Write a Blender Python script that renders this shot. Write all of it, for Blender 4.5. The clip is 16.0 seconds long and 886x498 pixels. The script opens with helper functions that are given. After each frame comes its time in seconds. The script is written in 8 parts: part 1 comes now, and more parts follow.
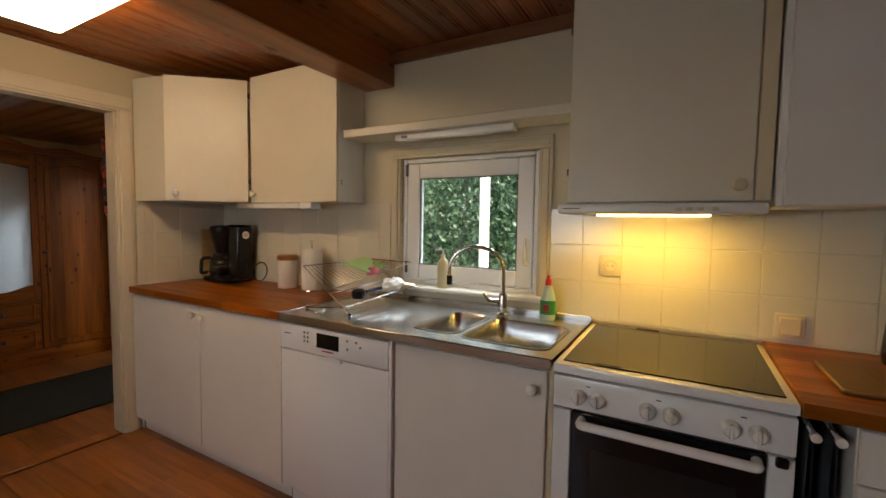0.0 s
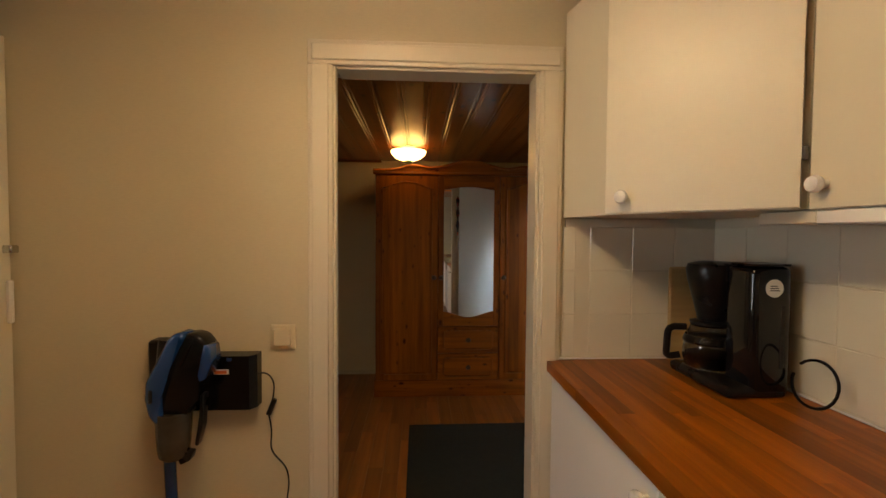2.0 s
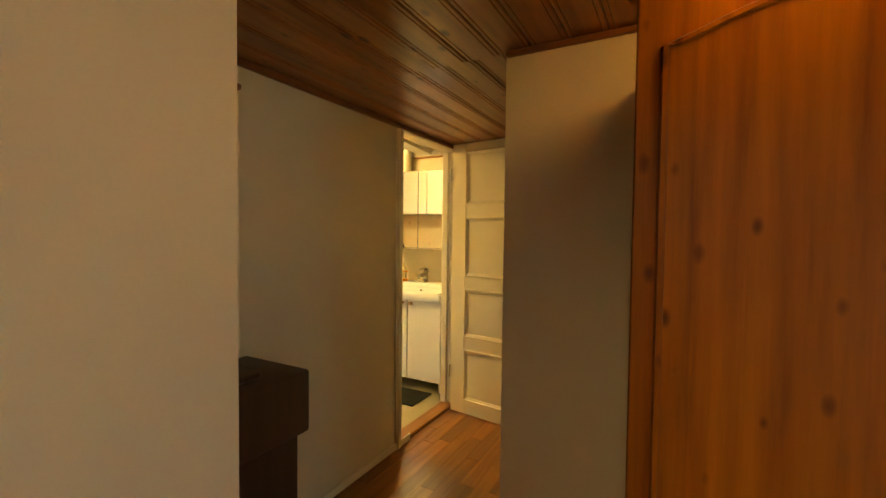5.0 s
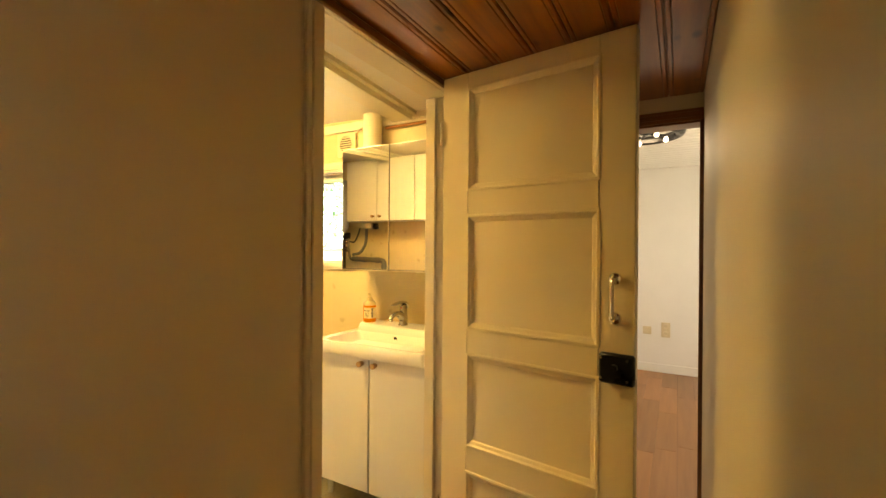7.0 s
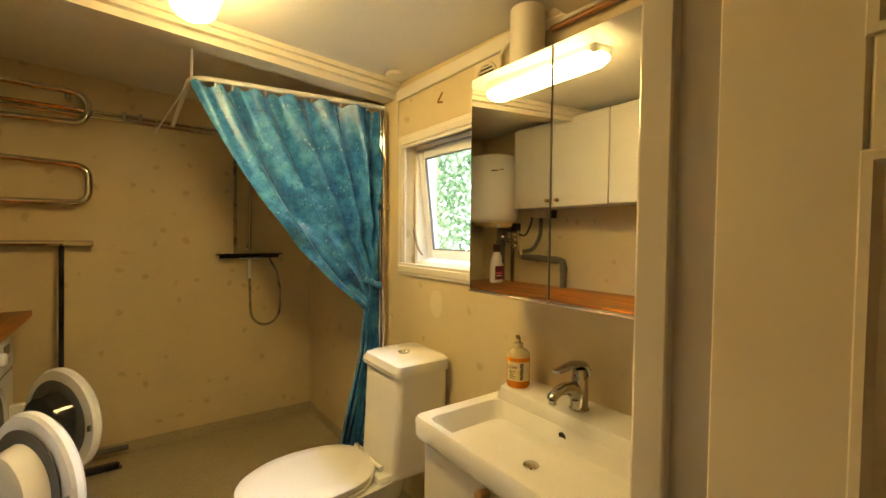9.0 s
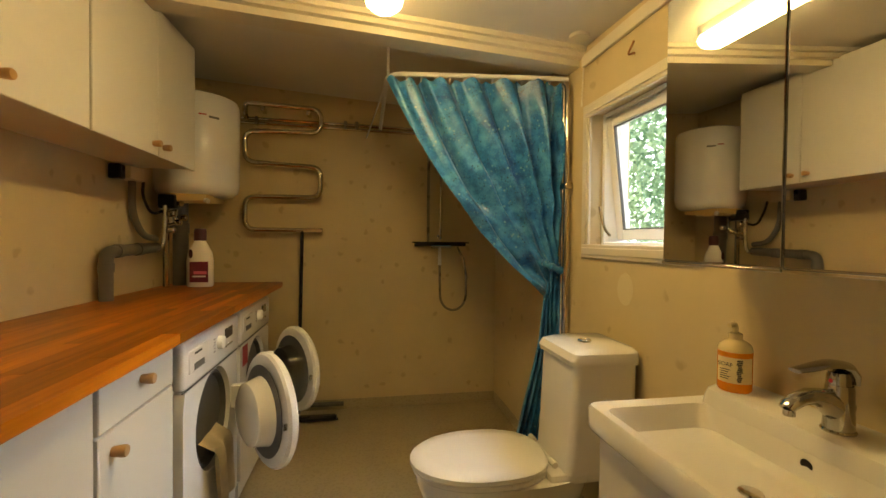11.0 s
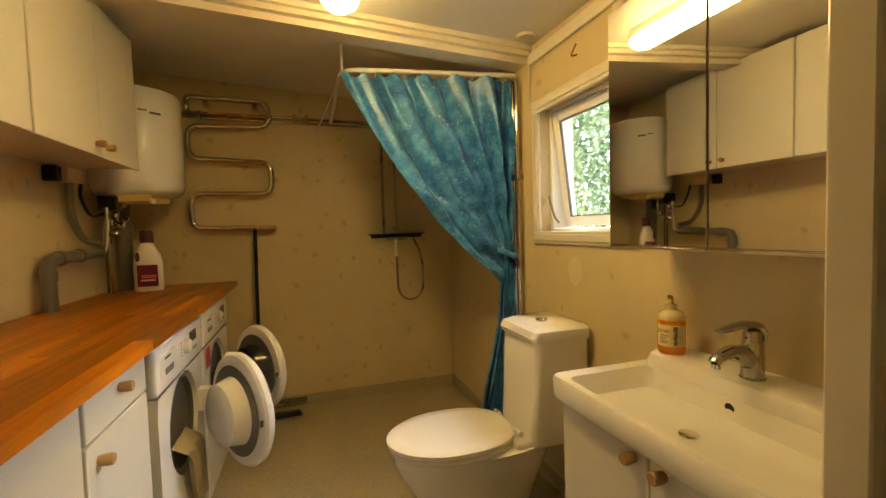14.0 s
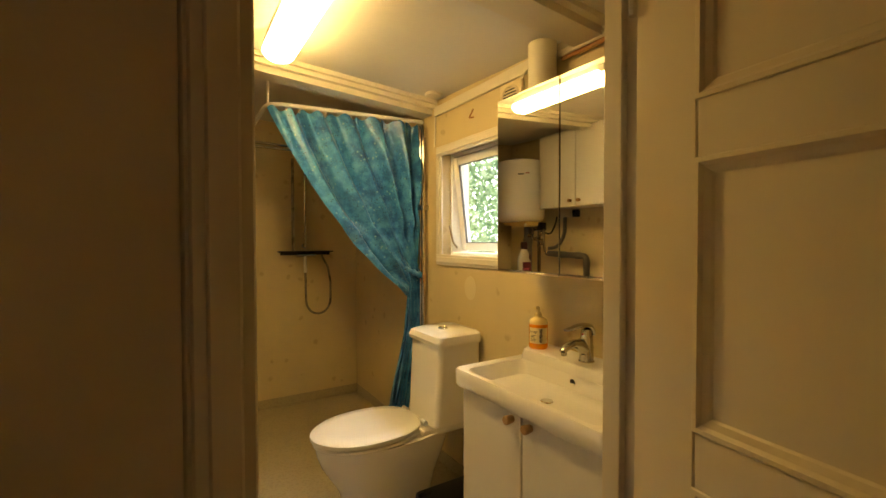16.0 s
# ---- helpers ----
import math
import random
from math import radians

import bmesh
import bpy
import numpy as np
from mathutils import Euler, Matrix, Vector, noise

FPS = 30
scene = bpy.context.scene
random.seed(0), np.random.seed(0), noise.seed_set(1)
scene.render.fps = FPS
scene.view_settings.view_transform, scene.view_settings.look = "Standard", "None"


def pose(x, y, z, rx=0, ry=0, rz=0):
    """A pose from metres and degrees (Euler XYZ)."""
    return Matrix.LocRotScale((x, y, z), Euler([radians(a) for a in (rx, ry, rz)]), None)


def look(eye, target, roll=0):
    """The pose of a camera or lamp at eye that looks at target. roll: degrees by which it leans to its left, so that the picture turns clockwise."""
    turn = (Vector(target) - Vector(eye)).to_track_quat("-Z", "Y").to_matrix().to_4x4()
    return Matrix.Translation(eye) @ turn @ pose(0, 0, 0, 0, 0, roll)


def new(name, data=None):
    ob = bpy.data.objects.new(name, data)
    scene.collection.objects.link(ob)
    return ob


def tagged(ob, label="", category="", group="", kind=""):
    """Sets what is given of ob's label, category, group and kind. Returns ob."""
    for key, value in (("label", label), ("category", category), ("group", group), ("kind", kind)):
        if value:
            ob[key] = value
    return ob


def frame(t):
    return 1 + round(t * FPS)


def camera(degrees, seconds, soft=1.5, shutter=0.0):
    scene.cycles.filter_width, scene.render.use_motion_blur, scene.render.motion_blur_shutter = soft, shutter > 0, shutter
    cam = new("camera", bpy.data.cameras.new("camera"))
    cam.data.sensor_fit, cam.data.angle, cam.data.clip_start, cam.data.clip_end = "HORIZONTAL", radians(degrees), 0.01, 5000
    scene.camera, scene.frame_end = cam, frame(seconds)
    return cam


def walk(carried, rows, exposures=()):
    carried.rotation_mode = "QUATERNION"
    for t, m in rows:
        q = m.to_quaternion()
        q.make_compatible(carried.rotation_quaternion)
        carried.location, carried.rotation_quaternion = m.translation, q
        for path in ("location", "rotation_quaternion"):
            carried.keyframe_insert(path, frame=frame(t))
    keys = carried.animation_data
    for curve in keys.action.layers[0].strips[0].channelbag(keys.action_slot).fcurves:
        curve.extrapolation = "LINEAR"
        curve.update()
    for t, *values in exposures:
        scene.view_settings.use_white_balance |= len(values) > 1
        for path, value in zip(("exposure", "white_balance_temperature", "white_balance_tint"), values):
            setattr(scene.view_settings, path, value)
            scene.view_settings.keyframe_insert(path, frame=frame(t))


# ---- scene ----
cam = camera(92.1, 16.0)
PATH = [
    (0, (2.814, 0.153, 1.263), (1.827, 1.888, 1.14), 0.9),
    (0.5, (2.582, 0.445, 1.27), (1.199, 1.885, 1.158), 0.3),
    (1, (2.278, 0.696, 1.292), (0.53, 1.664, 1.196), 0.1),
    (1.5, (1.885, 0.839, 1.302), (-0.052, 1.332, 1.226), 1.8),
    (2, (1.467, 0.942, 1.302), (-0.528, 1.056, 1.234), 0.4),
    (2.5, (1.036, 0.955, 1.291), (-0.957, 0.784, 1.245), 0.3),
    (3, (0.599, 0.913, 1.293), (-1.364, 0.531, 1.261), 0.3),
    (3.5, (0.175, 0.904, 1.325), (-1.736, 0.314, 1.306), 0.2),
    (4, (-0.262, 0.824, 1.322), (-2.12, 0.088, 1.258), 1.9),
    (4.5, (-0.653, 0.759, 1.314), (-2.433, -0.149, 1.228), 0.5),
    (6.8, (-2.227, 0.115, 1.315), (-3.952, -0.895, 1.272), 0.7),
    (7, (-2.355, 0.028, 1.315), (-4.107, -0.936, 1.311), 0.4),
    (7.5, (-2.664, -0.141, 1.343), (-4.453, -1.035, 1.379), -0.6),
    (8, (-2.951, -0.323, 1.369), (-4.7, -1.292, 1.337), -0.7),
    (8.5, (-3.189, -0.45, 1.372), (-4.705, -1.752, 1.296), -1.3),
    (9, (-3.331, -0.585, 1.37), (-4.508, -2.201, 1.306), 0.6),
    (9.5, (-3.414, -0.713, 1.358), (-4.311, -2.5, 1.316), 1.1),
    (10, (-3.44, -0.704, 1.322), (-3.986, -2.628, 1.316), 0.6),
    (12.5, (-3.451, -0.591, 1.182), (-3.755, -2.565, 1.08), 0.7),
    (13, (-3.434, -0.673, 1.222), (-3.962, -2.598, 1.097), -0.5),
    (13.5, (-3.41, -0.662, 1.252), (-3.94, -2.589, 1.163), -1.5),
    (14, (-3.357, -0.586, 1.26), (-3.956, -2.491, 1.163), -1.7),
    (14.5, (-3.299, -0.523, 1.278), (-3.946, -2.411, 1.148), -1.2),
    (15, (-3.27, -0.497, 1.295), (-4.0, -2.35, 1.12), -1.2),
    (15.5, (-3.22, -0.438, 1.326), (-4.027, -2.266, 1.23), -1.1),
    (16, (-3.116, -0.31, 1.313), (-4.177, -2.004, 1.273), -0.1),
]
walk(cam, [(t, look(eye, target, roll)) for t, eye, target, roll in PATH], [(0, 1.38, 6800, 13), (1.5, 1.5, 6900, 11), (2.0, 1.68, 7000, 10), (3.0, 2.2, 7000, 8), (4.0, 2.65, 7600, 5), (4.5, 2.95, 8000, 5), (6.8, 3.3, 9300, 11), (7.5, 2.8, 8900, 12), (8.5, 2.4, 7700, 12), (9.5, 1.72, 7200, 13), (10.2, 1.55, 7300, 14), (12.5, 1.62, 7600, 15), (16, 1.78, 8500, 15)])

# world, sun and lamps
world = bpy.data.worlds.new("sky_world")
scene.world = world
world.use_nodes = True
wn = world.node_tree.nodes
sky = wn.new("ShaderNodeTexSky")
sky.sky_type, sky.sun_disc, sky.sun_elevation, sky.sun_rotation = "NISHITA", False, radians(48), radians(100)
world.node_tree.links.new(sky.outputs[0], wn["Background"].inputs[0])
wn["Background"].inputs[1].default_value = 0.15


def lamp(name, kind, energy, color, m, **kw):
    data = bpy.data.lights.new(name, kind)
    data.energy, data.color = energy, color
    for key, value in kw.items():
        if key == "size":
            data.shape, data.size, data.size_y = "RECTANGLE", value[0], value[1]
        elif key == "soft":
            data.shadow_soft_size = value
        elif key == "angle":
            data.angle = radians(value)
    ob = new(name, data)
    ob.matrix_world = m
    return ob


lamp("sun", "SUN", 5.0, (1.0, 0.95, 0.86), pose(0, 0, 10, 42, 0, 80), angle=10)
# daylight at the openings
lamp("kitchen_window_daylight", "AREA", 50, (0.80, 0.92, 1.0), look((1.89, 3.1, 2.75), (1.89, 1.9, 1.2)), size=(1.6, 0.9))
lamp("kitchen_rear_window_daylight", "AREA", 4.6, (0.80, 0.88, 1.0), look((1.5, -1.88, 1.3), (2.2, 1.5, 0.35)), size=(1.1, 0.9))
lamp("bathroom_window_daylight", "AREA", 50, (0.80, 0.90, 1.0), look((-5.6, -2.3, 2.7), (-4.4, -2.15, 1.4)), size=(0.9, 1.6))
lamp("entrance_door_daylight", "AREA", 0.9, (0.74, 0.88, 1.0), look((-1.1, 2.5, 1.0), (-1.0, 0.0, 1.1)), size=(0.5, 1.2))
# added unseen lamp, slanting through the entrance glass to brighten the opposite corner
lamp("porch_daylight", "AREA", 24, (0.66, 0.82, 1.0), look((-2.2, 2.5, 2.4), (-0.1, 1.85, 0.5)), size=(0.3, 0.3))
lamp("bedroom_window_daylight", "AREA", 3, (1.0, 0.97, 0.92), look((-6.0, 1.48, 1.4), (-6.4, 0.0, 1.2)), size=(1.2, 1.0))
# lamps of the rooms, beside their glowing covers
lamp("hood_lamp_light", "AREA", 1.1, (1.0, 0.58, 0.07), look((2.70, 1.80, 1.293), (2.70, 1.84, 0.0)), size=(0.34, 0.05))
lamp("hall_lamp_light", "POINT", 0.85, (1.0, 0.53, 0.14), pose(-1.80, 0.86, 1.905), soft=0.03)
lamp("bedroom_lamp_light", "POINT", 1.0, (1.0, 0.85, 0.65), pose(-5.40, -0.15, 1.93), soft=0.08)


# ---- materials ----
def nodes(name):
    m = bpy.data.materials.new(name)
    m.use_nodes = True
    t = m.node_tree
    return m, t.nodes, t.links, t.nodes["Principled BSDF"]


def ramp(n, stops):
    r = n.new("ShaderNodeValToRGB")
    while len(r.color_ramp.elements) < len(stops):
        r.color_ramp.elements.new(0.5)
    for e, (p, c) in zip(r.color_ramp.elements, stops):
        e.position, e.color = p, (*c, 1) if len(c) == 3 else c
    return r


def shade(c, f):
    return tuple(max(0.0, min(1.0, a * f)) for a in c)


def coords(n, l, scale=(1, 1, 1)):
    tc, mp = n.new("ShaderNodeTexCoord"), n.new("ShaderNodeMapping")
    mp.inputs["Scale"].default_value = scale
    l.new(tc.outputs["Object"], mp.inputs["Vector"])
    return mp.outputs[0]


def noise_node(n, l, vec, scale, detail=4, rough=0.55, w=None):
    t = n.new("ShaderNodeTexNoise")
    t.noise_dimensions = "4D" if w is not None else "3D"
    t.inputs["Scale"].default_value, t.inputs["Detail"].default_value, t.inputs["Roughness"].default_value = scale, detail, rough
    l.new(vec, t.inputs["Vector"])
    if w is not None:
        l.new(w, t.inputs["W"])
    return t.outputs[0]


def bump(n, l, p, height, strength, dist=0.002):
    b = n.new("ShaderNodeBump")
    b.inputs["Strength"].default_value, b.inputs["Distance"].default_value = strength, dist
    l.new(height, b.inputs["Height"])
    l.new(b.outputs[0], p.inputs["Normal"])
    return b


def paint(name, color, rough=0.5, metal=0.0, var=0.10, scale=3.0, grain=140.0, relief=0.12, spec=0.5, coat=0.0):
    """A plain painted, moulded or metal surface with faint stains and fine grain."""
    m, n, l, p = nodes(name)
    v = coords(n, l)
    a, b = noise_node(n, l, v, scale, 5), noise_node(n, l, v, grain, 2)
    r = ramp(n, [(0.25, shade(color, 1 - var)), (0.75, shade(color, 1 + var * 0.6))])
    l.new(a, r.inputs[0])
    l.new(r.outputs[0], p.inputs["Base Color"])
    q = ramp(n, [(0.3, (max(0.02, rough * 0.94),) * 3), (0.7, (min(1, rough * 1.06),) * 3)])
    l.new(noise_node(n, l, v, scale * 4, 4), q.inputs[0])
    l.new(q.outputs[0], p.inputs["Roughness"])
    p.inputs["Metallic"].default_value = metal
    p.inputs["Specular IOR Level"].default_value = spec
    p.inputs["Coat Weight"].default_value = coat
    p.inputs["Coat Roughness"].default_value = 0.08
    if relief:
        bump(n, l, p, b, relief, 0.0006)
    return m


def wood(name, light, dark, axis, rough=0.4, knots=0.0, per="object", fine=1.0, coat=0.0, spread=0.25, staves=""):
    """Grain runs along axis; pieces differ by a random shift and tone."""
    m, n, l, p = nodes(name)
    s = [26 * fine] * 3
    s["xyz".index(axis)] = 1.6 * fine
    v = coords(n, l, s)
    if per == "island":
        rnd = n.new("ShaderNodeNewGeometry").outputs["Random Per Island"]
    else:
        rnd = n.new("ShaderNodeObjectInfo").outputs["Random"]
    w = n.new("ShaderNodeMath")
    w.operation = "MULTIPLY"
    w.inputs[1].default_value = 37.0
    l.new(rnd, w.inputs[0])
    g = noise_node(n, l, v, 1.0, 6, 0.6, w.outputs[0])
    r = ramp(n, [(0.30, dark), (0.52, tuple((a + b) / 2 for a, b in zip(light, dark))), (0.74, light)])
    l.new(g, r.inputs[0])
    col = r.outputs[0]
    tone = n.new("ShaderNodeMapRange")
    tone.inputs["To Min"].default_value, tone.inputs["To Max"].default_value = 1 - spread, 1 + spread * 0.7
    l.new(rnd, tone.inputs[0])
    mul = n.new("ShaderNodeVectorMath")
    mul.operation = "SCALE"
    l.new(col, mul.inputs[0])
    l.new(tone.outputs[0], mul.inputs["Scale"])
    col = mul.outputs[0]
    if staves:
        # glued boards: each strip across the grain has a tone of its own
        sep = n.new("ShaderNodeSeparateXYZ")
        l.new(coords(n, l), sep.inputs[0])
        fl = n.new("ShaderNodeMath")
        fl.operation = "MULTIPLY"
        fl.inputs[1].default_value = 12.5
        l.new(sep.outputs["xyz".index(staves)], fl.inputs[0])
        fl2 = n.new("ShaderNodeMath")
        fl2.operation = "FLOOR"
        l.new(fl.outputs[0], fl2.inputs[0])
        wn_ = n.new("ShaderNodeTexWhiteNoise")
        wn_.noise_dimensions = "1D"
        l.new(fl2.outputs[0], wn_.inputs["W"])
        mr = n.new("ShaderNodeMapRange")
        mr.inputs["To Min"].default_value, mr.inputs["To Max"].default_value = 0.72, 1.22
        l.new(wn_.outputs["Value"], mr.inputs[0])
        mu = n.new("ShaderNodeVectorMath")
        mu.operation = "SCALE"
        l.new(col, mu.inputs[0])
        l.new(mr.outputs[0], mu.inputs["Scale"])
        col = mu.outputs[0]
    if knots:
        ks = [13.0] * 3
        ks["xyz".index(axis)] = 7.0
        kv = coords(n, l, ks)
        off = n.new("ShaderNodeVectorMath")
        off.operation = "ADD"
        comb = n.new("ShaderNodeCombineXYZ")
        for i in range(3):
            l.new(w.outputs[0], comb.inputs[i])
        l.new(kv, off.inputs[0])
        l.new(comb.outputs[0], off.inputs[1])
        vo = n.new("ShaderNodeTexVoronoi")
        vo.inputs["Scale"].default_value = knots
        vo.inputs["Randomness"].default_value = 1.0
        l.new(off.outputs[0], vo.inputs["Vector"])
        jit = n.new("ShaderNodeMath")
        jit.operation = "MULTIPLY_ADD"
        l.new(vo.outputs["Color"], jit.inputs[0])
        jit.inputs[1].default_value = 0.26
        l.new(vo.outputs["Distance"], jit.inputs[2])
        kr = ramp(n, [(0.12, (0.14, 0.08, 0.05)), (0.20, (0.42, 0.30, 0.24)), (0.31, (1, 1, 1))])
        l.new(jit.outputs[0], kr.inputs[0])
        mx = n.new("ShaderNodeMix")
        mx.data_type, mx.blend_type = "RGBA", "MULTIPLY"
        mx.inputs["Factor"].default_value = 1.0
        l.new(col, mx.inputs[6])
        l.new(kr.outputs[0], mx.inputs[7])
        col = mx.outputs[2]
    l.new(col, p.inputs["Base Color"])
    p.inputs["Roughness"].default_value = rough
    p.inputs["Coat Weight"].default_value = coat
    p.inputs["Coat Roughness"].default_value = 0.15
    bump(n, l, p, g, 0.10, 0.001)
    return m


def glow(name, color, strength):
    m, n, l, p = nodes(name)
    p.inputs["Base Color"].default_value = (*color, 1)
    p.inputs["Emission Color"].default_value = (*color, 1)
    p.inputs["Emission Strength"].default_value = strength
    return m


def glass(name, color=(1, 1, 1), rough=0.0, ior=1.45):
    m, n, l, p = nodes(name)
    p.inputs["Base Color"].default_value = (*color, 1)
    p.inputs["Transmission Weight"].default_value = 1.0
    p.inputs["Roughness"].default_value = rough
    p.inputs["IOR"].default_value = ior
    return m


def speckled(name, base, spot, size=9.0, amount=0.12, rough=0.5, fleck=None):
    """Wallpaper or vinyl with scattered blurred marks."""
    m, n, l, p = nodes(name)
    v = coords(n, l)
    vo = n.new("ShaderNodeTexVoronoi")
    vo.inputs["Scale"].default_value, vo.inputs["Randomness"].default_value = size, 0.9
    warp = n.new("ShaderNodeVectorMath")
    warp.operation = "MULTIPLY_ADD"
    warp.inputs[1].default_value = (0.06, 0.06, 0.06)
    nz = n.new("ShaderNodeTexNoise")
    nz.inputs["Scale"].default_value = 14
    l.new(v, nz.inputs["Vector"])
    l.new(nz.outputs["Color"], warp.inputs[0])
    l.new(v, warp.inputs[2])
    l.new(warp.outputs[0], vo.inputs["Vector"])
    r = ramp(n, [(amount, spot), (amount * 1.9, base)])
    l.new(vo.outputs["Distance"], r.inputs[0])
    st = ramp(n, [(0.3, (0.90, 0.90, 0.90)), (0.7, (1.06, 1.06, 1.06))])
    l.new(noise_node(n, l, v, 2.2, 6), st.inputs[0])
    mx = n.new("ShaderNodeMix")
    mx.data_type, mx.blend_type = "RGBA", "MULTIPLY"
    mx.inputs["Factor"].default_value = 1.0
    l.new(r.outputs[0], mx.inputs[6])
    l.new(st.outputs[0], mx.inputs[7])
    l.new(mx.outputs[2], p.inputs["Base Color"])
    p.inputs["Roughness"].default_value = rough
    bump(n, l, p, noise_node(n, l, v, 160, 2), 0.12, 0.0006)
    return m


def ribbed_paper(name, color):
    """Papered wall with fine uneven ribs running across it."""
    m, n, l, p = nodes(name)
    v = coords(n, l)
    r = ramp(n, [(0.3, shade(color, 0.95)), (0.7, shade(color, 1.03))])
    l.new(noise_node(n, l, v, 1.6, 6), r.inputs[0])
    rib = noise_node(n, l, coords(n, l, (45, 45, 260)), 1.0, 3)
    fine = ramp(n, [(0.35, (0.975, 0.975, 0.975)), (0.65, (1.015, 1.015, 1.015))])
    l.new(rib, fine.inputs[0])
    mx = n.new("ShaderNodeMix")
    mx.data_type, mx.blend_type = "RGBA", "MULTIPLY"
    mx.inputs["Factor"].default_value = 1.0
    l.new(r.outputs[0], mx.inputs[6])
    l.new(fine.outputs[0], mx.inputs[7])
    l.new(mx.outputs[2], p.inputs["Base Color"])
    p.inputs["Roughness"].default_value = 0.6
    bump(n, l, p, rib, 0.30, 0.0012)
    return m


WALLPAPER = ribbed_paper("cream_wallpaper", (0.61, 0.53, 0.365))
HALL_WALL = paint("hall_wall_paint", (0.62, 0.54, 0.395), 0.62, var=0.05, scale=1.6, grain=90, relief=0.25)
WHITE_WALL = paint("white_wall_paint", (0.76, 0.74, 0.70), 0.6, var=0.04)
TRIM = paint("cream_trim_paint", (0.68, 0.61, 0.48), 0.35, var=0.05)
WINDOW_WHITE = paint("white_window_paint", (0.80, 0.80, 0.78), 0.3, var=0.03)
CABINET = paint("cream_cabinet_paint", (0.66, 0.60, 0.465), 0.38, var=0.05, grain=220)
BASE_CAB = paint("base_cabinet_white", (0.74, 0.70, 0.65), 0.36, var=0.05, grain=220)
WHITE_ENAMEL = paint("white_enamel", (0.80, 0.80, 0.80), 0.2, var=0.03, relief=0.0)
PORCELAIN = paint("white_porcelain", (0.80, 0.78, 0.74), 0.08, var=0.02, relief=0.0, coat=0.4)
BATH_WHITE = paint("bathroom_cabinet_white", (0.66, 0.63, 0.57), 0.35, var=0.03)
BATH_CEIL = paint("bathroom_ceiling_paint", (0.70, 0.67, 0.60), 0.5, var=0.05)
BATH_TRIM = paint("bathroom_trim_paint", (0.70, 0.64, 0.52), 0.35, var=0.06)
BATH_WALL = speckled("bathroom_wallpaper", (0.62, 0.50, 0.29), (0.50, 0.385, 0.21), 8.0, 0.10, 0.45)
VINYL = speckled("mottled_vinyl", (0.41, 0.345, 0.225), (0.355, 0.298, 0.190), 60.0, 0.26, 0.38)
DOOR_PAINT = paint("door_cream_gloss", (0.75, 0.64, 0.43), 0.30, var=0.02)
TILE = paint("white_wall_tile", (0.68, 0.635, 0.51), 0.12, var=0.03, relief=0.03, coat=0.3)
GROUT = paint("tile_grout", (0.62, 0.57, 0.45), 0.8)
PLASTIC_CREAM = paint("cream_plastic", (0.64, 0.54, 0.36), 0.35, var=0.03, relief=0.0)
PLASTIC_WHITE = paint("white_plastic", (0.76, 0.74, 0.70), 0.25, var=0.01, relief=0.0)
BLACK = paint("black_plastic", (0.006, 0.006, 0.007), 0.28, var=0.2, relief=0.05, spec=0.3)
VAC_BLACK = paint("black_vacuum_shell", (0.005, 0.005, 0.006), 0.20, var=0.1, relief=0.0, spec=0.28)
BLACK_GLOSS = paint("black_glass_enamel", (0.005, 0.005, 0.006), 0.07, var=0.1, relief=0.0, coat=0.2, spec=0.35)
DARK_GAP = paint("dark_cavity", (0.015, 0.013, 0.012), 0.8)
CHROME = paint("polished_chrome", (0.80, 0.78, 0.74), 0.12, 1.0, var=0.05, relief=0.0)
# tap chrome darkened in its colour, for reflections of a dim room
TAP_CHROME = paint("dark_reflecting_tap_chrome", (0.52, 0.50, 0.46), 0.10, 1.0, var=0.08, relief=0.0)
# pipe chrome darkened likewise, so dark reflections set it off from the wall
PIPE_CHROME = paint("dark_reflecting_pipe_chrome", (0.60, 0.56, 0.49), 0.06, 1.0, var=0.08, relief=0.0)
STEEL = paint("brushed_steel", (0.54, 0.54, 0.53), 0.25, 1.0, var=0.05, scale=5, grain=300, relief=0.0)
JUG_GLASS = glass("smoked_jug_glass", (0.55, 0.52, 0.50), 0.0)
BLUE = paint("metallic_blue_plastic", (0.010, 0.052, 0.19), 0.18, 0.1, var=0.1, relief=0.0, coat=0.5)
SMOKED = paint("smoked_plastic", (0.02, 0.018, 0.017), 0.15, var=0.1, relief=0.0, spec=0.3)
GREY_PIPE = paint("grey_drain_pipe", (0.12, 0.112, 0.095), 0.40)
HOSE_GREY = paint("grey_shower_hose", (0.24, 0.21, 0.16), 0.28, 0.5, var=0.1, relief=0.0)
CUP_SMOKE = paint("clear_smoked_cup", (0.055, 0.046, 0.036), 0.12, var=0.35, scale=14, relief=0.0)
GARMENT = paint("beige_cotton", (0.50, 0.43, 0.32), 0.9, var=0.12, scale=20, grain=260, relief=0.6)
LABEL_MAROON = paint("maroon_label", (0.16, 0.012, 0.04), 0.45)
COVER_YELLOW = paint("yellowed_plastic", (0.66, 0.47, 0.20), 0.4)
RUBBER = paint("grey_rubber_seal", (0.11, 0.11, 0.11), 0.5)
MIRROR = paint("mirror_silver", (0.86, 0.87, 0.85), 0.01, 1.0, var=0.0, relief=0.0)
GLASS = glass("clear_glass", (0.96, 0.98, 0.97))
MAT_FIBRE = paint("dark_mat_fibre", (0.016, 0.018, 0.014), 0.95, var=0.3, scale=40, grain=300, relief=0.8)
PINE_CEIL_Y = wood("pine_ceiling_along_y", (0.37, 0.106, 0.012), (0.150, 0.034, 0.004), "y", 0.30, 1.0, "island", coat=0.25)
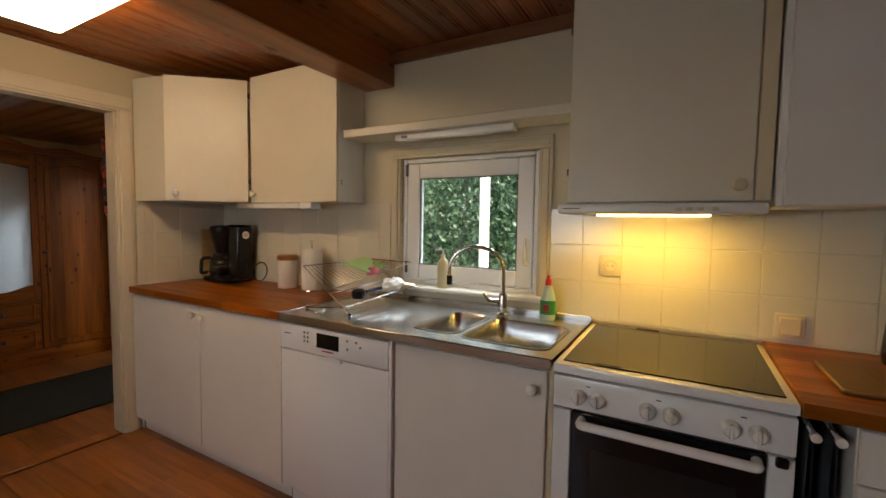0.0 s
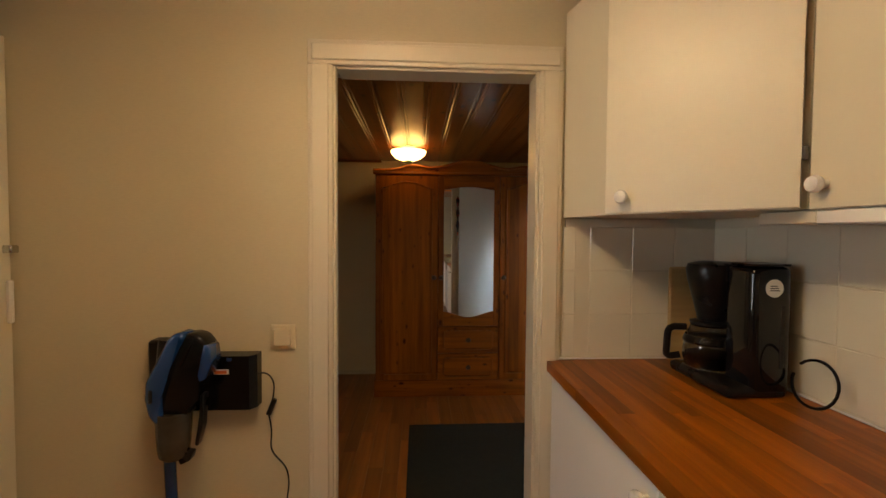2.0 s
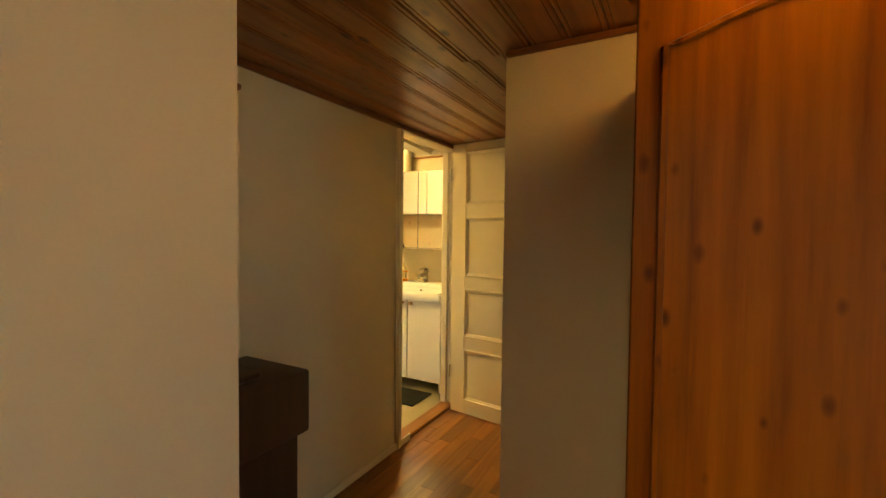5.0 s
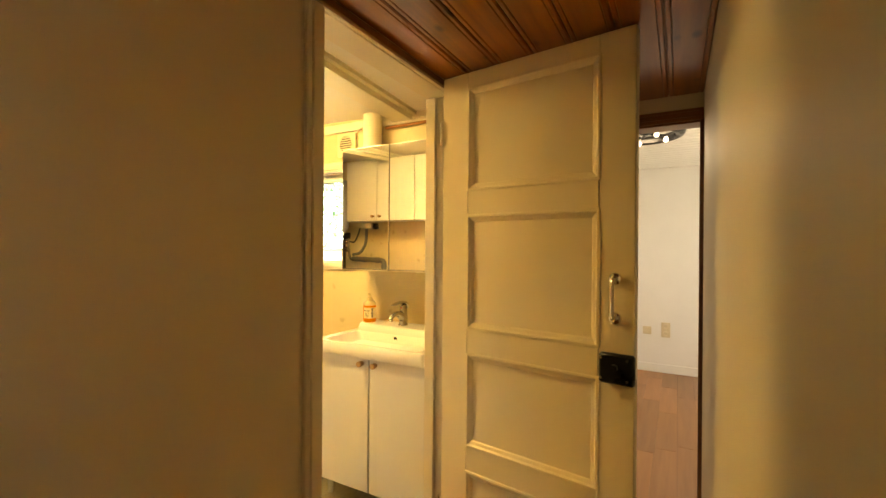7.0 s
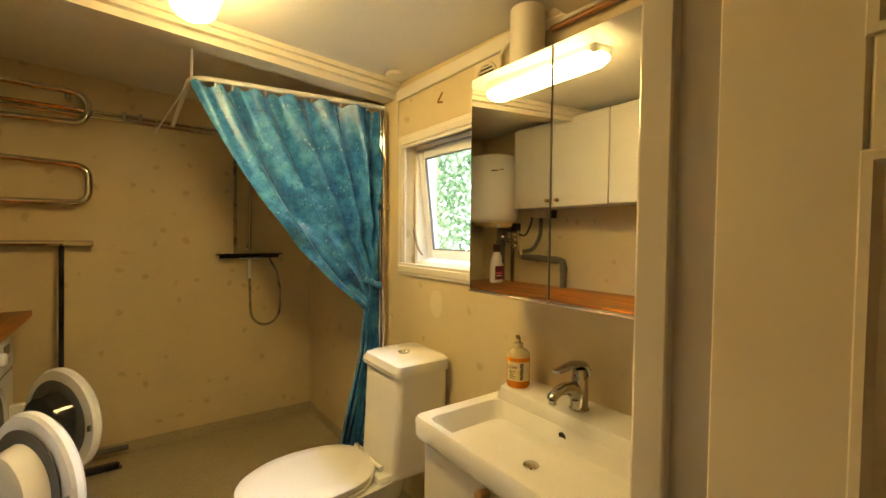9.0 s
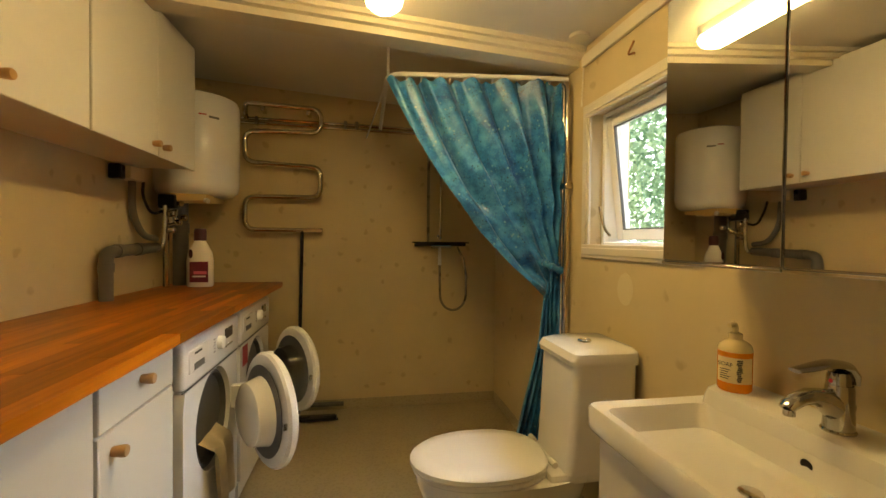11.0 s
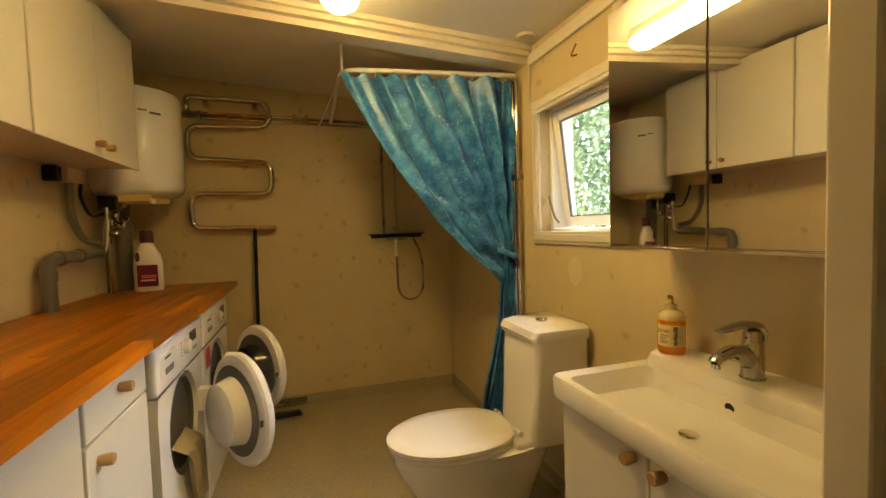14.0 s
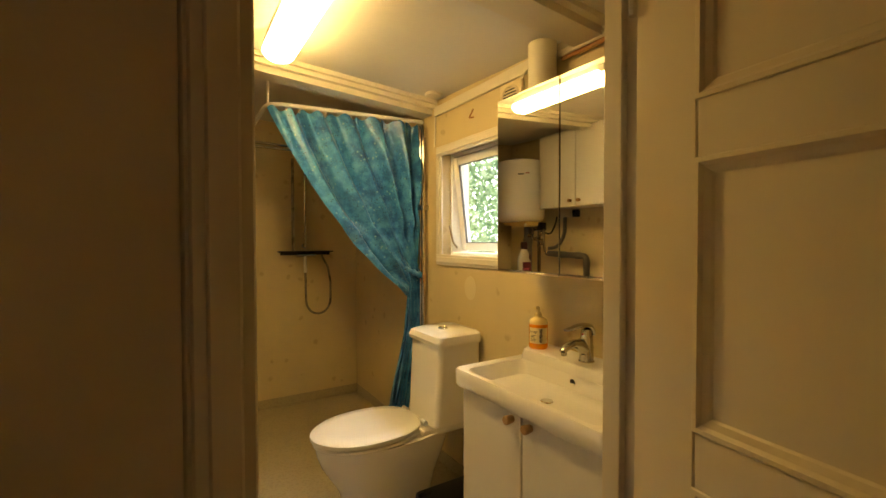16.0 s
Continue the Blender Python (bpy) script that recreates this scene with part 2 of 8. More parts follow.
PINE_CEIL_X = wood("pine_ceiling_along_x", (0.37, 0.106, 0.012), (0.150, 0.034, 0.004), "x", 0.30, 1.0, "island", coat=0.25)
PINE_BEAM = wood("pine_beam", (0.36, 0.125, 0.022), (0.19, 0.055, 0.009), "y", 0.35, 0.8, "object", coat=0.1)
PINE_TRIM_Y = wood("pine_trim_along_y", (0.22, 0.080, 0.024), (0.12, 0.040, 0.012), "y", 0.35)
PINE_TRIM_X = wood("pine_trim_along_x", (0.22, 0.080, 0.024), (0.12, 0.040, 0.012), "x", 0.35)
ROBE = wood("lacquered_pine", (0.37, 0.104, 0.006), (0.15, 0.033, 0.002), "z", 0.42, 1.25, "object", coat=0.0, spread=0.16, staves="y")
ROBE_Y = wood("lacquered_pine_across", (0.37, 0.104, 0.006), (0.15, 0.033, 0.002), "y", 0.42, 1.45, "object", coat=0.0, spread=0.16)
for m_ in (ROBE, ROBE_Y):
    m_.node_tree.nodes["Principled BSDF"].inputs["Specular IOR Level"].default_value = 0.22
KNOT_KNOB = wood("dark_wood_knob", (0.10, 0.045, 0.02), (0.05, 0.02, 0.01), "z", 0.3)
OAK_KNOB = wood("light_wood_knob", (0.50, 0.30, 0.12), (0.36, 0.19, 0.07), "x", 0.4)
BUTCHER = wood("oiled_butcher_block", (0.46, 0.142, 0.010), (0.17, 0.040, 0.003), "x", 0.34, 0, "object", coat=0.05, spread=0.40)
BUTCHER_Y = wood("oiled_butcher_block_along_y", (0.60, 0.195, 0.013), (0.22, 0.054, 0.003), "y", 0.36, 0, "object", coat=0.03, spread=0.45)
for m_ in (BUTCHER, BUTCHER_Y):
    m_.node_tree.nodes["Principled BSDF"].inputs["Specular IOR Level"].default_value = 0.25
LAMINATE = wood("beech_laminate_plank", (0.44, 0.165, 0.036), (0.22, 0.070, 0.013), "x", 0.30, 0, "object", coat=0.12, spread=0.30)
LAMINATE_PALE = wood("pale_laminate_plank", (0.36, 0.165, 0.060), (0.25, 0.105, 0.036), "x", 0.32, 0, "object", spread=0.22)
DARK_WOOD = wood("dark_stained_wood", (0.06, 0.028, 0.014), (0.03, 0.013, 0.007), "z", 0.4)
CORK = wood("turned_wood_lid", (0.46, 0.20, 0.06), (0.32, 0.12, 0.03), "x", 0.4)
LAMP_WHITE = glow("kitchen_lamp_diffuser", (1.0, 0.76, 0.45), 7.8)
HALL_GLOW = glow("frosted_lamp_glass", (1.0, 0.56, 0.16), 2.8)
TUBE_GLOW = glow("tube_diffuser", (1.0, 0.75, 0.31), 13.5)
HOOD_GLOW = glow("hood_lamp_cover", (1.0, 0.74, 0.25), 3.0)
BULB_GLOW = glow("bedroom_bulb", (1.0, 0.92, 0.8), 0.3)
SKY_GLOW = glow("hazy_sky_backdrop", (0.72, 0.90, 0.96), 2.3)
SOAP_CLEAR = glass("clear_orange_soap", (1.0, 0.33, 0.03), 0.03, 1.33)
SOAP_CLEAR.node_tree.nodes["Principled BSDF"].inputs["Transmission Weight"].default_value = 0.25
BOTTLE_CLEAR = paint("pale_bottle_plastic", (0.72, 0.58, 0.30), 0.12, var=0.05, relief=0.0, coat=0.5)
PAPER = paint("white_paper_roll", (0.78, 0.75, 0.69), 0.9, var=0.04, grain=80, relief=0.5)
CERAMIC = paint("glazed_white_ceramic", (0.76, 0.71, 0.62), 0.15, var=0.03, relief=0.0)
LIME = paint("lime_plastic", (0.38, 0.62, 0.22), 0.4, var=0.05)
PALE_TEAL = paint("pale_teal_bottle", (0.46, 0.62, 0.56), 0.2, var=0.05, relief=0.0, coat=0.4)
PINK = paint("pink_sponge", (0.75, 0.16, 0.25), 0.8, var=0.1)
RED = paint("red_plastic", (0.55, 0.02, 0.02), 0.35)
GREEN = paint("green_label", (0.03, 0.22, 0.06), 0.4)
ORANGE = paint("orange_lamp_plastic", (0.65, 0.14, 0.04), 0.35)
LABEL_CREAM = paint("cream_label", (0.78, 0.64, 0.34), 0.6)
INK = paint("black_ink", (0.02, 0.015, 0.012), 0.6, relief=0.0)
MAROON = paint("maroon_plastic", (0.06, 0.012, 0.018), 0.35)
LABEL_RED = paint("red_label", (0.38, 0.02, 0.03), 0.5)
YELLOWISH = paint("yellow_soap_plastic", (0.66, 0.58, 0.34), 0.35)
TOWEL = paint("dark_towel_cloth", (0.05, 0.05, 0.055), 0.95, var=0.3, scale=30, grain=260, relief=0.8)
PATTERN_CLOTH = speckled("dark_red_patterned_cloth", (0.03, 0.025, 0.03), (0.42, 0.045, 0.02), 26, 0.24, 0.85)
BOARD_WOOD = wood("pale_chopping_board", (0.48, 0.33, 0.14), (0.36, 0.23, 0.09), "y", 0.5)
# board wood darkened to hold the shade it lies in
BOARD_SHADED = wood("shaded_chopping_board", (0.22, 0.12, 0.035), (0.13, 0.065, 0.018), "y", 0.5)
GRASS = paint("grass", (0.07, 0.13, 0.03), 0.9, var=0.4, scale=2)
TRUNK = paint("tree_bark", (0.09, 0.06, 0.04), 0.9, var=0.3, scale=12, relief=0.8)
SIDING = paint("outside_boards", (0.30, 0.05, 0.03), 0.8)


def foliage(name, stops):
    m, n, l, p = nodes(name)
    rnd = n.new("ShaderNodeNewGeometry").outputs["Random Per Island"]
    r = ramp(n, list(zip((0.0, 0.55, 1.0), stops)))
    l.new(rnd, r.inputs[0])
    l.new(r.outputs[0], p.inputs["Base Color"])
    p.inputs["Roughness"].default_value = 0.45
    tr = n.new("ShaderNodeBsdfTranslucent")
    l.new(r.outputs[0], tr.inputs[0])
    mx = n.new("ShaderNodeMixShader")
    mx.inputs[0].default_value = 0.4
    l.new(p.outputs[0], mx.inputs[1])
    l.new(tr.outputs[0], mx.inputs[2])
    l.new(mx.outputs[0], n["Material Output"].inputs[0])
    return m


def curtain_cloth():
    m, n, l, p = nodes("teal_satin_curtain")
    v = coords(n, l)
    big = noise_node(n, l, v, 11, 7, 0.68)
    base = ramp(n, [(0.36, (0.006, 0.085, 0.28)), (0.50, (0.024, 0.20, 0.50)), (0.64, (0.09, 0.36, 0.64))])
    l.new(big, base.inputs[0])
    col = base.outputs[0]
    # printed drops: dark undersides and pale glints, in drifts
    for size, colour, lo, hi, seed in ((55, (0.012, 0.055, 0.11, 1), 0.16, 0.24, 9), (34, (0.22, 0.42, 0.54, 1), 0.13, 0.24, 13), (95, (0.10, 0.30, 0.46, 1), 0.16, 0.28, 17)):
        vo = n.new("ShaderNodeTexVoronoi")
        vo.inputs["Scale"].default_value = size
        off = n.new("ShaderNodeVectorMath")
        off.operation = "ADD"
        off.inputs[1].default_value = (seed, seed * 0.7, 0)
        l.new(v, off.inputs[0])
        l.new(off.outputs[0], vo.inputs["Vector"])
        drops = ramp(n, [(lo, (1, 1, 1)), (hi, (0, 0, 0))])
        l.new(vo.outputs["Distance"], drops.inputs[0])
        cut = ramp(n, [(0.44, (0, 0, 0)), (0.52, (1, 1, 1))])
        l.new(noise_node(n, l, off.outputs[0], 14, 3), cut.inputs[0])
        mask = n.new("ShaderNodeMath")
        mask.operation = "MULTIPLY"
        l.new(drops.outputs[0], mask.inputs[0])
        l.new(cut.outputs[0], mask.inputs[1])
        mx = n.new("ShaderNodeMix")
        mx.data_type = "RGBA"
        l.new(mask.outputs[0], mx.inputs["Factor"])
        l.new(col, mx.inputs[6])
        mx.inputs[7].default_value = colour
        col = mx.outputs[2]
    l.new(mx.outputs[2], p.inputs["Base Color"])
    p.inputs["Roughness"].default_value = 0.30
    p.inputs["Sheen Weight"].default_value = 0.15
    bump(n, l, p, noise_node(n, l, v, 34, 5), 0.6, 0.004)
    return m


# pale stops put sun glare and glints into the leaf colour
LEAF = foliage("leaf_sunlit_green", ((0.10, 0.19, 0.10), (0.26, 0.40, 0.22), (0.46, 0.58, 0.42)))
LEAF_DARK = foliage("leaf_dark_green", ((0.035, 0.085, 0.045), (0.12, 0.22, 0.11), (0.36, 0.47, 0.33)))
CURTAIN = curtain_cloth()

# ---- building helpers ----
FRAME = {}


def thing(name, label, category, m, group="", kind=""):
    ob = new(name)
    ob.empty_display_size = 0.05
    m = m if isinstance(m, Matrix) else pose(*m)
    ob.matrix_world = m
    FRAME[ob] = m.copy()
    return tagged(ob, label, category, group, kind)


def finish(bm, name, material, smooth):
    bmesh.ops.recalc_face_normals(bm, faces=bm.faces)
    me = bpy.data.meshes.new(name)
    bm.to_mesh(me)
    bm.free()
    for mat_ in material if isinstance(material, (list, tuple)) else [material]:
        me.materials.append(mat_)
    if smooth:
        me.shade_smooth()
        me.set_sharp_from_angle(angle=radians(38))
    return me


def part(name, bm, material, parent, label="", smooth=True, local=False):
    """One mesh under a thing or a part; bm is in world metres unless local."""
    if not local:
        bm.transform(FRAME[parent].inverted())
    ob = new(name, finish(bm, name, material, smooth))
    ob.parent = parent
    FRAME[ob] = FRAME[parent].copy()
    return tagged(ob, label)


def whole(name, bm, material, label, category, group="", kind="", smooth=True):
    """A thing that is one single mesh, in world metres."""
    ob = new(name, finish(bm, name, material, smooth))
    FRAME[ob] = Matrix.Identity(4)
    return tagged(ob, label, category, group, kind)


def box(bm, x0, x1, y0, y1, z0, z1, bev=0.0, seg=1, m=None):
    x0, x1, y0, y1, z0, z1 = min(x0, x1), max(x0, x1), min(y0, y1), max(y0, y1), min(z0, z1), max(z0, z1)
    t = Matrix.Translation(((x0 + x1) / 2, (y0 + y1) / 2, (z0 + z1) / 2)) @ Matrix.Diagonal((x1 - x0, y1 - y0, z1 - z0, 1))
    made = bmesh.ops.create_cube(bm, size=1.0, matrix=t)["verts"]
    vs = set(made)
    if bev:
        es = [e for e in bm.edges if e.verts[0] in vs and e.verts[1] in vs]
        out = bmesh.ops.bevel(bm, geom=es, offset=bev, segments=seg, affect="EDGES", profile=0.5)
        vs = set(v for f in out["faces"] for v in f.verts) | {v for v in vs if v.is_valid}
        stack, seen = list(vs), set(vs)
        while stack:
            v = stack.pop()
            for e in v.link_edges:
                o = e.other_vert(v)
                if o not in seen:
                    seen.add(o)
                    stack.append(o)
        vs = seen
    if m is not None:
        bmesh.ops.transform(bm, matrix=m, verts=list(vs))
    return bm


def bx(*a, **k):
    return box(bmesh.new(), *a, **k)


def tube(bm, pts, r, seg=10, closed=False, caps=True):
    """A round rod along points; r may be one radius or one for each point."""
    pts = [Vector(p) for p in pts]
    rs = r if isinstance(r, (list, tuple)) else [r] * len(pts)
    rings, up = [], None
    n = len(pts)
    for i, p in enumerate(pts):
        a = pts[(i - 1) % n] if closed or i else p
        b = pts[(i + 1) % n] if closed or i < n - 1 else p
        d = (b - a).normalized()
        if up is None:
            up = Vector((0, 0, 1)) if abs(d.z) < 0.9 else Vector((1, 0, 0))
        side = d.cross(up).normalized()
        up = side.cross(d).normalized()
        rings.append([bm.verts.new(p + (side * math.cos(k * 2 * math.pi / seg) + up * math.sin(k * 2 * math.pi / seg)) * rs[i]) for k in range(seg)])
    for i in range(n if closed else n - 1):
        a, b = rings[i], rings[(i + 1) % n]
        for k in range(seg):
            bm.faces.new((a[k], a[(k + 1) % seg], b[(k + 1) % seg], b[k]))
    if caps and not closed:
        bm.faces.new(rings[0])
        bm.faces.new(rings[-1][::-1])
    return bm


def tb(pts, r, seg=10, **k):
    return tube(bmesh.new(), pts, r, seg, **k)


def lathe(bm, prof, m, seg=24, sx=1.0, sy=1.0):
    """Turn a profile of (radius, height) round z, then place it by m."""
    rings = []
    for r, z in prof:
        if r < 1e-5:
            rings.append([bm.verts.new(m @ Vector((0, 0, z)))])
        else:
            rings.append([bm.verts.new(m @ Vector((r * sx * math.cos(k * 2 * math.pi / seg), r * sy * math.sin(k * 2 * math.pi / seg), z))) for k in range(seg)])
    for a, b in zip(rings, rings[1:]):
        for k in range(seg):
            f = (a[0],) if len(a) == 1 else (a[k], a[(k + 1) % seg])
            g = (b[0],) if len(b) == 1 else (b[(k + 1) % seg], b[k])
            if len(f) + len(g) > 2:
                bm.faces.new((*f, *g))
    for end in (rings[0], rings[-1]):
        if len(end) > 2:
            bm.faces.new(end)
    return bm


def lt(prof, m, seg=24, **k):
    return lathe(bmesh.new(), prof, m if isinstance(m, Matrix) else pose(*m), seg, **k)


def prism(bm, outline, lo, hi, axis="z"):
    """A flat outline pushed from lo to hi along an axis."""
    def at(u, v, w):
        return {"z": (u, v, w), "x": (w, u, v), "y": (u, w, v)}[axis]
    a = [bm.verts.new(at(u, v, lo)) for u, v in outline]
    b = [bm.verts.new(at(u, v, hi)) for u, v in outline]
    bm.faces.new(a)
    bm.faces.new(b[::-1])
    for i in range(len(a)):
        j = (i + 1) % len(a)
        bm.faces.new((a[i], a[j], b[j], b[i]))
    return bm


def loft(bm, rings, cap=True):
    vs = [[bm.verts.new(p) for p in ring] for ring in rings]
    for a, b in zip(vs, vs[1:]):
        for k in range(len(a)):
            j = (k + 1) % len(a)
            bm.faces.new((a[k], a[j], b[j], b[k]))
    if cap:
        bm.faces.new(vs[0])
        bm.faces.new(vs[-1][::-1])
    return bm


def arc(cx, cy, r, a0, a1, n=8):
    return [(cx + r * math.cos(radians(a0 + (a1 - a0) * i / n)), cy + r * math.sin(radians(a0 + (a1 - a0) * i / n))) for i in range(n + 1)]


def bend(pts, r=0.04, n=6):
    """Round the corners of a polyline."""
    pts = [Vector(p) for p in pts]
    out = [pts[0]]
    for a, b, c in zip(pts, pts[1:], pts[2:]):
        u, v = (a - b), (c - b)
        k = min(r, u.length * 0.49, v.length * 0.49)
        p, q = b + u.normalized() * k, b + v.normalized() * k
        for i in range(n + 1):
            t = i / n
            out.append(p * (1 - t) ** 2 + b * 2 * t * (1 - t) + q * t * t)
    out.append(pts[-1])
    return out


KNOB = [(0.0001, 0.0), (0.010, 0.0), (0.009, 0.010), (0.016, 0.016), (0.019, 0.024), (0.016, 0.032), (0.008, 0.036), (0.0, 0.0365)]


def knob_at(x, y, z, way, material, parent, label="", r=1.0, name="knob"):
    turn = {"-y": (90, 0, 0), "+y": (-90, 0, 0), "-x": (0, -90, 0), "+x": (0, 90, 0)}[way] if isinstance(way, str) else None
    m = pose(x, y, z, *turn) if turn else way
    return part(name, lt([(a * r, b * r) for a, b in KNOB], m, 16), material, parent, label)


def wall(name, x0, x1, y0, y1, z0, z1, holes, material, label):
    """A wall slab along x or y, pierced by openings (a0, a1, z0, z1)."""
    bm = bmesh.new()
    along_x = (x1 - x0) > (y1 - y0)
    a0, a1 = (x0, x1) if along_x else (y0, y1)
    us = sorted({a0, a1, *(h[0] for h in holes), *(h[1] for h in holes)})
    ws = sorted({z0, z1, *(h[2] for h in holes), *(h[3] for h in holes)})
    grid = [[not any(h[0] < (u + u2) / 2 < h[1] and h[2] < (w + w2) / 2 < h[3] for h in holes) for w, w2 in zip(ws, ws[1:])] for u, u2 in zip(us, us[1:])]
    cache = {}

    def vert(i, j, s):
        if (i, j, s) not in cache:
            b = ((y0, y1) if along_x else (x0, x1))[s]
            cache[i, j, s] = bm.verts.new((us[i], b, ws[j]) if along_x else (b, us[i], ws[j]))
        return cache[i, j, s]

    def solid(i, j):
        return 0 <= i < len(grid) and 0 <= j < len(grid[0]) and grid[i][j]
    for i in range(len(grid)):
        for j in range(len(grid[0])):
            if not grid[i][j]:
                continue
            for s in (0, 1):
                bm.faces.new([vert(i, j, s), vert(i + 1, j, s), vert(i + 1, j + 1, s), vert(i, j + 1, s)])
            for di, dj, p, q in ((-1, 0, (0, 0), (0, 1)), (1, 0, (1, 0), (1, 1)), (0, -1, (0, 0), (1, 0)), (0, 1, (0, 1), (1, 1))):
                if not solid(i + di, j + dj):
                    bm.faces.new([vert(i + p[0], j + p[1], 0), vert(i + q[0], j + q[1], 0), vert(i + q[0], j + q[1], 1), vert(i + p[0], j + p[1], 1)])
    return whole(name, bm, material, label, "wall", kind="structure", smooth=False)

# ---- structure ----
KZ, HZ = 2.13, 1.975
wall("wall_kitchen_window", -0.1, 4.3, 2.0, 2.2, 0.0, 2.4, [(1.51, 2.245, 0.93, 1.60)], WALLPAPER, "cream papered kitchen wall with a small window over the sink")
wall("wall_kitchen_door", -0.1, 0.0, -1.9, 2.0, 0.0, 2.4, [(0.600, 1.362, 0.0, 1.872)], WALLPAPER, "cream papered wall with a doorway to the hall")
wall("wall_kitchen_rear", -0.1, 4.3, -2.0, -1.9, 0.0, 2.4, [(0.9, 2.1, 0.8, 1.8)], WALLPAPER, "cream papered rear kitchen wall with a window")
wall("wall_kitchen_side", 4.2, 4.3, -1.9, 2.0, 0.0, 2.4, [], WALLPAPER, "cream papered kitchen side wall")
wall("wall_hall_left", -1.605, -0.1, -0.24, -0.14, 0.0, 2.4, [], HALL_WALL, "cream painted hall wall")
wall("wall_hall_recess", -1.605, -1.505, -0.80, -0.24, 0.0, 2.4, [], HALL_WALL, "cream painted end of the hall recess")
wall("wall_hall_entrance", -2.67, -0.1, 2.13, 2.23, 0.0, 2.4, [(-1.45, -0.75, 0.0, 1.9)], HALL_WALL, "cream painted hall wall with the entrance door")
wall("wall_hall_back", -2.60, -2.505, 0.12, 2.13, 0.0, 2.4, [], HALL_WALL, "cream painted hall wall behind the wardrobe")
wall("wall_corridor", -4.44, -2.60, 0.12, 0.22, 0.0, 2.4, [], HALL_WALL, "cream painted corridor wall")
wall("wall_bathroom_door", -4.54, -1.505, -0.90, -0.80, 0.0, 2.6, [(-3.935, -3.12, 0.0, 2.0)], HALL_WALL, "cream painted corridor wall with the bathroom doorway")
wall("wall_corridor_end", -4.54, -4.44, -0.80, 0.22, 0.0, 2.4, [(-0.60, 0.135, 0.0, 1.87)], HALL_WALL, "corridor end wall with an open bedroom doorway")
wall("wall_bathroom_window", -4.64, -4.44, -4.0, -0.90, 0.0, 2.6, [(-2.44, -1.80, 1.22, 1.82)], BATH_WALL, "yellowed patterned bathroom wall with a small window")
wall("wall_bathroom_back", -4.44, -2.15, -3.94, -3.84, 0.0, 2.6, [], BATH_WALL, "yellowed patterned shower wall")
wall("wall_bathroom_left", -2.25, -2.15, -3.84, -0.90, 0.0, 2.6, [], BATH_WALL, "yellowed patterned bathroom wall behind the worktop")
wall("wall_bathroom_lining", -4.44, -2.25, -0.908, -0.902, 0.0, 2.6, [(-3.935, -3.12, 0.0, 2.0)], BATH_WALL, "yellowed patterned lining beside the bathroom door")
wall("wall_bedroom_far", -7.6, -7.5, -0.95, 1.6, 0.0, 2.5, [], WHITE_WALL, "plain white bedroom wall")
wall("wall_bedroom_left", -7.5, -4.64, -0.95, -0.90, 0.0, 2.5, [], WHITE_WALL, "plain white bedroom side wall")
wall("wall_bedroom_right", -7.5, -4.54, 1.5, 1.6, 0.0, 2.5, [(-6.7, -5.3, 0.8, 1.9)], WHITE_WALL, "white bedroom wall with a window")
wall("wall_bedroom_near", -4.54, -4.44, 0.22, 1.6, 0.0, 2.5, [], WHITE_WALL, "plain white bedroom wall beside the doorway")

whole("ground", bx(-60, 60, -60, 60, -0.60, -0.30), GRASS, "grassy ground outside the house", "ground", kind="structure")
floor = whole("floor", bx(-7.6, 4.3, -2.0, 2.23, -0.06, -0.008), DARK_GAP, "warm brown laminate plank floor", "floor", kind="structure")
whole("bathroom_floor", bx(-4.44, -2.25, -3.84, -0.85, -0.008, 0.003), VINYL, "mottled olive vinyl bathroom floor", "floor", kind="structure")


def boards(name, x0, x1, y0, y1, z, along, width, material, label, groove=0.0045):
    """A boarded ceiling: beaded tongue-and-groove boards in one mesh."""
    bm = bmesh.new()
    lo, hi = (x0, x1) if along == "y" else (y0, y1)
    n = max(1, round((hi - lo) / width))
    w = (hi - lo) / n
    for i in range(n):
        a, b = lo + i * w + 0.0015, lo + (i + 1) * w - 0.0015
        g, bead = groove, 0.014
        prof = [(a, z + 0.012), (a, z + g), (a + g, z), (a + bead, z), (a + bead + g * 0.6, z + g * 0.8), (a + bead + g * 1.2, z), (b - bead - g * 1.2, z), (b - bead - g * 0.6, z + g * 0.8), (b - bead, z), (b - g, z), (b, z + g), (b, z + 0.012)]
        if along == "y":
            prism(bm, [(u, v) for u, v in prof], y0, y1, "y")
        else:
            prism(bm, [(u, v) for u, v in prof], x0, x1, "x")
    box(bm, x0, x1, y0, y1, z + 0.011, z + 0.05)
    return whole(name, bm, material, label, "ceiling", kind="structure", smooth=False)


boards("ceiling_kitchen", 0.0, 4.2, -1.9, 2.0, KZ, "y", 0.095, PINE_CEIL_Y, "dark lacquered pine board ceiling")
boards("ceiling_hall", -2.505, -0.1, -0.80, 2.13, HZ, "x", 0.128, PINE_CEIL_X, "dark lacquered pine board ceiling")
boards("ceiling_corridor", -4.44, -2.505, -0.80, 0.12, HZ, "x", 0.128, PINE_CEIL_X, "dark lacquered pine board ceiling")
boards("ceiling_bedroom", -7.5, -4.54, -0.90, 1.5, 2.19, "y", 0.095, WHITE_WALL, "white painted board ceiling", 0.012)
whole("roof", bx(-7.9, 4.6, -1.2, 2.4, 2.62, 2.75), SIDING, "flat roof over the house", "roof", kind="structure")
whole("roof_bathroom", bx(-4.75, -2.0, -4.1, -1.21, 2.62, 2.75), SIDING, "flat roof over the bathroom", "roof", kind="structure")


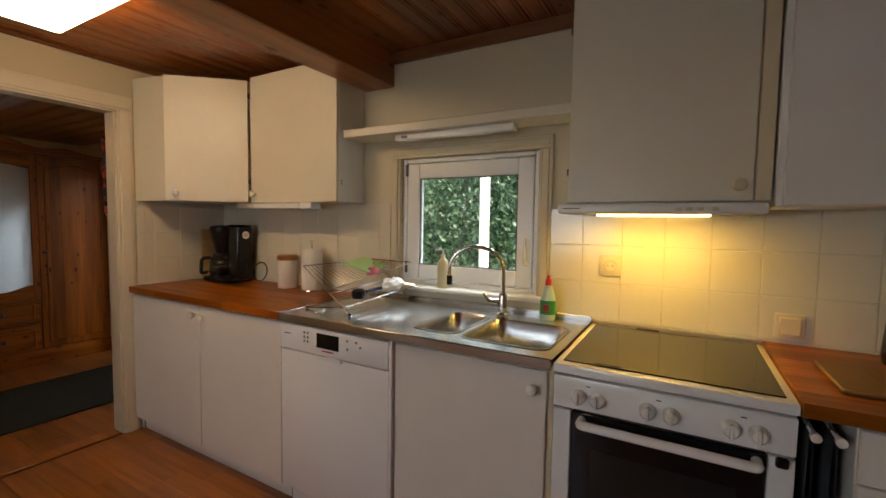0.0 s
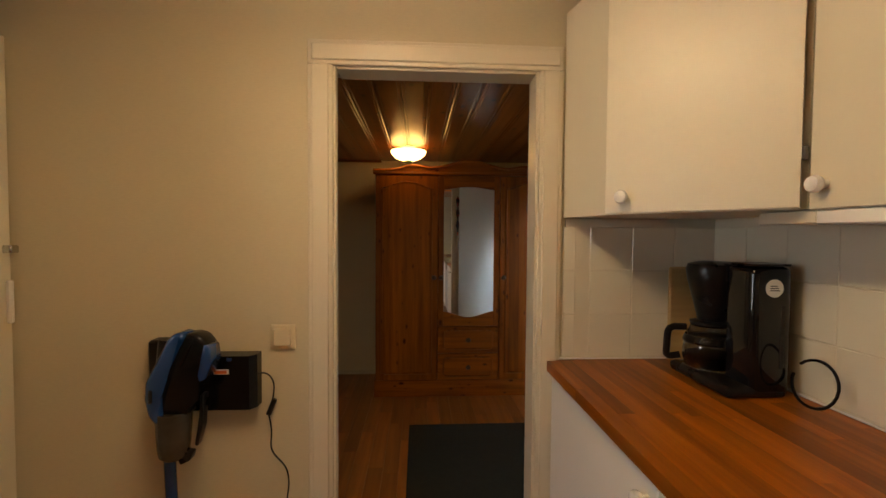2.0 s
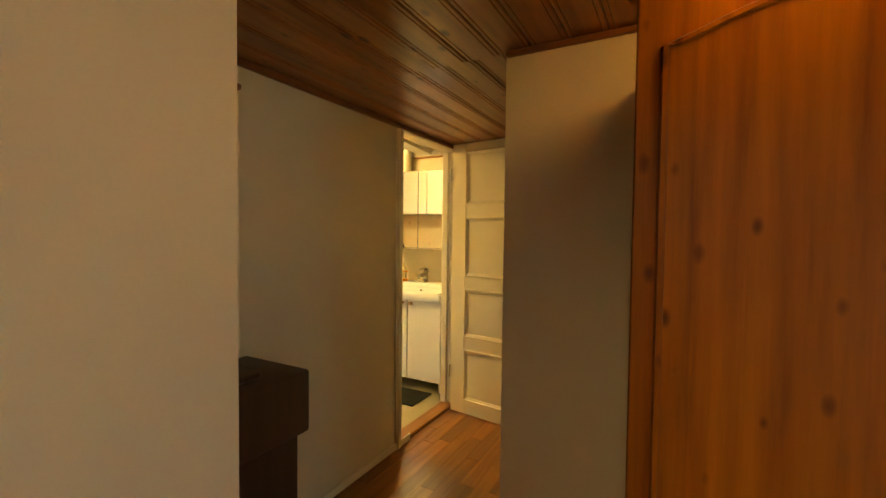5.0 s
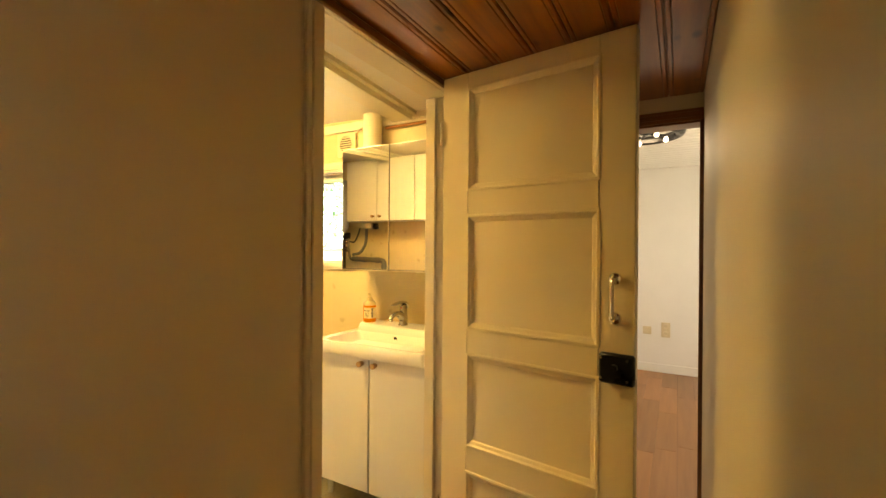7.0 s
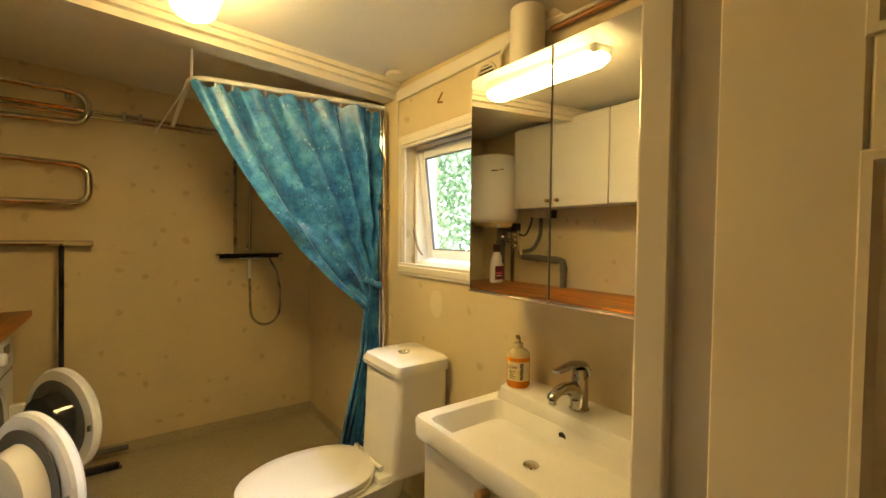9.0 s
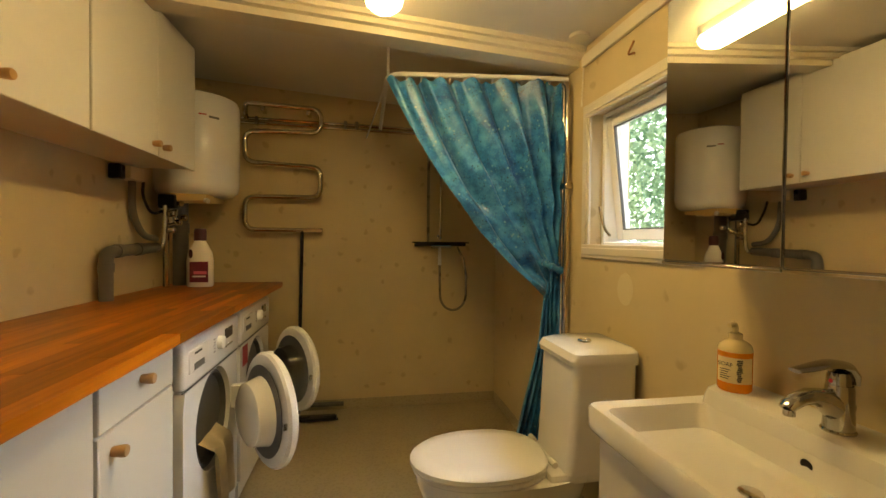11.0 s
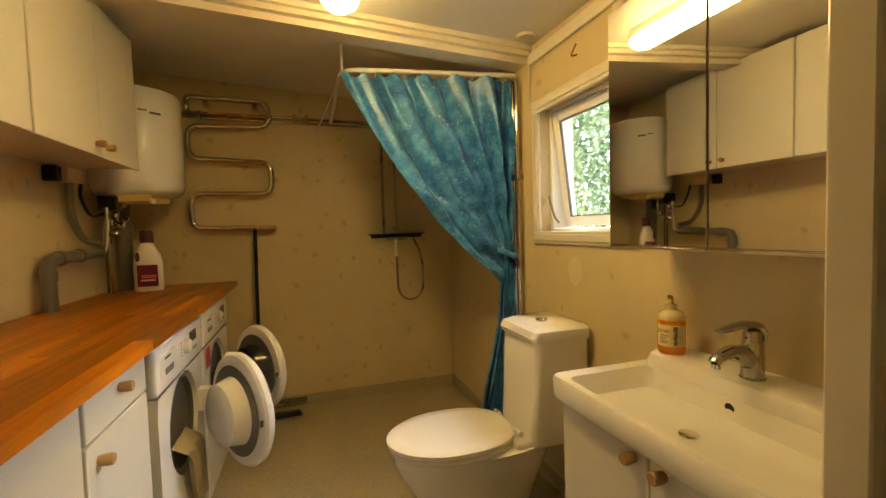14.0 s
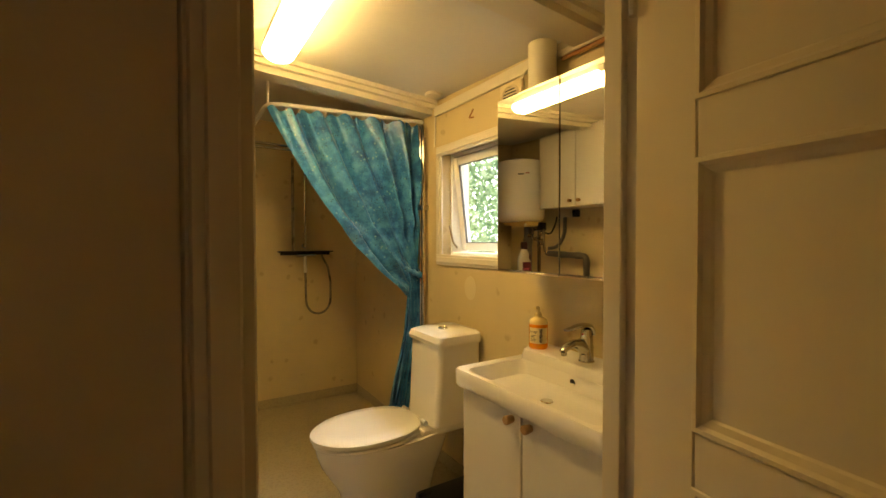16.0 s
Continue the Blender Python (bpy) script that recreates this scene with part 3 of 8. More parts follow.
def bath_z(x, y):
    return 2.10 + 0.067 * (x + 4.44) + 0.035 * (-1.3 - y)


bm = bmesh.new()
cs = [(-4.44, -3.84), (-2.25, -3.84), (-2.25, -0.90), (-4.44, -0.90)]
lo = [bm.verts.new((x, y, bath_z(x, y))) for x, y in cs]
hi = [bm.verts.new((x, y, bath_z(x, y) + 0.06)) for x, y in cs]
bm.faces.new(lo), bm.faces.new(hi[::-1])
for i in range(4):
    bm.faces.new((lo[i], lo[(i + 1) % 4], hi[(i + 1) % 4], hi[i]))
whole("ceiling_bathroom", bm, BATH_CEIL, "sloping cream painted bathroom ceiling", "ceiling", kind="structure", smooth=False)


def slope_beam(name, y0, y1, deep, label, steps=()):
    """A boxed beam under the sloping bathroom ceiling, with stepped mouldings."""
    bm = bmesh.new()
    for a, b, d in ((y0, y1, deep), *steps):
        v = [bm.verts.new((x, y, bath_z(x, y) - (d if s else -0.01))) for x in (-4.438, -2.252) for y, s in ((a, 0), (a, 1), (b, 1), (b, 0))]
        bm.faces.new(v[:4]), bm.faces.new(v[4:][::-1])
        for i in range(4):
            bm.faces.new((v[i], v[(i + 1) % 4], v[4 + (i + 1) % 4], v[4 + i]))
    return whole(name, bm, BATH_TRIM, label, "beam", kind="structure", smooth=False)


slope_beam("bathroom_beam", -2.66, -2.54, 0.075, "white painted moulded ceiling beam", ((-2.70, -2.66, 0.035), (-2.54, -2.505, 0.045), (-2.505, -2.48, 0.022)))
slope_beam("bathroom_beam_by_door", -1.45, -1.32, 0.05, "white painted ceiling beam", ((-1.32, -1.29, 0.02),))
whole("bathroom_wall_batten", bx(-4.44, -4.424, -2.5, -0.91, 2.045, 2.10, bev=0.004), BATH_TRIM, "painted wooden batten under the ceiling", "trim", kind="structure")

# timber beam across the kitchen
whole("kitchen_beam", bx(1.275, 1.46, -1.9, 1.998, 1.962, KZ + 0.004, bev=0.006), PINE_BEAM, "lacquered pine ceiling beam", "beam", kind="structure")


def trim(name, a, label, material, bev=0.004):
    return whole(name, bx(*a, bev=bev), material, label, "trim", kind="structure")


trim("trim_kitchen_ceiling_window", (1.462, 4.2, 1.972, 1.998, 2.075, KZ), "dark pine ceiling strip", PINE_TRIM_X)
trim("trim_kitchen_ceiling_corner", (0.0, 1.273, 1.972, 1.998, 2.085, KZ), "dark pine ceiling strip", PINE_TRIM_X)
trim("trim_kitchen_ceiling_door", (0.002, 0.028, -1.9, 1.97, 2.112, KZ), "dark pine ceiling strip", PINE_TRIM_Y)
trim("trim_hall_left", (-1.60, -0.1, -0.138, -0.114, HZ - 0.03, HZ), "dark pine ceiling strip", PINE_TRIM_X)
trim("trim_corridor_left", (-4.43, -1.61, -0.798, -0.776, HZ - 0.03, HZ), "dark pine ceiling strip", PINE_TRIM_X)
trim("trim_hall_back", (-2.503, -2.483, 0.124, 0.60, HZ - 0.02, HZ), "dark pine ceiling strip", PINE_TRIM_Y)


def casing(name, axis, at, out, a0, a1, top, width, material, label, bottom=0.0, foot=False, w2=None):
    """Moulded boards round an opening, on the plane axis = at, standing proud towards out."""
    d = thing(name, label, "trim", (at, (a0 + a1) / 2, bottom) if axis == "x" else ((a0 + a1) / 2, at, bottom), kind="structure")
    w2 = w2 or width

    def bar(nm, u0, u1, z0, z1):
        bm = bmesh.new()
        for grow, lift in ((0.0, 0.014), (-0.014, 0.021)):
            p, q = at, at + out * lift
            g = grow
            if axis == "x":
                box(bm, p, q, u0 - g, u1 + g, z0 - (g if z1 - z0 < 0.2 else 0), z1 + (g if z1 - z0 < 0.2 else 0), bev=0.003)
            else:
                box(bm, u0 - g, u1 + g, p, q, z0 - (g if z1 - z0 < 0.2 else 0), z1 + (g if z1 - z0 < 0.2 else 0), bev=0.003)
        part(nm, bm, material, d)
    bar("side_board", a0 - width, a0, bottom, top)
    bar("side_board", a1, a1 + w2, bottom, top)
    bar("head_board", a0 - width, a1 + w2, top, top + width)
    if foot:
        bar("foot_board", a0 - width, a1 + w2, bottom - width, bottom)
    return d


def lining(name, axis, p0, p1, a0, a1, top, material, label, t=0.018):
    d = thing(name, label, "door frame", ((p0 + p1) / 2, (a0 + a1) / 2, 0) if axis == "x" else ((a0 + a1) / 2, (p0 + p1) / 2, 0), kind="structure")
    for u0, u1, z0, z1, nm in ((a0, a0 + t, 0.0, top, "jamb"), (a1 - t, a1, 0.0, top, "jamb"), (a0 + t, a1 - t, top - t, top, "head")):
        bm = bx(p0, p1, u0, u1, z0, z1, bev=0.002) if axis == "x" else bx(u0, u1, p0, p1, z0, z1, bev=0.002)
        part(nm, bm, material, d)
    return d


casing("casing_kitchen_door", "x", 0.0, 1, 0.655, 1.352, 1.863, 0.083, TRIM, "cream painted door casing", w2=0.083)
casing("casing_kitchen_door_hall", "x", -0.1, -1, 0.602, 1.352, 1.863, 0.07, TRIM, "cream painted door casing")
d = thing("frame_kitchen_door", "cream painted rebated doorway lining with a latch hole", "door frame", (-0.05, 1.0, 0), kind="structure")
part("jamb", bx(-0.099, -0.036, 0.600, 0.612, 0.0, 1.872, bev=0.002), TRIM, d)
part("door_stop", bx(-0.0355, -0.001, 0.600, 0.663, 0.0, 1.872, bev=0.003), TRIM, d)
part("jamb", bx(-0.099, -0.001, 1.344, 1.362, 0.0, 1.872, bev=0.002), TRIM, d)
part("head", bx(-0.099, -0.001, 0.664, 1.343, 1.854, 1.872, bev=0.002), TRIM, d)
part("strike_hole", lt([(0.0001, 0), (0.005, 0), (0.005, 0.001), (0, 0.001)], (-0.089, 0.6122, 1.300, -90, 0, 0), 14), DARK_GAP, d, "dark latch hole")
part("threshold", bx(-0.098, -0.002, 0.665, 1.342, 0.002, 0.012, bev=0.004), LAMINATE, d, "wooden threshold strip")
casing("casing_bathroom_door", "y", -0.80, 1, -3.915, -3.187, 1.942, 0.06, TRIM, "cream painted door casing")
d = thing("frame_bathroom_door", "cream painted rebated doorway lining", "door frame", (-3.55, -0.85, 0), kind="structure")
part("jamb", bx(-3.935, -3.913, -0.906, -0.801, 0.0, 1.962, bev=0.002), TRIM, d)
part("door_stop", bx(-3.913, -3.893, -0.905, -0.86, 0.0, 1.94, bev=0.003), TRIM, d)
part("jamb", bx(-3.187, -3.12, -0.818, -0.801, 0.0, 1.962, bev=0.004), TRIM, d)
part("head", bx(-3.913, -3.12, -0.906, -0.801, 1.942, 1.998, bev=0.003), TRIM, d)
part("threshold", bx(-3.91, -3.20, -0.90, -0.80, 0.002, 0.022, bev=0.006), LAMINATE, d, "wooden threshold strip")
d = thing("casing_bathroom_inside", "cream painted door casing on the bathroom side", "trim", (-3.96, -0.912, 0), kind="structure")
part("side_board", bx(-3.99, -3.925, -0.925, -0.909, 0.0, 1.98, bev=0.004), BATH_TRIM, d)
part("head_board", bx(-3.99, -3.10, -0.925, -0.909, 1.98, 2.03, bev=0.004), BATH_TRIM, d)
casing("casing_bedroom_door", "x", -4.44, 1, -0.59, 0.110, 1.86, 0.05, PINE_TRIM_Y, "brown stained bedroom door casing", w2=0.009)
lining("frame_bedroom_door", "x", -4.54, -4.441, -0.60, 0.135, 1.87, PINE_TRIM_Y, "brown stained doorway lining")


def baseboard(name, a, material=TRIM):
    return whole(name, bx(*a, bev=0.004), material, "painted skirting board", "baseboard", kind="structure")


baseboard("baseboard_kitchen_door", (0.002, 0.014, -1.9, 0.578, 0.0, 0.055))
baseboard("baseboard_kitchen_corner", (0.002, 0.03, 1.442, 1.452, 0.0, 0.07))
baseboard("baseboard_hall_left", (-1.60, -0.125, -0.138, -0.126, 0.0, 0.055))
baseboard("baseboard_corridor_left", (-3.29, -1.61, -0.798, -0.786, 0.0, 0.045))
baseboard("baseboard_hall_back", (-2.503, -2.491, 0.124, 0.59, 0.0, 0.03))
baseboard("baseboard_hall_right", (-1.93, -1.46, 2.116, 2.128, 0.0, 0.06))
baseboard("baseboard_bedroom", (-7.498, -7.484, -0.89, 1.5, 0.0, 0.09), WHITE_WALL)
# coved vinyl edge of the wet room
whole("vinyl_upstand_back", bx(-4.437, -2.26, -3.838, -3.832, 0.0, 0.075, bev=0.001), VINYL, "vinyl upstand along the shower wall", "trim", kind="structure")
whole("vinyl_upstand_window", bx(-4.438, -4.432, -3.82, -1.66, 0.0, 0.075, bev=0.001), VINYL, "vinyl upstand below the window", "trim", kind="structure")


def window(name, axis, at, a0, a1, z0, z1, depth, label, rail=0.075, tilt=0.0, sash_in=0.0):
    """Outer frame, sash with four rails and one pane."""
    c = (a0 + a1) / 2
    d = thing(name, label, "window", (at, c, z0) if axis == "x" else (c, at, z0), kind="structure")

    def bar(nm, par, u0, u1, w0, w1, p0, p1, mat_, m=None, bev=0.004):
        bm = bx(p0, p1, u0, u1, w0, w1, bev=bev) if axis == "x" else bx(u0, u1, p0, p1, w0, w1, bev=bev)
        if m is not None:
            bm.transform(m)
        return part(nm, bm, mat_, par)
    fr = part("window_frame", bmesh.new(), WINDOW_WHITE, d)
    f = 0.022
    for u0, u1, w0, w1 in ((a0, a0 + f, z0, z1), (a1 - f, a1, z0, z1), (a0 + f, a1 - f, z0, z0 + f), (a0 + f, a1 - f, z1 - f, z1)):
        bar("frame_bar", fr, u0, u1, w0, w1, at, at + depth, WINDOW_WHITE)
    m = None
    s = 1 if depth > 0 else -1
    if tilt:
        m = Matrix.Translation((at, c, z1 - f)) @ pose(0, 0, 0, 0, tilt, 0) @ Matrix.Translation((-at, -c, -(z1 - f)))
    sa = part("sash", bmesh.new(), WINDOW_WHITE, d)
    g0, g1, h0, h1, p0, p1 = a0 + f + 0.004, a1 - f - 0.004, z0 + f + 0.004, z1 - f - 0.004, at + s * (sash_in + 0.0), at + s * (sash_in + 0.045)
    for u0, u1, w0, w1 in ((g0, g0 + rail, h0, h1), (g1 - rail, g1, h0, h1), (g0 + rail, g1 - rail, h0, h0 + rail), (g0 + rail, g1 - rail, h1 - rail, h1)):
        bar("sash_rail", sa, u0, u1, w0, w1, p0, p1, WINDOW_WHITE, m)
    pane = bar("pane", sa, g0 + rail - 0.004, g1 - rail + 0.004, h0 + rail - 0.004, h1 - rail + 0.004, at + s * (sash_in + 0.018), at + s * (sash_in + 0.022), GLASS, m, 0.0)
    pane.visible_shadow = False
    e = 0.005
    q0, q1 = at + s * (sash_in - 0.0015), at + s * (sash_in + 0.016)
    for u0, u1, w0, w1 in ((g0 + rail, g0 + rail + e, h0 + rail, h1 - rail), (g1 - rail - e, g1 - rail, h0 + rail, h1 - rail), (g0 + rail + e, g1 - rail - e, h0 + rail, h0 + rail + e), (g0 + rail + e, g1 - rail - e, h1 - rail - e, h1 - rail)):
        bar("gasket", sa, u0, u1, w0, w1, q0 + s * 0.006, q1, RUBBER, m, 0.0)
    return d, sa


casing("casing_kitchen_window", "y", 2.0, -1, 1.51, 2.245, 1.59, 0.06, WALLPAPER, "cream painted window casing", bottom=0.945)
win, sash = window("window_1", "y", 2.012, 1.512, 2.243, 0.945, 1.588, 0.10, "white kitchen window with one tilt-and-turn sash")
part("window_handle", tb(bend([(2.19, 2.01, 1.085), (2.19, 1.985, 1.085), (2.19, 1.978, 1.10), (2.19, 1.978, 1.20)], 0.012), 0.009), WINDOW_WHITE, win, "white lever handle")
part("window_sill", bx(1.47, 2.29, 1.925, 2.012, 0.925, 0.945, bev=0.006), WINDOW_WHITE, win, "white window sill")
part("hinge", tb([(1.538, 2.005, 1.50), (1.538, 2.005, 1.56)], 0.008), RUBBER, win)
part("hinge", tb([(1.538, 2.005, 1.00), (1.538, 2.005, 1.06)], 0.008), RUBBER, win)
casing("casing_bathroom_window", "x", -4.44, 1, -2.42, -1.82, 1.80, 0.06, BATH_TRIM, "cream painted window casing", bottom=1.232, foot=True)
bw, sash = window("window_2", "x", -4.50, -2.438, -1.802, 1.222, 1.818, -0.12, "small white top-hung bathroom window left ajar", rail=0.045, tilt=7.0)
part("window_stay", tb(bend([(-4.47, -2.40, 1.40), (-4.49, -2.39, 1.30), (-4.50, -2.36, 1.27)], 0.02), 0.006, 8), CHROME, bw, "chrome stay hook")
# windows and door that only let light in
for nm, ax, at, a0, a1, z0, z1, dep in (("window_3", "y", -1.91, 0.9, 2.1, 0.8, 1.8, -0.06), ("window_4", "y", 1.51, -6.7, -5.3, 0.8, 1.9, 0.06)):
    window(nm, ax, at, a0, a1, z0, z1, dep, "plain white window", rail=0.06)
ed = thing("door_2", "white entrance door with a glazed panel", "door", (-1.1, 2.16, 0), kind="structure")
for a in ((-1.445, -1.35, 0.0, 1.895), (-0.85, -0.755, 0.0, 1.895), (-1.35, -0.85, 0.0, 0.25), (-1.35, -0.85, 1.78, 1.895)):
    part("door_rail", bx(a[0], a[1], 2.15, 2.19, a[2], a[3], bev=0.003), WINDOW_WHITE, ed)
part("pane", bx(-1.352, -0.848, 2.168, 2.174, 0.248, 1.782), GLASS, ed).visible_shadow = False

# ---- kitchen ----
def slab_door(x0, x1, z0, z1, y, parent, material, nm="door", t=0.018):
    return part(nm, bx(x0 + 0.0015, x1 - 0.0015, y, y + t, z0, z1, bev=0.003), material, parent)


def base_cabinet(x0, x1, label, doors, knobs, toe=True):
    d = thing("base_cabinet", label, "cabinet", ((x0 + x1) / 2, 1.7, 0), group="kitchen base cabinets")
    part("body", bx(x0, x1, 1.422, 1.985, 0.085, 0.66 if x0 > 1.5 else 0.828, bev=0.002), BASE_CAB, d)
    if x0 > 1.5:
        part("side_panel", bx(x0, x0 + 0.006, 1.422, 1.985, 0.661, 0.828), BASE_CAB, d)
        part("front_rail", bx(x0 + 0.007, x1, 1.422, 1.44, 0.661, 0.828), BASE_CAB, d)
    part("plinth", bx(x0, x1, 1.455, 1.48, 0.0, 0.084), BASE_CAB, d)
    n = len(doors)
    for i, (a, b) in enumerate(doors):
        dr = slab_door(a, b, 0.088, 0.822, 1.402, d, BASE_CAB)
        knob_at(knobs[i][0], 1.402, knobs[i][1], "-y", PLASTIC_WHITE, dr, "round white knob")
    return d


base_cabinet(0.03, 1.297, "white two-door base cabinet under the wooden worktop", [(0.032, 0.69), (0.69, 1.295)], [(0.655, 0.775), (0.725, 0.77)])
base_cabinet(1.905, 2.472, "white one-door base cabinet under the sink", [(1.907, 2.470)], [(2.43, 0.765)])
whole("filler_panel", bx(2.473, 2.488, 1.41, 1.97, 0.0, 0.828, bev=0.002), PLASTIC_CREAM, "cream edge panel beside the cooker", "panel")


def strips(parent, x0, x1, y0, y1, z0, z1, along, width, length, material, seed):
    """Butcher-block staves, each its own piece."""
    rng = random.Random(seed)
    meshes = {}
    lo, hi = (y0, y1) if along == "x" else (x0, x1)
    s0, s1 = (x0, x1) if along == "x" else (y0, y1)
    n = round((hi - lo) / width)
    w = (hi - lo) / n
    for i in range(n):
        a = s0
        cut = s0 + rng.uniform(0.3, 1.0) * length
        while a < s1 - 0.001:
            b = min(cut, s1)
            if s1 - b < 0.06:
                b = s1
            g = 0.0003
            u0, u1 = lo + i * w + g, lo + (i + 1) * w - g
            bm = bx(a + g, b - g, u0, u1, z0, z1) if along == "x" else bx(u0, u1, a + g, b - g, z0, z1)
            part("stave", bm, material, parent, smooth=False)
            a, cut = b, b + length * rng.uniform(0.7, 1.2)


wt = thing("worktop", "oiled butcher-block worktop with worn orange-brown staves", "worktop", (0.65, 1.7, 0.83))
strips(wt, 0.004, 1.298, 1.388, 1.996, 0.832, 0.866, "x", 0.044, 0.62, BUTCHER, 3)
wt = thing("worktop", "oiled butcher-block worktop beside the cooker", "worktop", (3.6, 1.7, 0.83))
strips(wt, 3.064, 4.19, 1.388, 1.996, 0.832, 0.866, "x", 0.044, 0.62, BUTCHER, 4)
whole("worktop_seal", bx(0.002, 0.012, 1.40, 1.995, 0.8665, 0.874, bev=0.002), PLASTIC_WHITE, "white sealant strip along the worktop", "trim", kind="structure")
whole("worktop_seal_back", bx(0.013, 1.30, 1.984, 1.99, 0.8665, 0.874, bev=0.002), PLASTIC_WHITE, "white sealant strip along the worktop", "trim", kind="structure")

# tall cupboard beside the doorway wall
d = thing("tall_cupboard", "tall cream cupboard with a slim handle and a small catch", "cupboard", (0.3, -0.68, 0))
part("body", bx(0.004, 0.60, -0.98, -0.396, 0.06, 1.925, bev=0.003), CABINET, d)
part("plinth", bx(0.02, 0.58, -0.96, -0.44, 0.0, 0.059), CABINET, d)
dr = part("door", bx(0.006, 0.598, -0.3955, -0.378, 0.065, 1.922, bev=0.003), CABINET, d)
part("handle", bx(0.012, 0.030, -0.3775, -0.362, 1.006, 1.145, bev=0.004), PLASTIC_WHITE, dr, "slim white handle")
part("catch", bx(0.008, 0.040, -0.3775, -0.348, 1.233, 1.258, bev=0.004), STEEL, dr, "small metal catch")

# dishwasher
d = thing("dishwasher", "white freestanding dishwasher with a black display", "dishwasher", (1.6, 1.7, 0))
part("body", bx(1.303, 1.902, 1.425, 1.97, 0.09, 0.828, bev=0.003), WHITE_ENAMEL, d)
part("door", bx(1.305, 1.885, 1.395, 1.424, 0.10, 0.712, bev=0.006, seg=2), WHITE_ENAMEL, d)
part("side_strip", bx(1.887, 1.901, 1.392, 1.424, 0.09, 0.826, bev=0.003), WHITE_ENAMEL, d)
cp = part("control_panel", bx(1.305, 1.885, 1.390, 1.424, 0.716, 0.826, bev=0.006, seg=2), WHITE_ENAMEL, d)
part("display", bx(1.525, 1.645, 1.388, 1.392, 0.748, 0.808, bev=0.001), BLACK_GLOSS, cp, "black display")
part("maker_mark", bx(1.555, 1.615, 1.3885, 1.3915, 0.735, 0.741), LABEL_RED, cp)
part("inscription", bx(1.335, 1.375, 1.3885, 1.3915, 0.783, 0.786), INK, cp)
for i, (x, z) in enumerate(((1.455, 0.80), (1.475, 0.80), (1.455, 0.782), (1.475, 0.782), (1.455, 0.764), (1.475, 0.764), (1.69, 0.798), (1.69, 0.765), (1.735, 0.798), (1.755, 0.782))):
    part("button", lt([(0.0001, 0), (0.0055, 0), (0.005, 0.002), (0, 0.0022)], (x, 1.3905, z, 90, 0, 0), 10), STEEL, cp)
part("handle_lip", bx(1.53, 1.66, 1.384, 1.40, 0.700, 0.716, bev=0.006, seg=2), WHITE_ENAMEL, d, "moulded handle lip")
part("plinth", bx(1.31, 1.895, 1.45, 1.47, 0.0, 0.089), WHITE_ENAMEL, d)


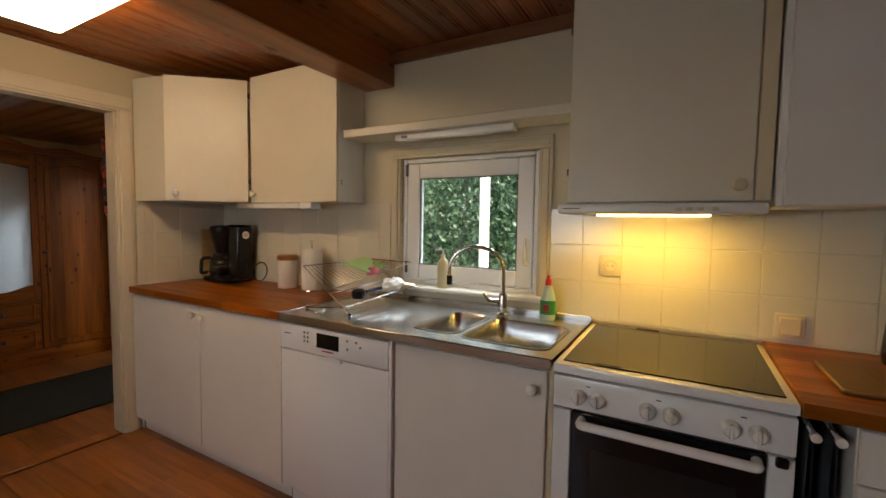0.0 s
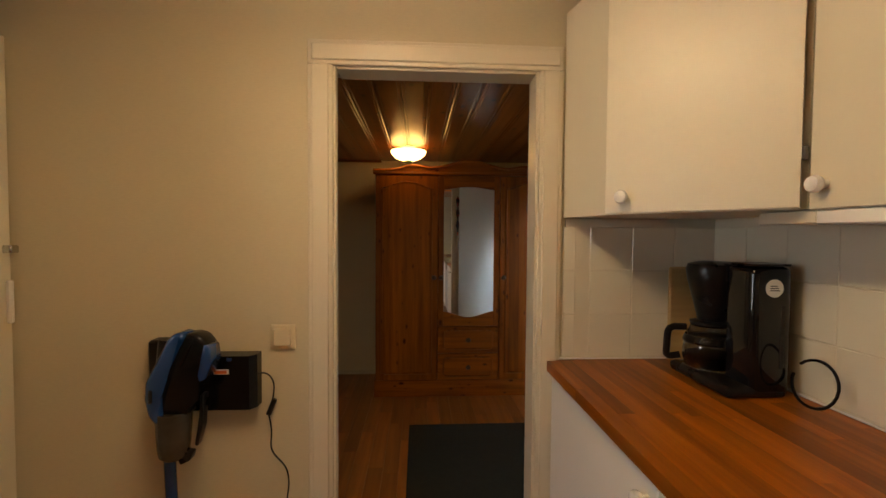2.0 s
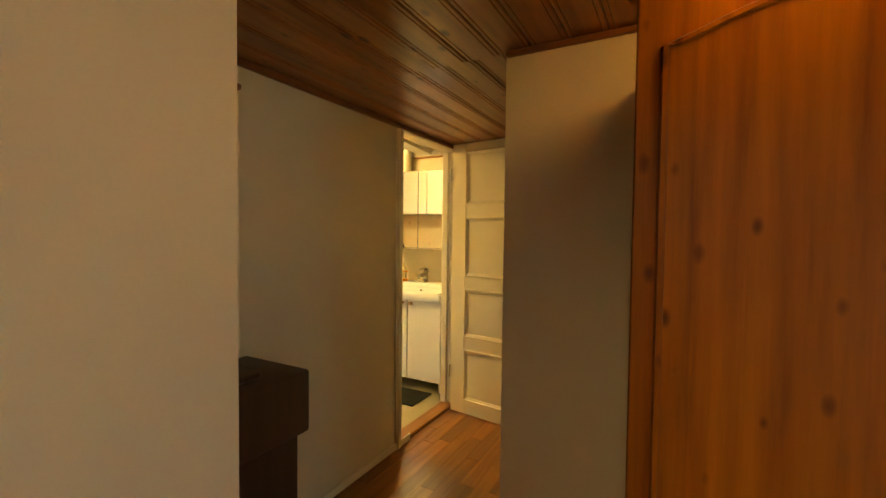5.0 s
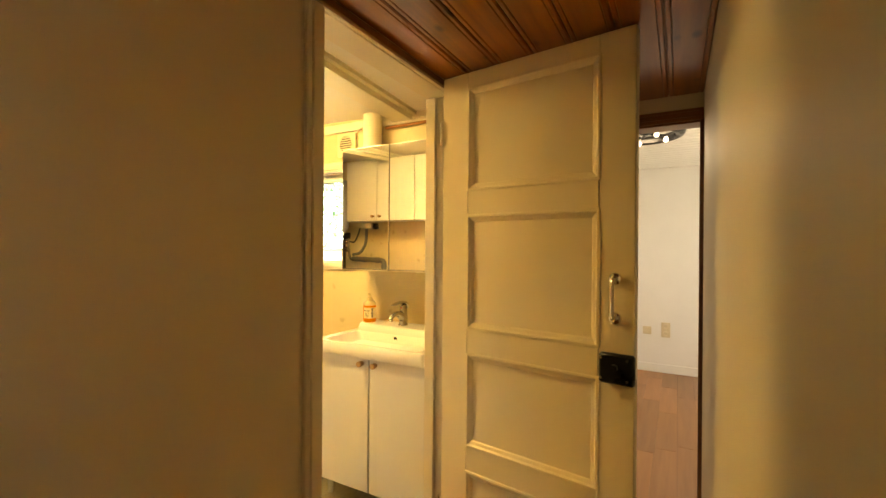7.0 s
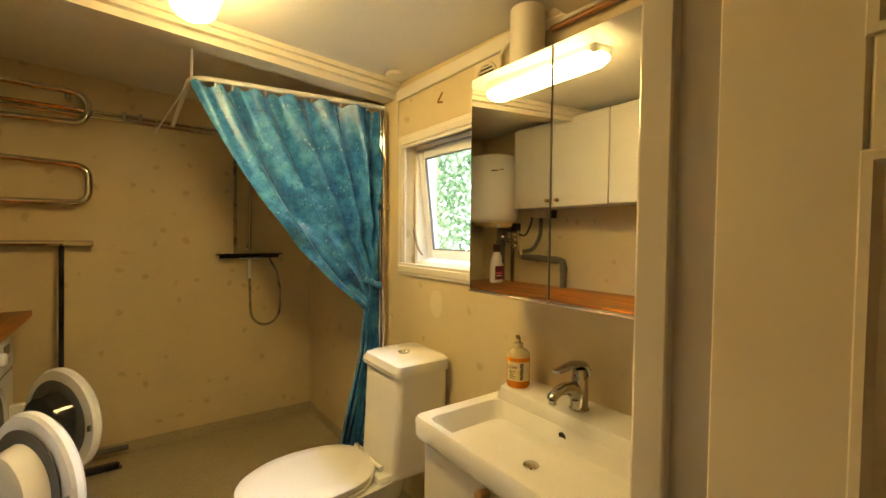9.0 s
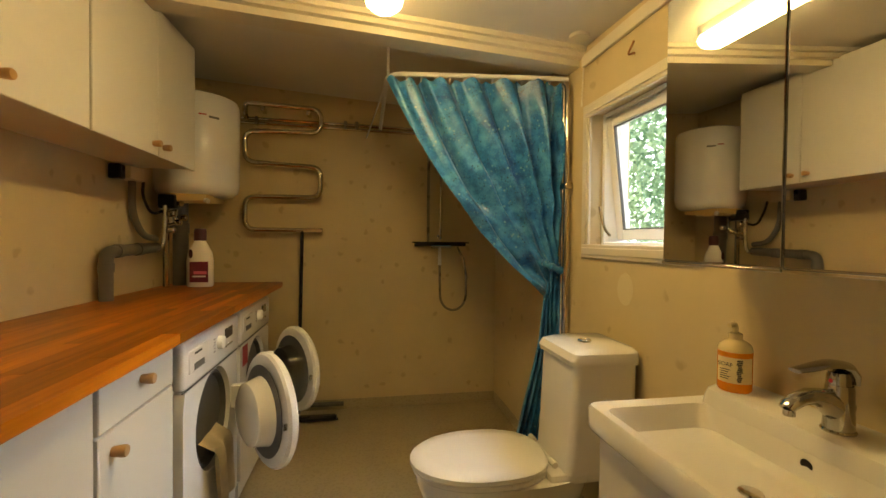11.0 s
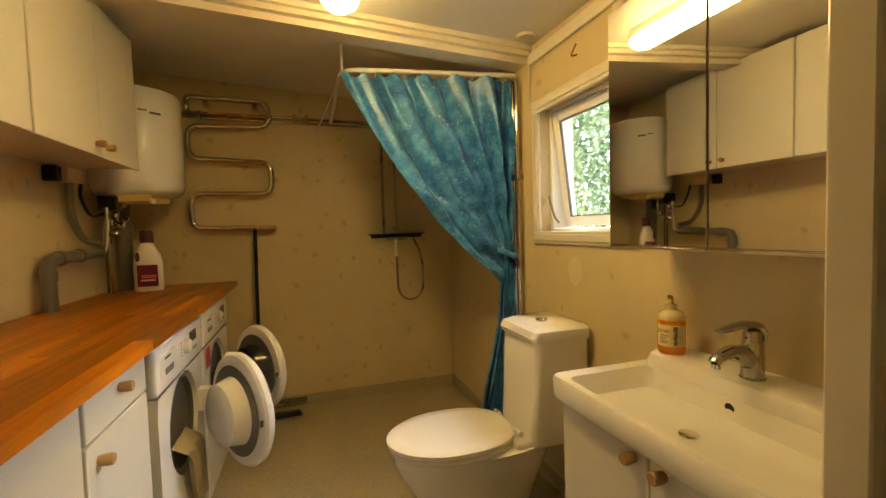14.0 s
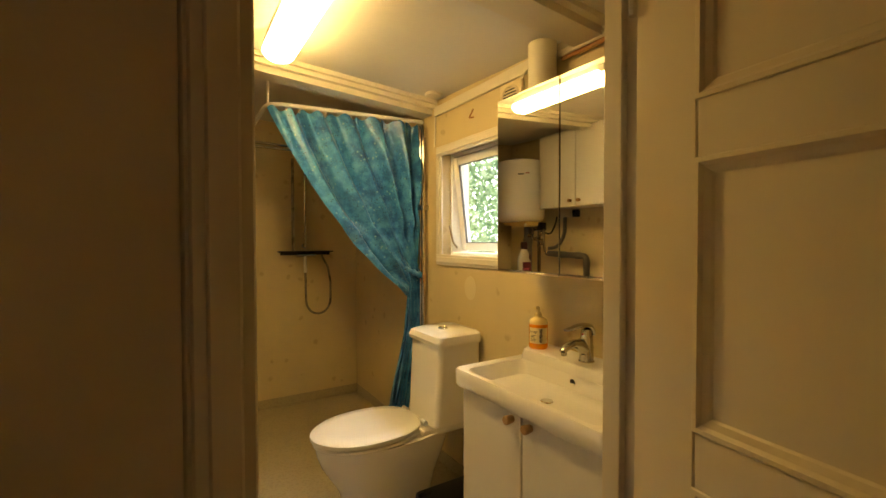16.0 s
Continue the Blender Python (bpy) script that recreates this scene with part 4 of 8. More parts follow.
# steel sink top with a drainer and two bowls
def sink_top():
    d = thing("sink_top", "brushed steel sink top with two bowls and a drainer", "sink", (1.9, 1.7, 0.83))
    bm = bmesh.new()
    bowls = [(1.918, 2.105, 1.49, 1.835), (2.135, 2.445, 1.465, 1.81)]
    xs, ys = (1.302, 2.486), (1.386, 1.992)
    z = 0.864
    # top sheet round the two openings, with rounded corners let in
    us = sorted({*xs, *(v for q in bowls for v in q[:2])})
    vs_ = sorted({*ys, *(v for q in bowls for v in q[2:])})
    for u0, u1 in zip(us, us[1:]):
        for v0, v1 in zip(vs_, vs_[1:]):
            mx_, my_ = (u0 + u1) / 2, (v0 + v1) / 2
            if any(q[0] < mx_ < q[1] and q[2] < my_ < q[3] for q in bowls):
                continue
            bm.faces.new([bm.verts.new((px, py, z)) for px, py in ((u0, v0), (u1, v0), (u1, v1), (u0, v1))])
    for x0, x1, y0, y1 in bowls:
        r = 0.045
        for cx, cy, a0, kx, ky in ((x1 - r, y1 - r, 0, x1, y1), (x0 + r, y1 - r, 90, x0, y1), (x0 + r, y0 + r, 180, x0, y0), (x1 - r, y0 + r, 270, x1, y0)):
            pts = arc(cx, cy, r, a0, a0 + 90, 5)
            for p, q in zip(pts, pts[1:]):
                bm.faces.new([bm.verts.new((px, py, z)) for px, py in ((kx, ky), p, q)])
    bmesh.ops.remove_doubles(bm, verts=bm.verts, dist=0.0001)
    part("sheet", bm, STEEL, d, smooth=False)
    part("front_edge", bx(xs[0], xs[1], 1.384, 1.392, 0.832, 0.866, bev=0.003), STEEL, d)
    part("back_upstand", bx(xs[0], xs[1], 1.982, 1.992, 0.862, 0.885, bev=0.003), STEEL, d)
    part("edge_rim", tb([(xs[0], 1.392, 0.865), (xs[0], 1.985, 0.865)], 0.003, 6), STEEL, d)
    for (x0, x1, y0, y1) in bowls:
        bm = bmesh.new()
        rings = []
        for sh, dz, r in ((-0.006, 0.0025, 0.05), (0.0, 0.0025, 0.045), (0.006, -0.006, 0.045), (0.012, -0.09, 0.05), (0.018, -0.145, 0.055), (0.05, -0.168, 0.05)):
            a0, a1, b0, b1 = x0 + sh, x1 - sh, y0 + sh, y1 - sh
            pts = arc(a1 - r, b1 - r, r, 0, 90, 5) + arc(a0 + r, b1 - r, r, 90, 180, 5) + arc(a0 + r, b0 + r, r, 180, 270, 5) + arc(a1 - r, b0 + r, r, 270, 360, 5)
            rings.append([(px, py, z + dz) for px, py in pts])
        loft(bm, rings, cap=False)
        bm.faces.new([v for v in bm.verts][-24:])
        b = part("bowl", bm, STEEL, d)
        part("drain", lt([(0.0001, 0), (0.035, 0), (0.04, 0.003), (0.03, 0.004), (0, 0.004)], ((x0 + x1) / 2, (y0 + y1) / 2, z - 0.168), 16), CHROME, b)
    for i in range(6):
        part("drainer_groove", tb([(1.42 + i * 0.062, 1.47, 0.8632), (1.42 + i * 0.062, 1.80, 0.8632)], 0.0022, 6), STEEL, d)
    return d


sink_top()
d = thing("kitchen_faucet", "chrome gooseneck kitchen mixer tap", "faucet", (2.145, 1.855, 0.866))
part("base", lt([(0.0001, 0), (0.026, 0), (0.026, 0.012), (0.021, 0.018), (0.021, 0.085), (0.016, 0.10), (0.0, 0.10)], (2.145, 1.855, 0.866), 18), CHROME, d)
neck = [(2.145, 1.855, 0.96)] + [(2.145 - 0.115 + 0.115 * math.cos(radians(a)) * 1.0, 1.855 - (1 - math.cos(radians(a))) * 0.03, 1.062 + 0.100 * math.sin(radians(a))) for a in range(0, 181, 15)] + [(1.915, 1.795, 1.03), (1.915, 1.795, 1.005)]
part("neck", tb(neck, 0.0088, 12), CHROME, d)
part("nozzle", tb([(1.915, 1.795, 1.032), (1.915, 1.795, 0.992)], 0.012, 12), BLACK, d, "dark spray nozzle")
part("lever", tb([(2.125, 1.85, 0.93), (2.09, 1.83, 0.935), (2.07, 1.82, 0.965)], [0.012, 0.009, 0.007], 10), CHROME, d)

# cooker
d = thing("cooker", "white cooker with a black glass hob and oven door", "cooker", (2.775, 1.7, 0))
part("body", bx(2.492, 3.058, 1.42, 1.972, 0.04, 0.828, bev=0.003), WHITE_ENAMEL, d)
part("top_frame", bx(2.489, 3.061, 1.392, 1.975, 0.829, 0.858, bev=0.006, seg=2), WHITE_ENAMEL, d)
hob = part("hob", bx(2.512, 3.038, 1.42, 1.945, 0.8585, 0.8625, bev=0.001), BLACK_GLOSS, d, "black glass hob")
part("hob_grille", bx(2.66, 2.74, 1.953, 1.966, 0.858, 0.8635, bev=0.001), BLACK, d, "black vent slot")
part("touch_mark", bx(2.60, 2.67, 1.428, 1.436, 0.8625, 0.8632), DARK_GAP, hob)
panel = part("control_panel", bx(2.491, 3.059, 1.396, 1.424, 0.729, 0.822, bev=0.004, seg=2), WHITE_ENAMEL, d)
for x in (2.566, 2.616, 2.745, 2.80, 2.93, 2.985):
    kb = part("dial", lt([(0.0001, 0), (0.021, 0), (0.019, 0.020), (0.014, 0.026), (0, 0.026)], (x, 1.396, 0.770, 90, 0, 0), 18), PLASTIC_WHITE, panel, "white dial")
    part("grip", bx(x - 0.004, x + 0.004, 1.362, 1.376, 0.752, 0.788, bev=0.002), PLASTIC_WHITE, kb)
for x in (2.59, 2.77, 2.955):
    part("dial_mark", bx(x - 0.006, x + 0.006, 1.3945, 1.397, 0.801, 0.8035), INK, panel)
od = part("oven_door", bx(2.545, 3.005, 1.398, 1.424, 0.20, 0.722, bev=0.004), BLACK_GLOSS, d, "black glass oven door")
part("oven_window", bx(2.60, 2.95, 1.3962, 1.399, 0.30, 0.62, bev=0.001), SMOKED, od)
part("handle", tb(bend([(2.575, 1.40, 0.700), (2.575, 1.362, 0.700), (2.985, 1.362, 0.700), (2.985, 1.40, 0.700)], 0.012), 0.0125, 10), WHITE_ENAMEL, od, "white bar handle")
part("side_panel", bx(2.491, 2.543, 1.40, 1.424, 0.08, 0.722, bev=0.003), WHITE_ENAMEL, d)
part("side_panel", bx(3.007, 3.059, 1.40, 1.424, 0.08, 0.722, bev=0.003), WHITE_ENAMEL, d)
part("catch", bx(3.02, 3.045, 1.385, 1.40, 0.70, 0.725, bev=0.004), BLACK, d, "black door catch")
part("drawer", bx(2.545, 3.005, 1.40, 1.424, 0.08, 0.195, bev=0.004), WHITE_ENAMEL, d)

# towel niche and drawers right of the cooker
d = thing("drawer_cabinet", "white base cabinet with drawers beside the towel niche", "cabinet", (3.6, 1.7, 0), group="kitchen base cabinets")
part("body", bx(3.165, 4.15, 1.42, 1.985, 0.085, 0.828, bev=0.002), BASE_CAB, d)
for z0, z1 in ((0.70, 0.822), (0.40, 0.696), (0.09, 0.396)):
    part("drawer", bx(3.167, 3.70, 1.402, 1.42, z0, z1, bev=0.003), BASE_CAB, d)
# near-black panel stands for the shade at the back of the niche
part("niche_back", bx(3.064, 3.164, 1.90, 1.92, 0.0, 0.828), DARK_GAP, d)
d = thing("towel_rail", "pull-out towel rail with two dark towels", "towel rail", (3.11, 1.6, 0.78))
for x in (3.092, 3.136):
    part("bar", tb([(x, 1.89, 0.785), (x, 1.41, 0.785)], 0.006, 8), PLASTIC_WHITE, d)
    part("bar_end", lt([(0.0001, 0), (0.011, 0), (0.011, 0.014), (0, 0.016)], (x, 1.412, 0.785, 90, 0, 0), 10), PLASTIC_WHITE, d)
    bm = bmesh.new()
    cols = []
    for j in range(13):
        y = 1.44 + j * 0.03
        cols.append([bm.verts.new((x + dx + 0.004 * math.sin(j * 1.7 + k), y, z)) for k, (dx, z) in enumerate(((-0.010, 0.35), (-0.010, 0.60), (-0.008, 0.775), (0.0, 0.793), (0.008, 0.775), (0.010, 0.60), (0.010, 0.42)))])
    for a, b in zip(cols, cols[1:]):
        for k in range(6):
            bm.faces.new((a[k], a[k + 1], b[k + 1], b[k]))
    part("towel", bm, TOWEL, d, "dark grey towel")

# wall cabinets
d = thing("corner_wall_cabinet", "cream diagonal corner wall cabinet", "cabinet", (0.25, 1.75, 1.363), group="kitchen wall cabinets")
part("body", prism(bmesh.new(), [(0.003, 1.445), (0.238, 1.500), (0.572, 1.795), (0.572, 1.997), (0.003, 1.997)], 1.363, 2.062, "z"), CABINET, d, smooth=False)
va, vb = Vector((0.240, 1.494)), Vector((0.575, 1.785))
u = (vb - va).normalized()
nrm = Vector((u.y, -u.x))
pa, pb = va + u * 0.002, vb - u * 0.006
dr = part("door", prism(bmesh.new(), [tuple(pa), tuple(pb), tuple(pb + nrm * 0.018), tuple(pa + nrm * 0.018)], 1.366, 2.060, "z"), CABINET, d, smooth=False)
ka = pa + u * 0.055 + nrm * 0.018
knob_at(0, 0, 0, Matrix.Translation((ka.x, ka.y, 1.41)) @ Vector((nrm.x, nrm.y, 0)).to_track_quat("Z", "Y").to_matrix().to_4x4(), PLASTIC_WHITE, dr, "round white knob")
for z in (1.47, 1.96):
    part("hinge", bx(0.574, 0.584, 1.772, 1.784, z, z + 0.03, bev=0.002), RUBBER, d)
d = thing("wall_cabinet", "cream wall cabinet beside the window", "cabinet", (0.93, 1.89, 1.363), group="kitchen wall cabinets")
# whiter than the cream door: the window's daylight put into the body colour
part("body", bx(0.588, 1.258, 1.80, 1.997, 1.363, 2.082, bev=0.002), WINDOW_WHITE, d, "side whitened for the window daylight on it")
dr = slab_door(0.586, 1.260, 1.360, 2.080, 1.782, d, CABINET)
knob_at(0.625, 1.782, 1.412, "-y", PLASTIC_WHITE, dr, "round white knob")
for z in (1.47, 1.455, 2.03):
    part("screw_cap", lt([(0.0001, 0), (0.005, 0), (0.004, 0.002), (0, 0.002)], (1.262, 1.815, z, 0, 90, 0), 8), RUBBER, d)
d = thing("wall_cabinet", "cream wall cabinet above the cooker hood", "cabinet", (2.72, 1.86, 1.34), group="kitchen wall cabinets")
part("body", bx(2.435, 3.03, 1.745, 1.997, 1.34, 2.082, bev=0.002), CABINET, d)
dr = slab_door(2.433, 2.985, 1.342, 2.080, 1.727, d, CABINET)
knob_at(2.945, 1.727, 1.39, "-y", PLASTIC_CREAM, dr, "round cream knob")
for z in (1.44, 1.94):
    part("hinge", bx(2.426, 2.434, 1.735, 1.75, z, z + 0.025, bev=0.002), RUBBER, d)
part("edge_strip", bx(2.986, 3.028, 1.732, 1.744, 1.342, 2.08, bev=0.004), PLASTIC_CREAM, d)
d = thing("wall_cabinet", "pale deep wall cabinet beside the cooker hood", "cabinet", (3.5, 1.83, 1.33), group="kitchen wall cabinets")
part("body", bx(3.034, 4.05, 1.72, 1.997, 1.325, 2.082, bev=0.003), BASE_CAB, d)
slab_door(3.05, 3.55, 1.328, 2.08, 1.702, d, BASE_CAB)
slab_door(3.552, 4.05, 1.328, 2.08, 1.702, d, BASE_CAB)
# hood
d = thing("cooker_hood", "slim white cooker hood with its lamp lit", "cooker hood", (2.72, 1.85, 1.30))
part("body", bx(2.405, 3.022, 1.70, 1.995, 1.302, 1.338, bev=0.010, seg=3), PLASTIC_WHITE, d)
part("lamp_cover", bx(2.53, 2.88, 1.755, 1.83, 1.295, 1.303, bev=0.003), HOOD_GLOW, d, "lit lamp cover")
for x in (2.78, 2.81, 2.84, 2.88):
    part("switch", bx(x, x + 0.018, 1.697, 1.703, 1.312, 1.324, bev=0.002), PLASTIC_CREAM, d)
part("inscription", bx(2.425, 2.485, 1.6985, 1.701, 1.319, 1.3215), INK, d)
# shelf and strip lights
whole("window_shelf", bx(1.264, 2.431, 1.825, 1.997, 1.688, 1.728, bev=0.003), CABINET, "cream painted shelf above the window", "shelf")
d = thing("strip_light", "slim white strip light under the shelf, switched off", "light", (1.86, 1.90, 1.66))
part("housing", bx(1.56, 2.17, 1.862, 1.915, 1.655, 1.687, bev=0.006, seg=2), PLASTIC_WHITE, d)
part("switch", bx(1.60, 1.635, 1.858, 1.864, 1.664, 1.676, bev=0.002), RUBBER, d)
d = thing("strip_light", "slim white strip light under the wall cabinets, switched off", "light", (0.8, 1.85, 1.33))
part("housing", bx(0.60, 0.985, 1.787, 1.855, 1.328, 1.360, bev=0.004), PLASTIC_WHITE, d)
part("end_cap", bx(0.985, 1.075, 1.785, 1.857, 1.326, 1.361, bev=0.004), WINDOW_WHITE, d)
part("cable_cover", bx(0.44, 0.598, 1.792, 1.84, 1.331, 1.360, bev=0.003), CABINET, d)
whole("shelf_bracket", bx(2.24, 2.36, 1.95, 1.99, 1.729, 1.738, bev=0.003), PLASTIC_CREAM, "small cream strip lying on the shelf", "strip")

# ceiling lamp
d = thing("ceiling_lamp", "square white diffuser ceiling lamp, lit", "ceiling lamp", (0.92, 0.78, KZ))
part("base", bx(0.64, 1.12, 0.74, 0.91, 2.06, KZ + 0.002, bev=0.004), PLASTIC_WHITE, d)
part("diffuser", bx(0.58, 1.18, 0.715, 0.928, 1.995, 2.062, bev=0.02, seg=3), LAMP_WHITE, d, "glowing white diffuser")


def wall_plate(name, label, cat, m, rocker=True, socket=0):
    d = thing(name, label, cat, m)
    part("plate", bx(-0.042, 0.042, 0.0, 0.008, -0.042, 0.042 + (0.075 if socket == 2 else 0), bev=0.004, seg=2), PLASTIC_CREAM, d, local=True)
    if rocker:
        part("rocker", bx(-0.029, 0.029, 0.0085, 0.018, -0.029, 0.029, bev=0.002), PLASTIC_CREAM, d, local=True)
    for k in range(socket):
        part("socket_cup", lt([(0.0001, 0.009), (0.0195, 0.009), (0.021, 0.012), (0.0235, 0.012), (0.025, 0.008)], pose(0, 0, k * 0.075, -90, 0, 0), 18), PLASTIC_CREAM, d, local=True)
        for s in (-0.0095, 0.0095):
            part("pin_hole", lt([(0.0001, 0.0092), (0.0026, 0.0092), (0.0026, 0.0096), (0, 0.0096)], pose(s, 0, k * 0.075, -90, 0, 0), 8), DARK_GAP, d, local=True)
    return d


wall_plate("light_switch", "cream rocker light switch beside the doorway", "light switch", pose(0.001, 0.486, 0.952, 0, 0, -90))
wall_plate("wall_socket", "cream wall socket above the hob", "socket", pose(2.552, 1.9885, 1.10, 0, 0, 180), rocker=False, socket=1)
wall_plate("light_switch", "cream rocker switch beside the cooker", "light switch", pose(3.132, 1.9885, 0.93, 0, 0, 180))
wall_plate("wall_socket", "cream wall socket near the skirting", "socket", pose(0.001, 0.50, 0.26, 0, 0, -90), rocker=False, socket=2)

# cordless vacuum on its wall dock
d = thing("cordless_vacuum", "blue and black cordless stick vacuum hanging on its wall dock", "vacuum cleaner", (0.09, 0.15, 0.05))
def soft_prism(outline, lo, hi, bev):
    """A moulded shell: an outline in y and z, pushed along x, with rounded edges."""
    bm = prism(bmesh.new(), outline, lo, hi, "x")
    bmesh.ops.bevel(bm, geom=bm.edges[:], offset=bev, segments=3, affect="EDGES", profile=0.5)
    return bm


part("motor_head", soft_prism([(0.160, 0.745), (0.155, 0.86), (0.215, 0.985), (0.250, 1.000), (0.285, 0.990), (0.310, 0.955), (0.300, 0.890), (0.262, 0.800), (0.250, 0.745)], 0.072, 0.150, 0.016), VAC_BLACK, d, "glossy black motor head")
bm = bmesh.new()
rings = []
for z, y, w in ((0.752, 0.188, 0.052), (0.72, 0.187, 0.051), (0.65, 0.186, 0.047), (0.615, 0.186, 0.043), (0.603, 0.186, 0.032)):
    rings.append([(0.115 + w * math.cos(a * math.pi / 10), y + w * math.sin(a * math.pi / 10), z) for a in range(20)])
part("dust_cup", loft(bm, rings), CUP_SMOKE, d, "smoked transparent dust cup")
part("filter_core", lt([(0.0001, 0), (0.030, 0), (0.030, 0.03), (0, 0.03)], (0.115, 0.187, 0.752), 16), BLACK, d)
part("cup_latch", soft_prism([(0.205, 0.60), (0.212, 0.585), (0.240, 0.598), (0.246, 0.622), (0.226, 0.626)], 0.098, 0.132, 0.004), BLACK, d)
part("back_strap", soft_prism([(0.246, 0.640), (0.258, 0.700), (0.266, 0.80), (0.280, 0.80), (0.272, 0.70), (0.256, 0.635)], 0.085, 0.115, 0.004), BLACK, d)
part("blue_cover", soft_prism([(0.133, 0.745), (0.121, 0.800), (0.125, 0.850), (0.193, 0.985), (0.215, 1.002), (0.240, 1.000), (0.243, 0.985), (0.178, 0.860), (0.172, 0.800), (0.176, 0.725), (0.155, 0.719)], 0.082, 0.160, 0.013), BLUE, d, "metallic blue cover")
part("cover_button", bx(0.1602, 0.163, 0.139, 0.150, 0.79, 0.83, bev=0.001), BLACK, d)
part("side_cover", soft_prism([(0.276, 0.870), (0.296, 0.965), (0.314, 0.958), (0.320, 0.915), (0.300, 0.858), (0.281, 0.850)], 0.085, 0.155, 0.006), BLUE, d, "metallic blue trim")
part("head_highlight_ridge", soft_prism([(0.222, 0.900), (0.262, 0.985), (0.270, 0.983), (0.231, 0.897)], 0.1502, 0.156, 0.002), VAC_BLACK, d)
part("grip", tb(bend([(0.06, 0.135, 0.96), (0.06, 0.125, 0.86), (0.05, 0.12, 0.75)], 0.04), 0.022, 10), BLACK, d)
part("tube", tb([(0.06, 0.135, 0.74), (0.06, 0.15, 0.30), (0.06, 0.15, 0.12)], 0.018, 12), BLUE, d, "dark blue suction tube")
part("tube_collar", tb([(0.06, 0.15, 0.30), (0.06, 0.15, 0.22)], 0.024, 12), BLACK, d)
part("floor_head", bx(0.015, 0.12, 0.03, 0.27, 0.006, 0.075, bev=0.02, seg=2), BLACK, d)
d = thing("vacuum_dock", "black wall dock with an orange label and its charging cable", "dock", (0.02, 0.30, 0.73))
part("box", prism(bmesh.new(), [(0.002, 0.215), (0.065, 0.215), (0.065, 0.395), (0.040, 0.413), (0.002, 0.413)], 0.728, 0.904), VAC_BLACK, d, smooth=False)
part("side_bracket", bx(0.002, 0.06, 0.075, 0.14, 0.735, 0.955, bev=0.008), BLACK, d)
part("backplate", bx(0.002, 0.03, 0.14, 0.214, 0.76, 0.89, bev=0.004), BLACK, d)
part("label", bx(0.0655, 0.067, 0.285, 0.332, 0.846, 0.862), PLASTIC_WHITE, d, "white label edge")
part("label_face", bx(0.0672, 0.068, 0.288, 0.326, 0.848, 0.859), ORANGE, d, "orange label")
part("dock_button", bx(0.0655, 0.068, 0.325, 0.342, 0.888, 0.899, bev=0.001), BLUE, d, "small blue button")
cable = bend([(0.035, 0.404, 0.84), (0.03, 0.445, 0.838), (0.02, 0.462, 0.80), (0.02, 0.455, 0.74), (0.02, 0.44, 0.70), (0.018, 0.452, 0.64), (0.018, 0.445, 0.57), (0.018, 0.50, 0.51), (0.018, 0.508, 0.46), (0.02, 0.495, 0.36)], 0.03)
part("cable", tb(cable, 0.0028, 6), BLACK, d)
part("cable_connector", tb([(0.022, 0.462, 0.745), (0.022, 0.442, 0.695)], 0.009, 10), BLACK, d)
part("adapter", bx(0.012, 0.06, 0.472, 0.522, 0.285, 0.365, bev=0.008), BLACK, d)
part("plug", lt([(0.0001, 0), (0.019, 0), (0.019, 0.03), (0.012, 0.045), (0, 0.045)], (0.01, 0.495, 0.262, 0, 90, 0), 14), PLASTIC_WHITE, d, "white plug")

# things on the worktop
d = thing("coffee_maker", "black coffee maker with a glass jug", "coffee maker", (0.26, 1.85, 0.866))
CX = -0.042
part("base", bx(0.160 + CX, 0.432 + CX, 1.765, 1.935, 0.867, 0.900, bev=0.014, seg=3), BLACK, d)
part("column", bx(0.322 + CX, 0.432 + CX, 1.828, 1.942, 0.868, 1.222, bev=0.020, seg=4), BLACK_GLOSS, d)
part("column_lid", bx(0.326 + CX, 0.428 + CX, 1.832, 1.938, 1.2225, 1.229, bev=0.003), BLACK, d)
bg = part("badge", lt([(0.0001, 0), (0.024, 0), (0.024, 0.003), (0, 0.003)], Matrix.Translation((0.4325 + CX, 1.884, 1.165)) @ pose(0, 0, 0, 0, 90, 0), 20), PLASTIC_WHITE, d, "round white badge")
for k in range(3):
    part("badge_line", bx(0.4356 + CX, 0.4362 + CX, 1.870, 1.898 - 0.004 * k, 1.158 + 0.006 * k, 1.1605 + 0.006 * k), INK, bg)
part("water_gauge", bx(0.431 + CX, 0.4335 + CX, 1.905, 1.917, 0.95, 1.12, bev=0.001), SMOKED, d)
part("filter_holder", lt([(0.0001, 0), (0.040, 0), (0.050, 0.04), (0.070, 0.12), (0.076, 0.155), (0.070, 0.172), (0.045, 0.180), (0, 0.181)], (0.245 + CX, 1.850, 1.045), 28), BLACK, d)
part("filter_bridge", bx(0.25 + CX, 0.335 + CX, 1.835, 1.93, 1.17, 1.224, bev=0.012, seg=3), BLACK, d)
jug = part("jug", lt([(0.0001, 0), (0.064, 0), (0.073, 0.03), (0.070, 0.08), (0.052, 0.125), (0.050, 0.134), (0.047, 0.126), (0.066, 0.08), (0.069, 0.03), (0.060, 0.004), (0, 0.004)], (0.250 + CX, 1.838, 0.901), 28), JUG_GLASS, d, "dark glass jug")
part("coffee", lt([(0.0001, 0.005), (0.060, 0.005), (0.067, 0.028), (0.0665, 0.040), (0, 0.040)], (0.250 + CX, 1.838, 0.901), 24), DARK_GAP, jug, "dark coffee")
part("jug_band", lt([(0.0705, 0.075), (0.0725, 0.080), (0.066, 0.098), (0.064, 0.094)], (0.250 + CX, 1.838, 0.901), 28), BLACK, jug, "black band")
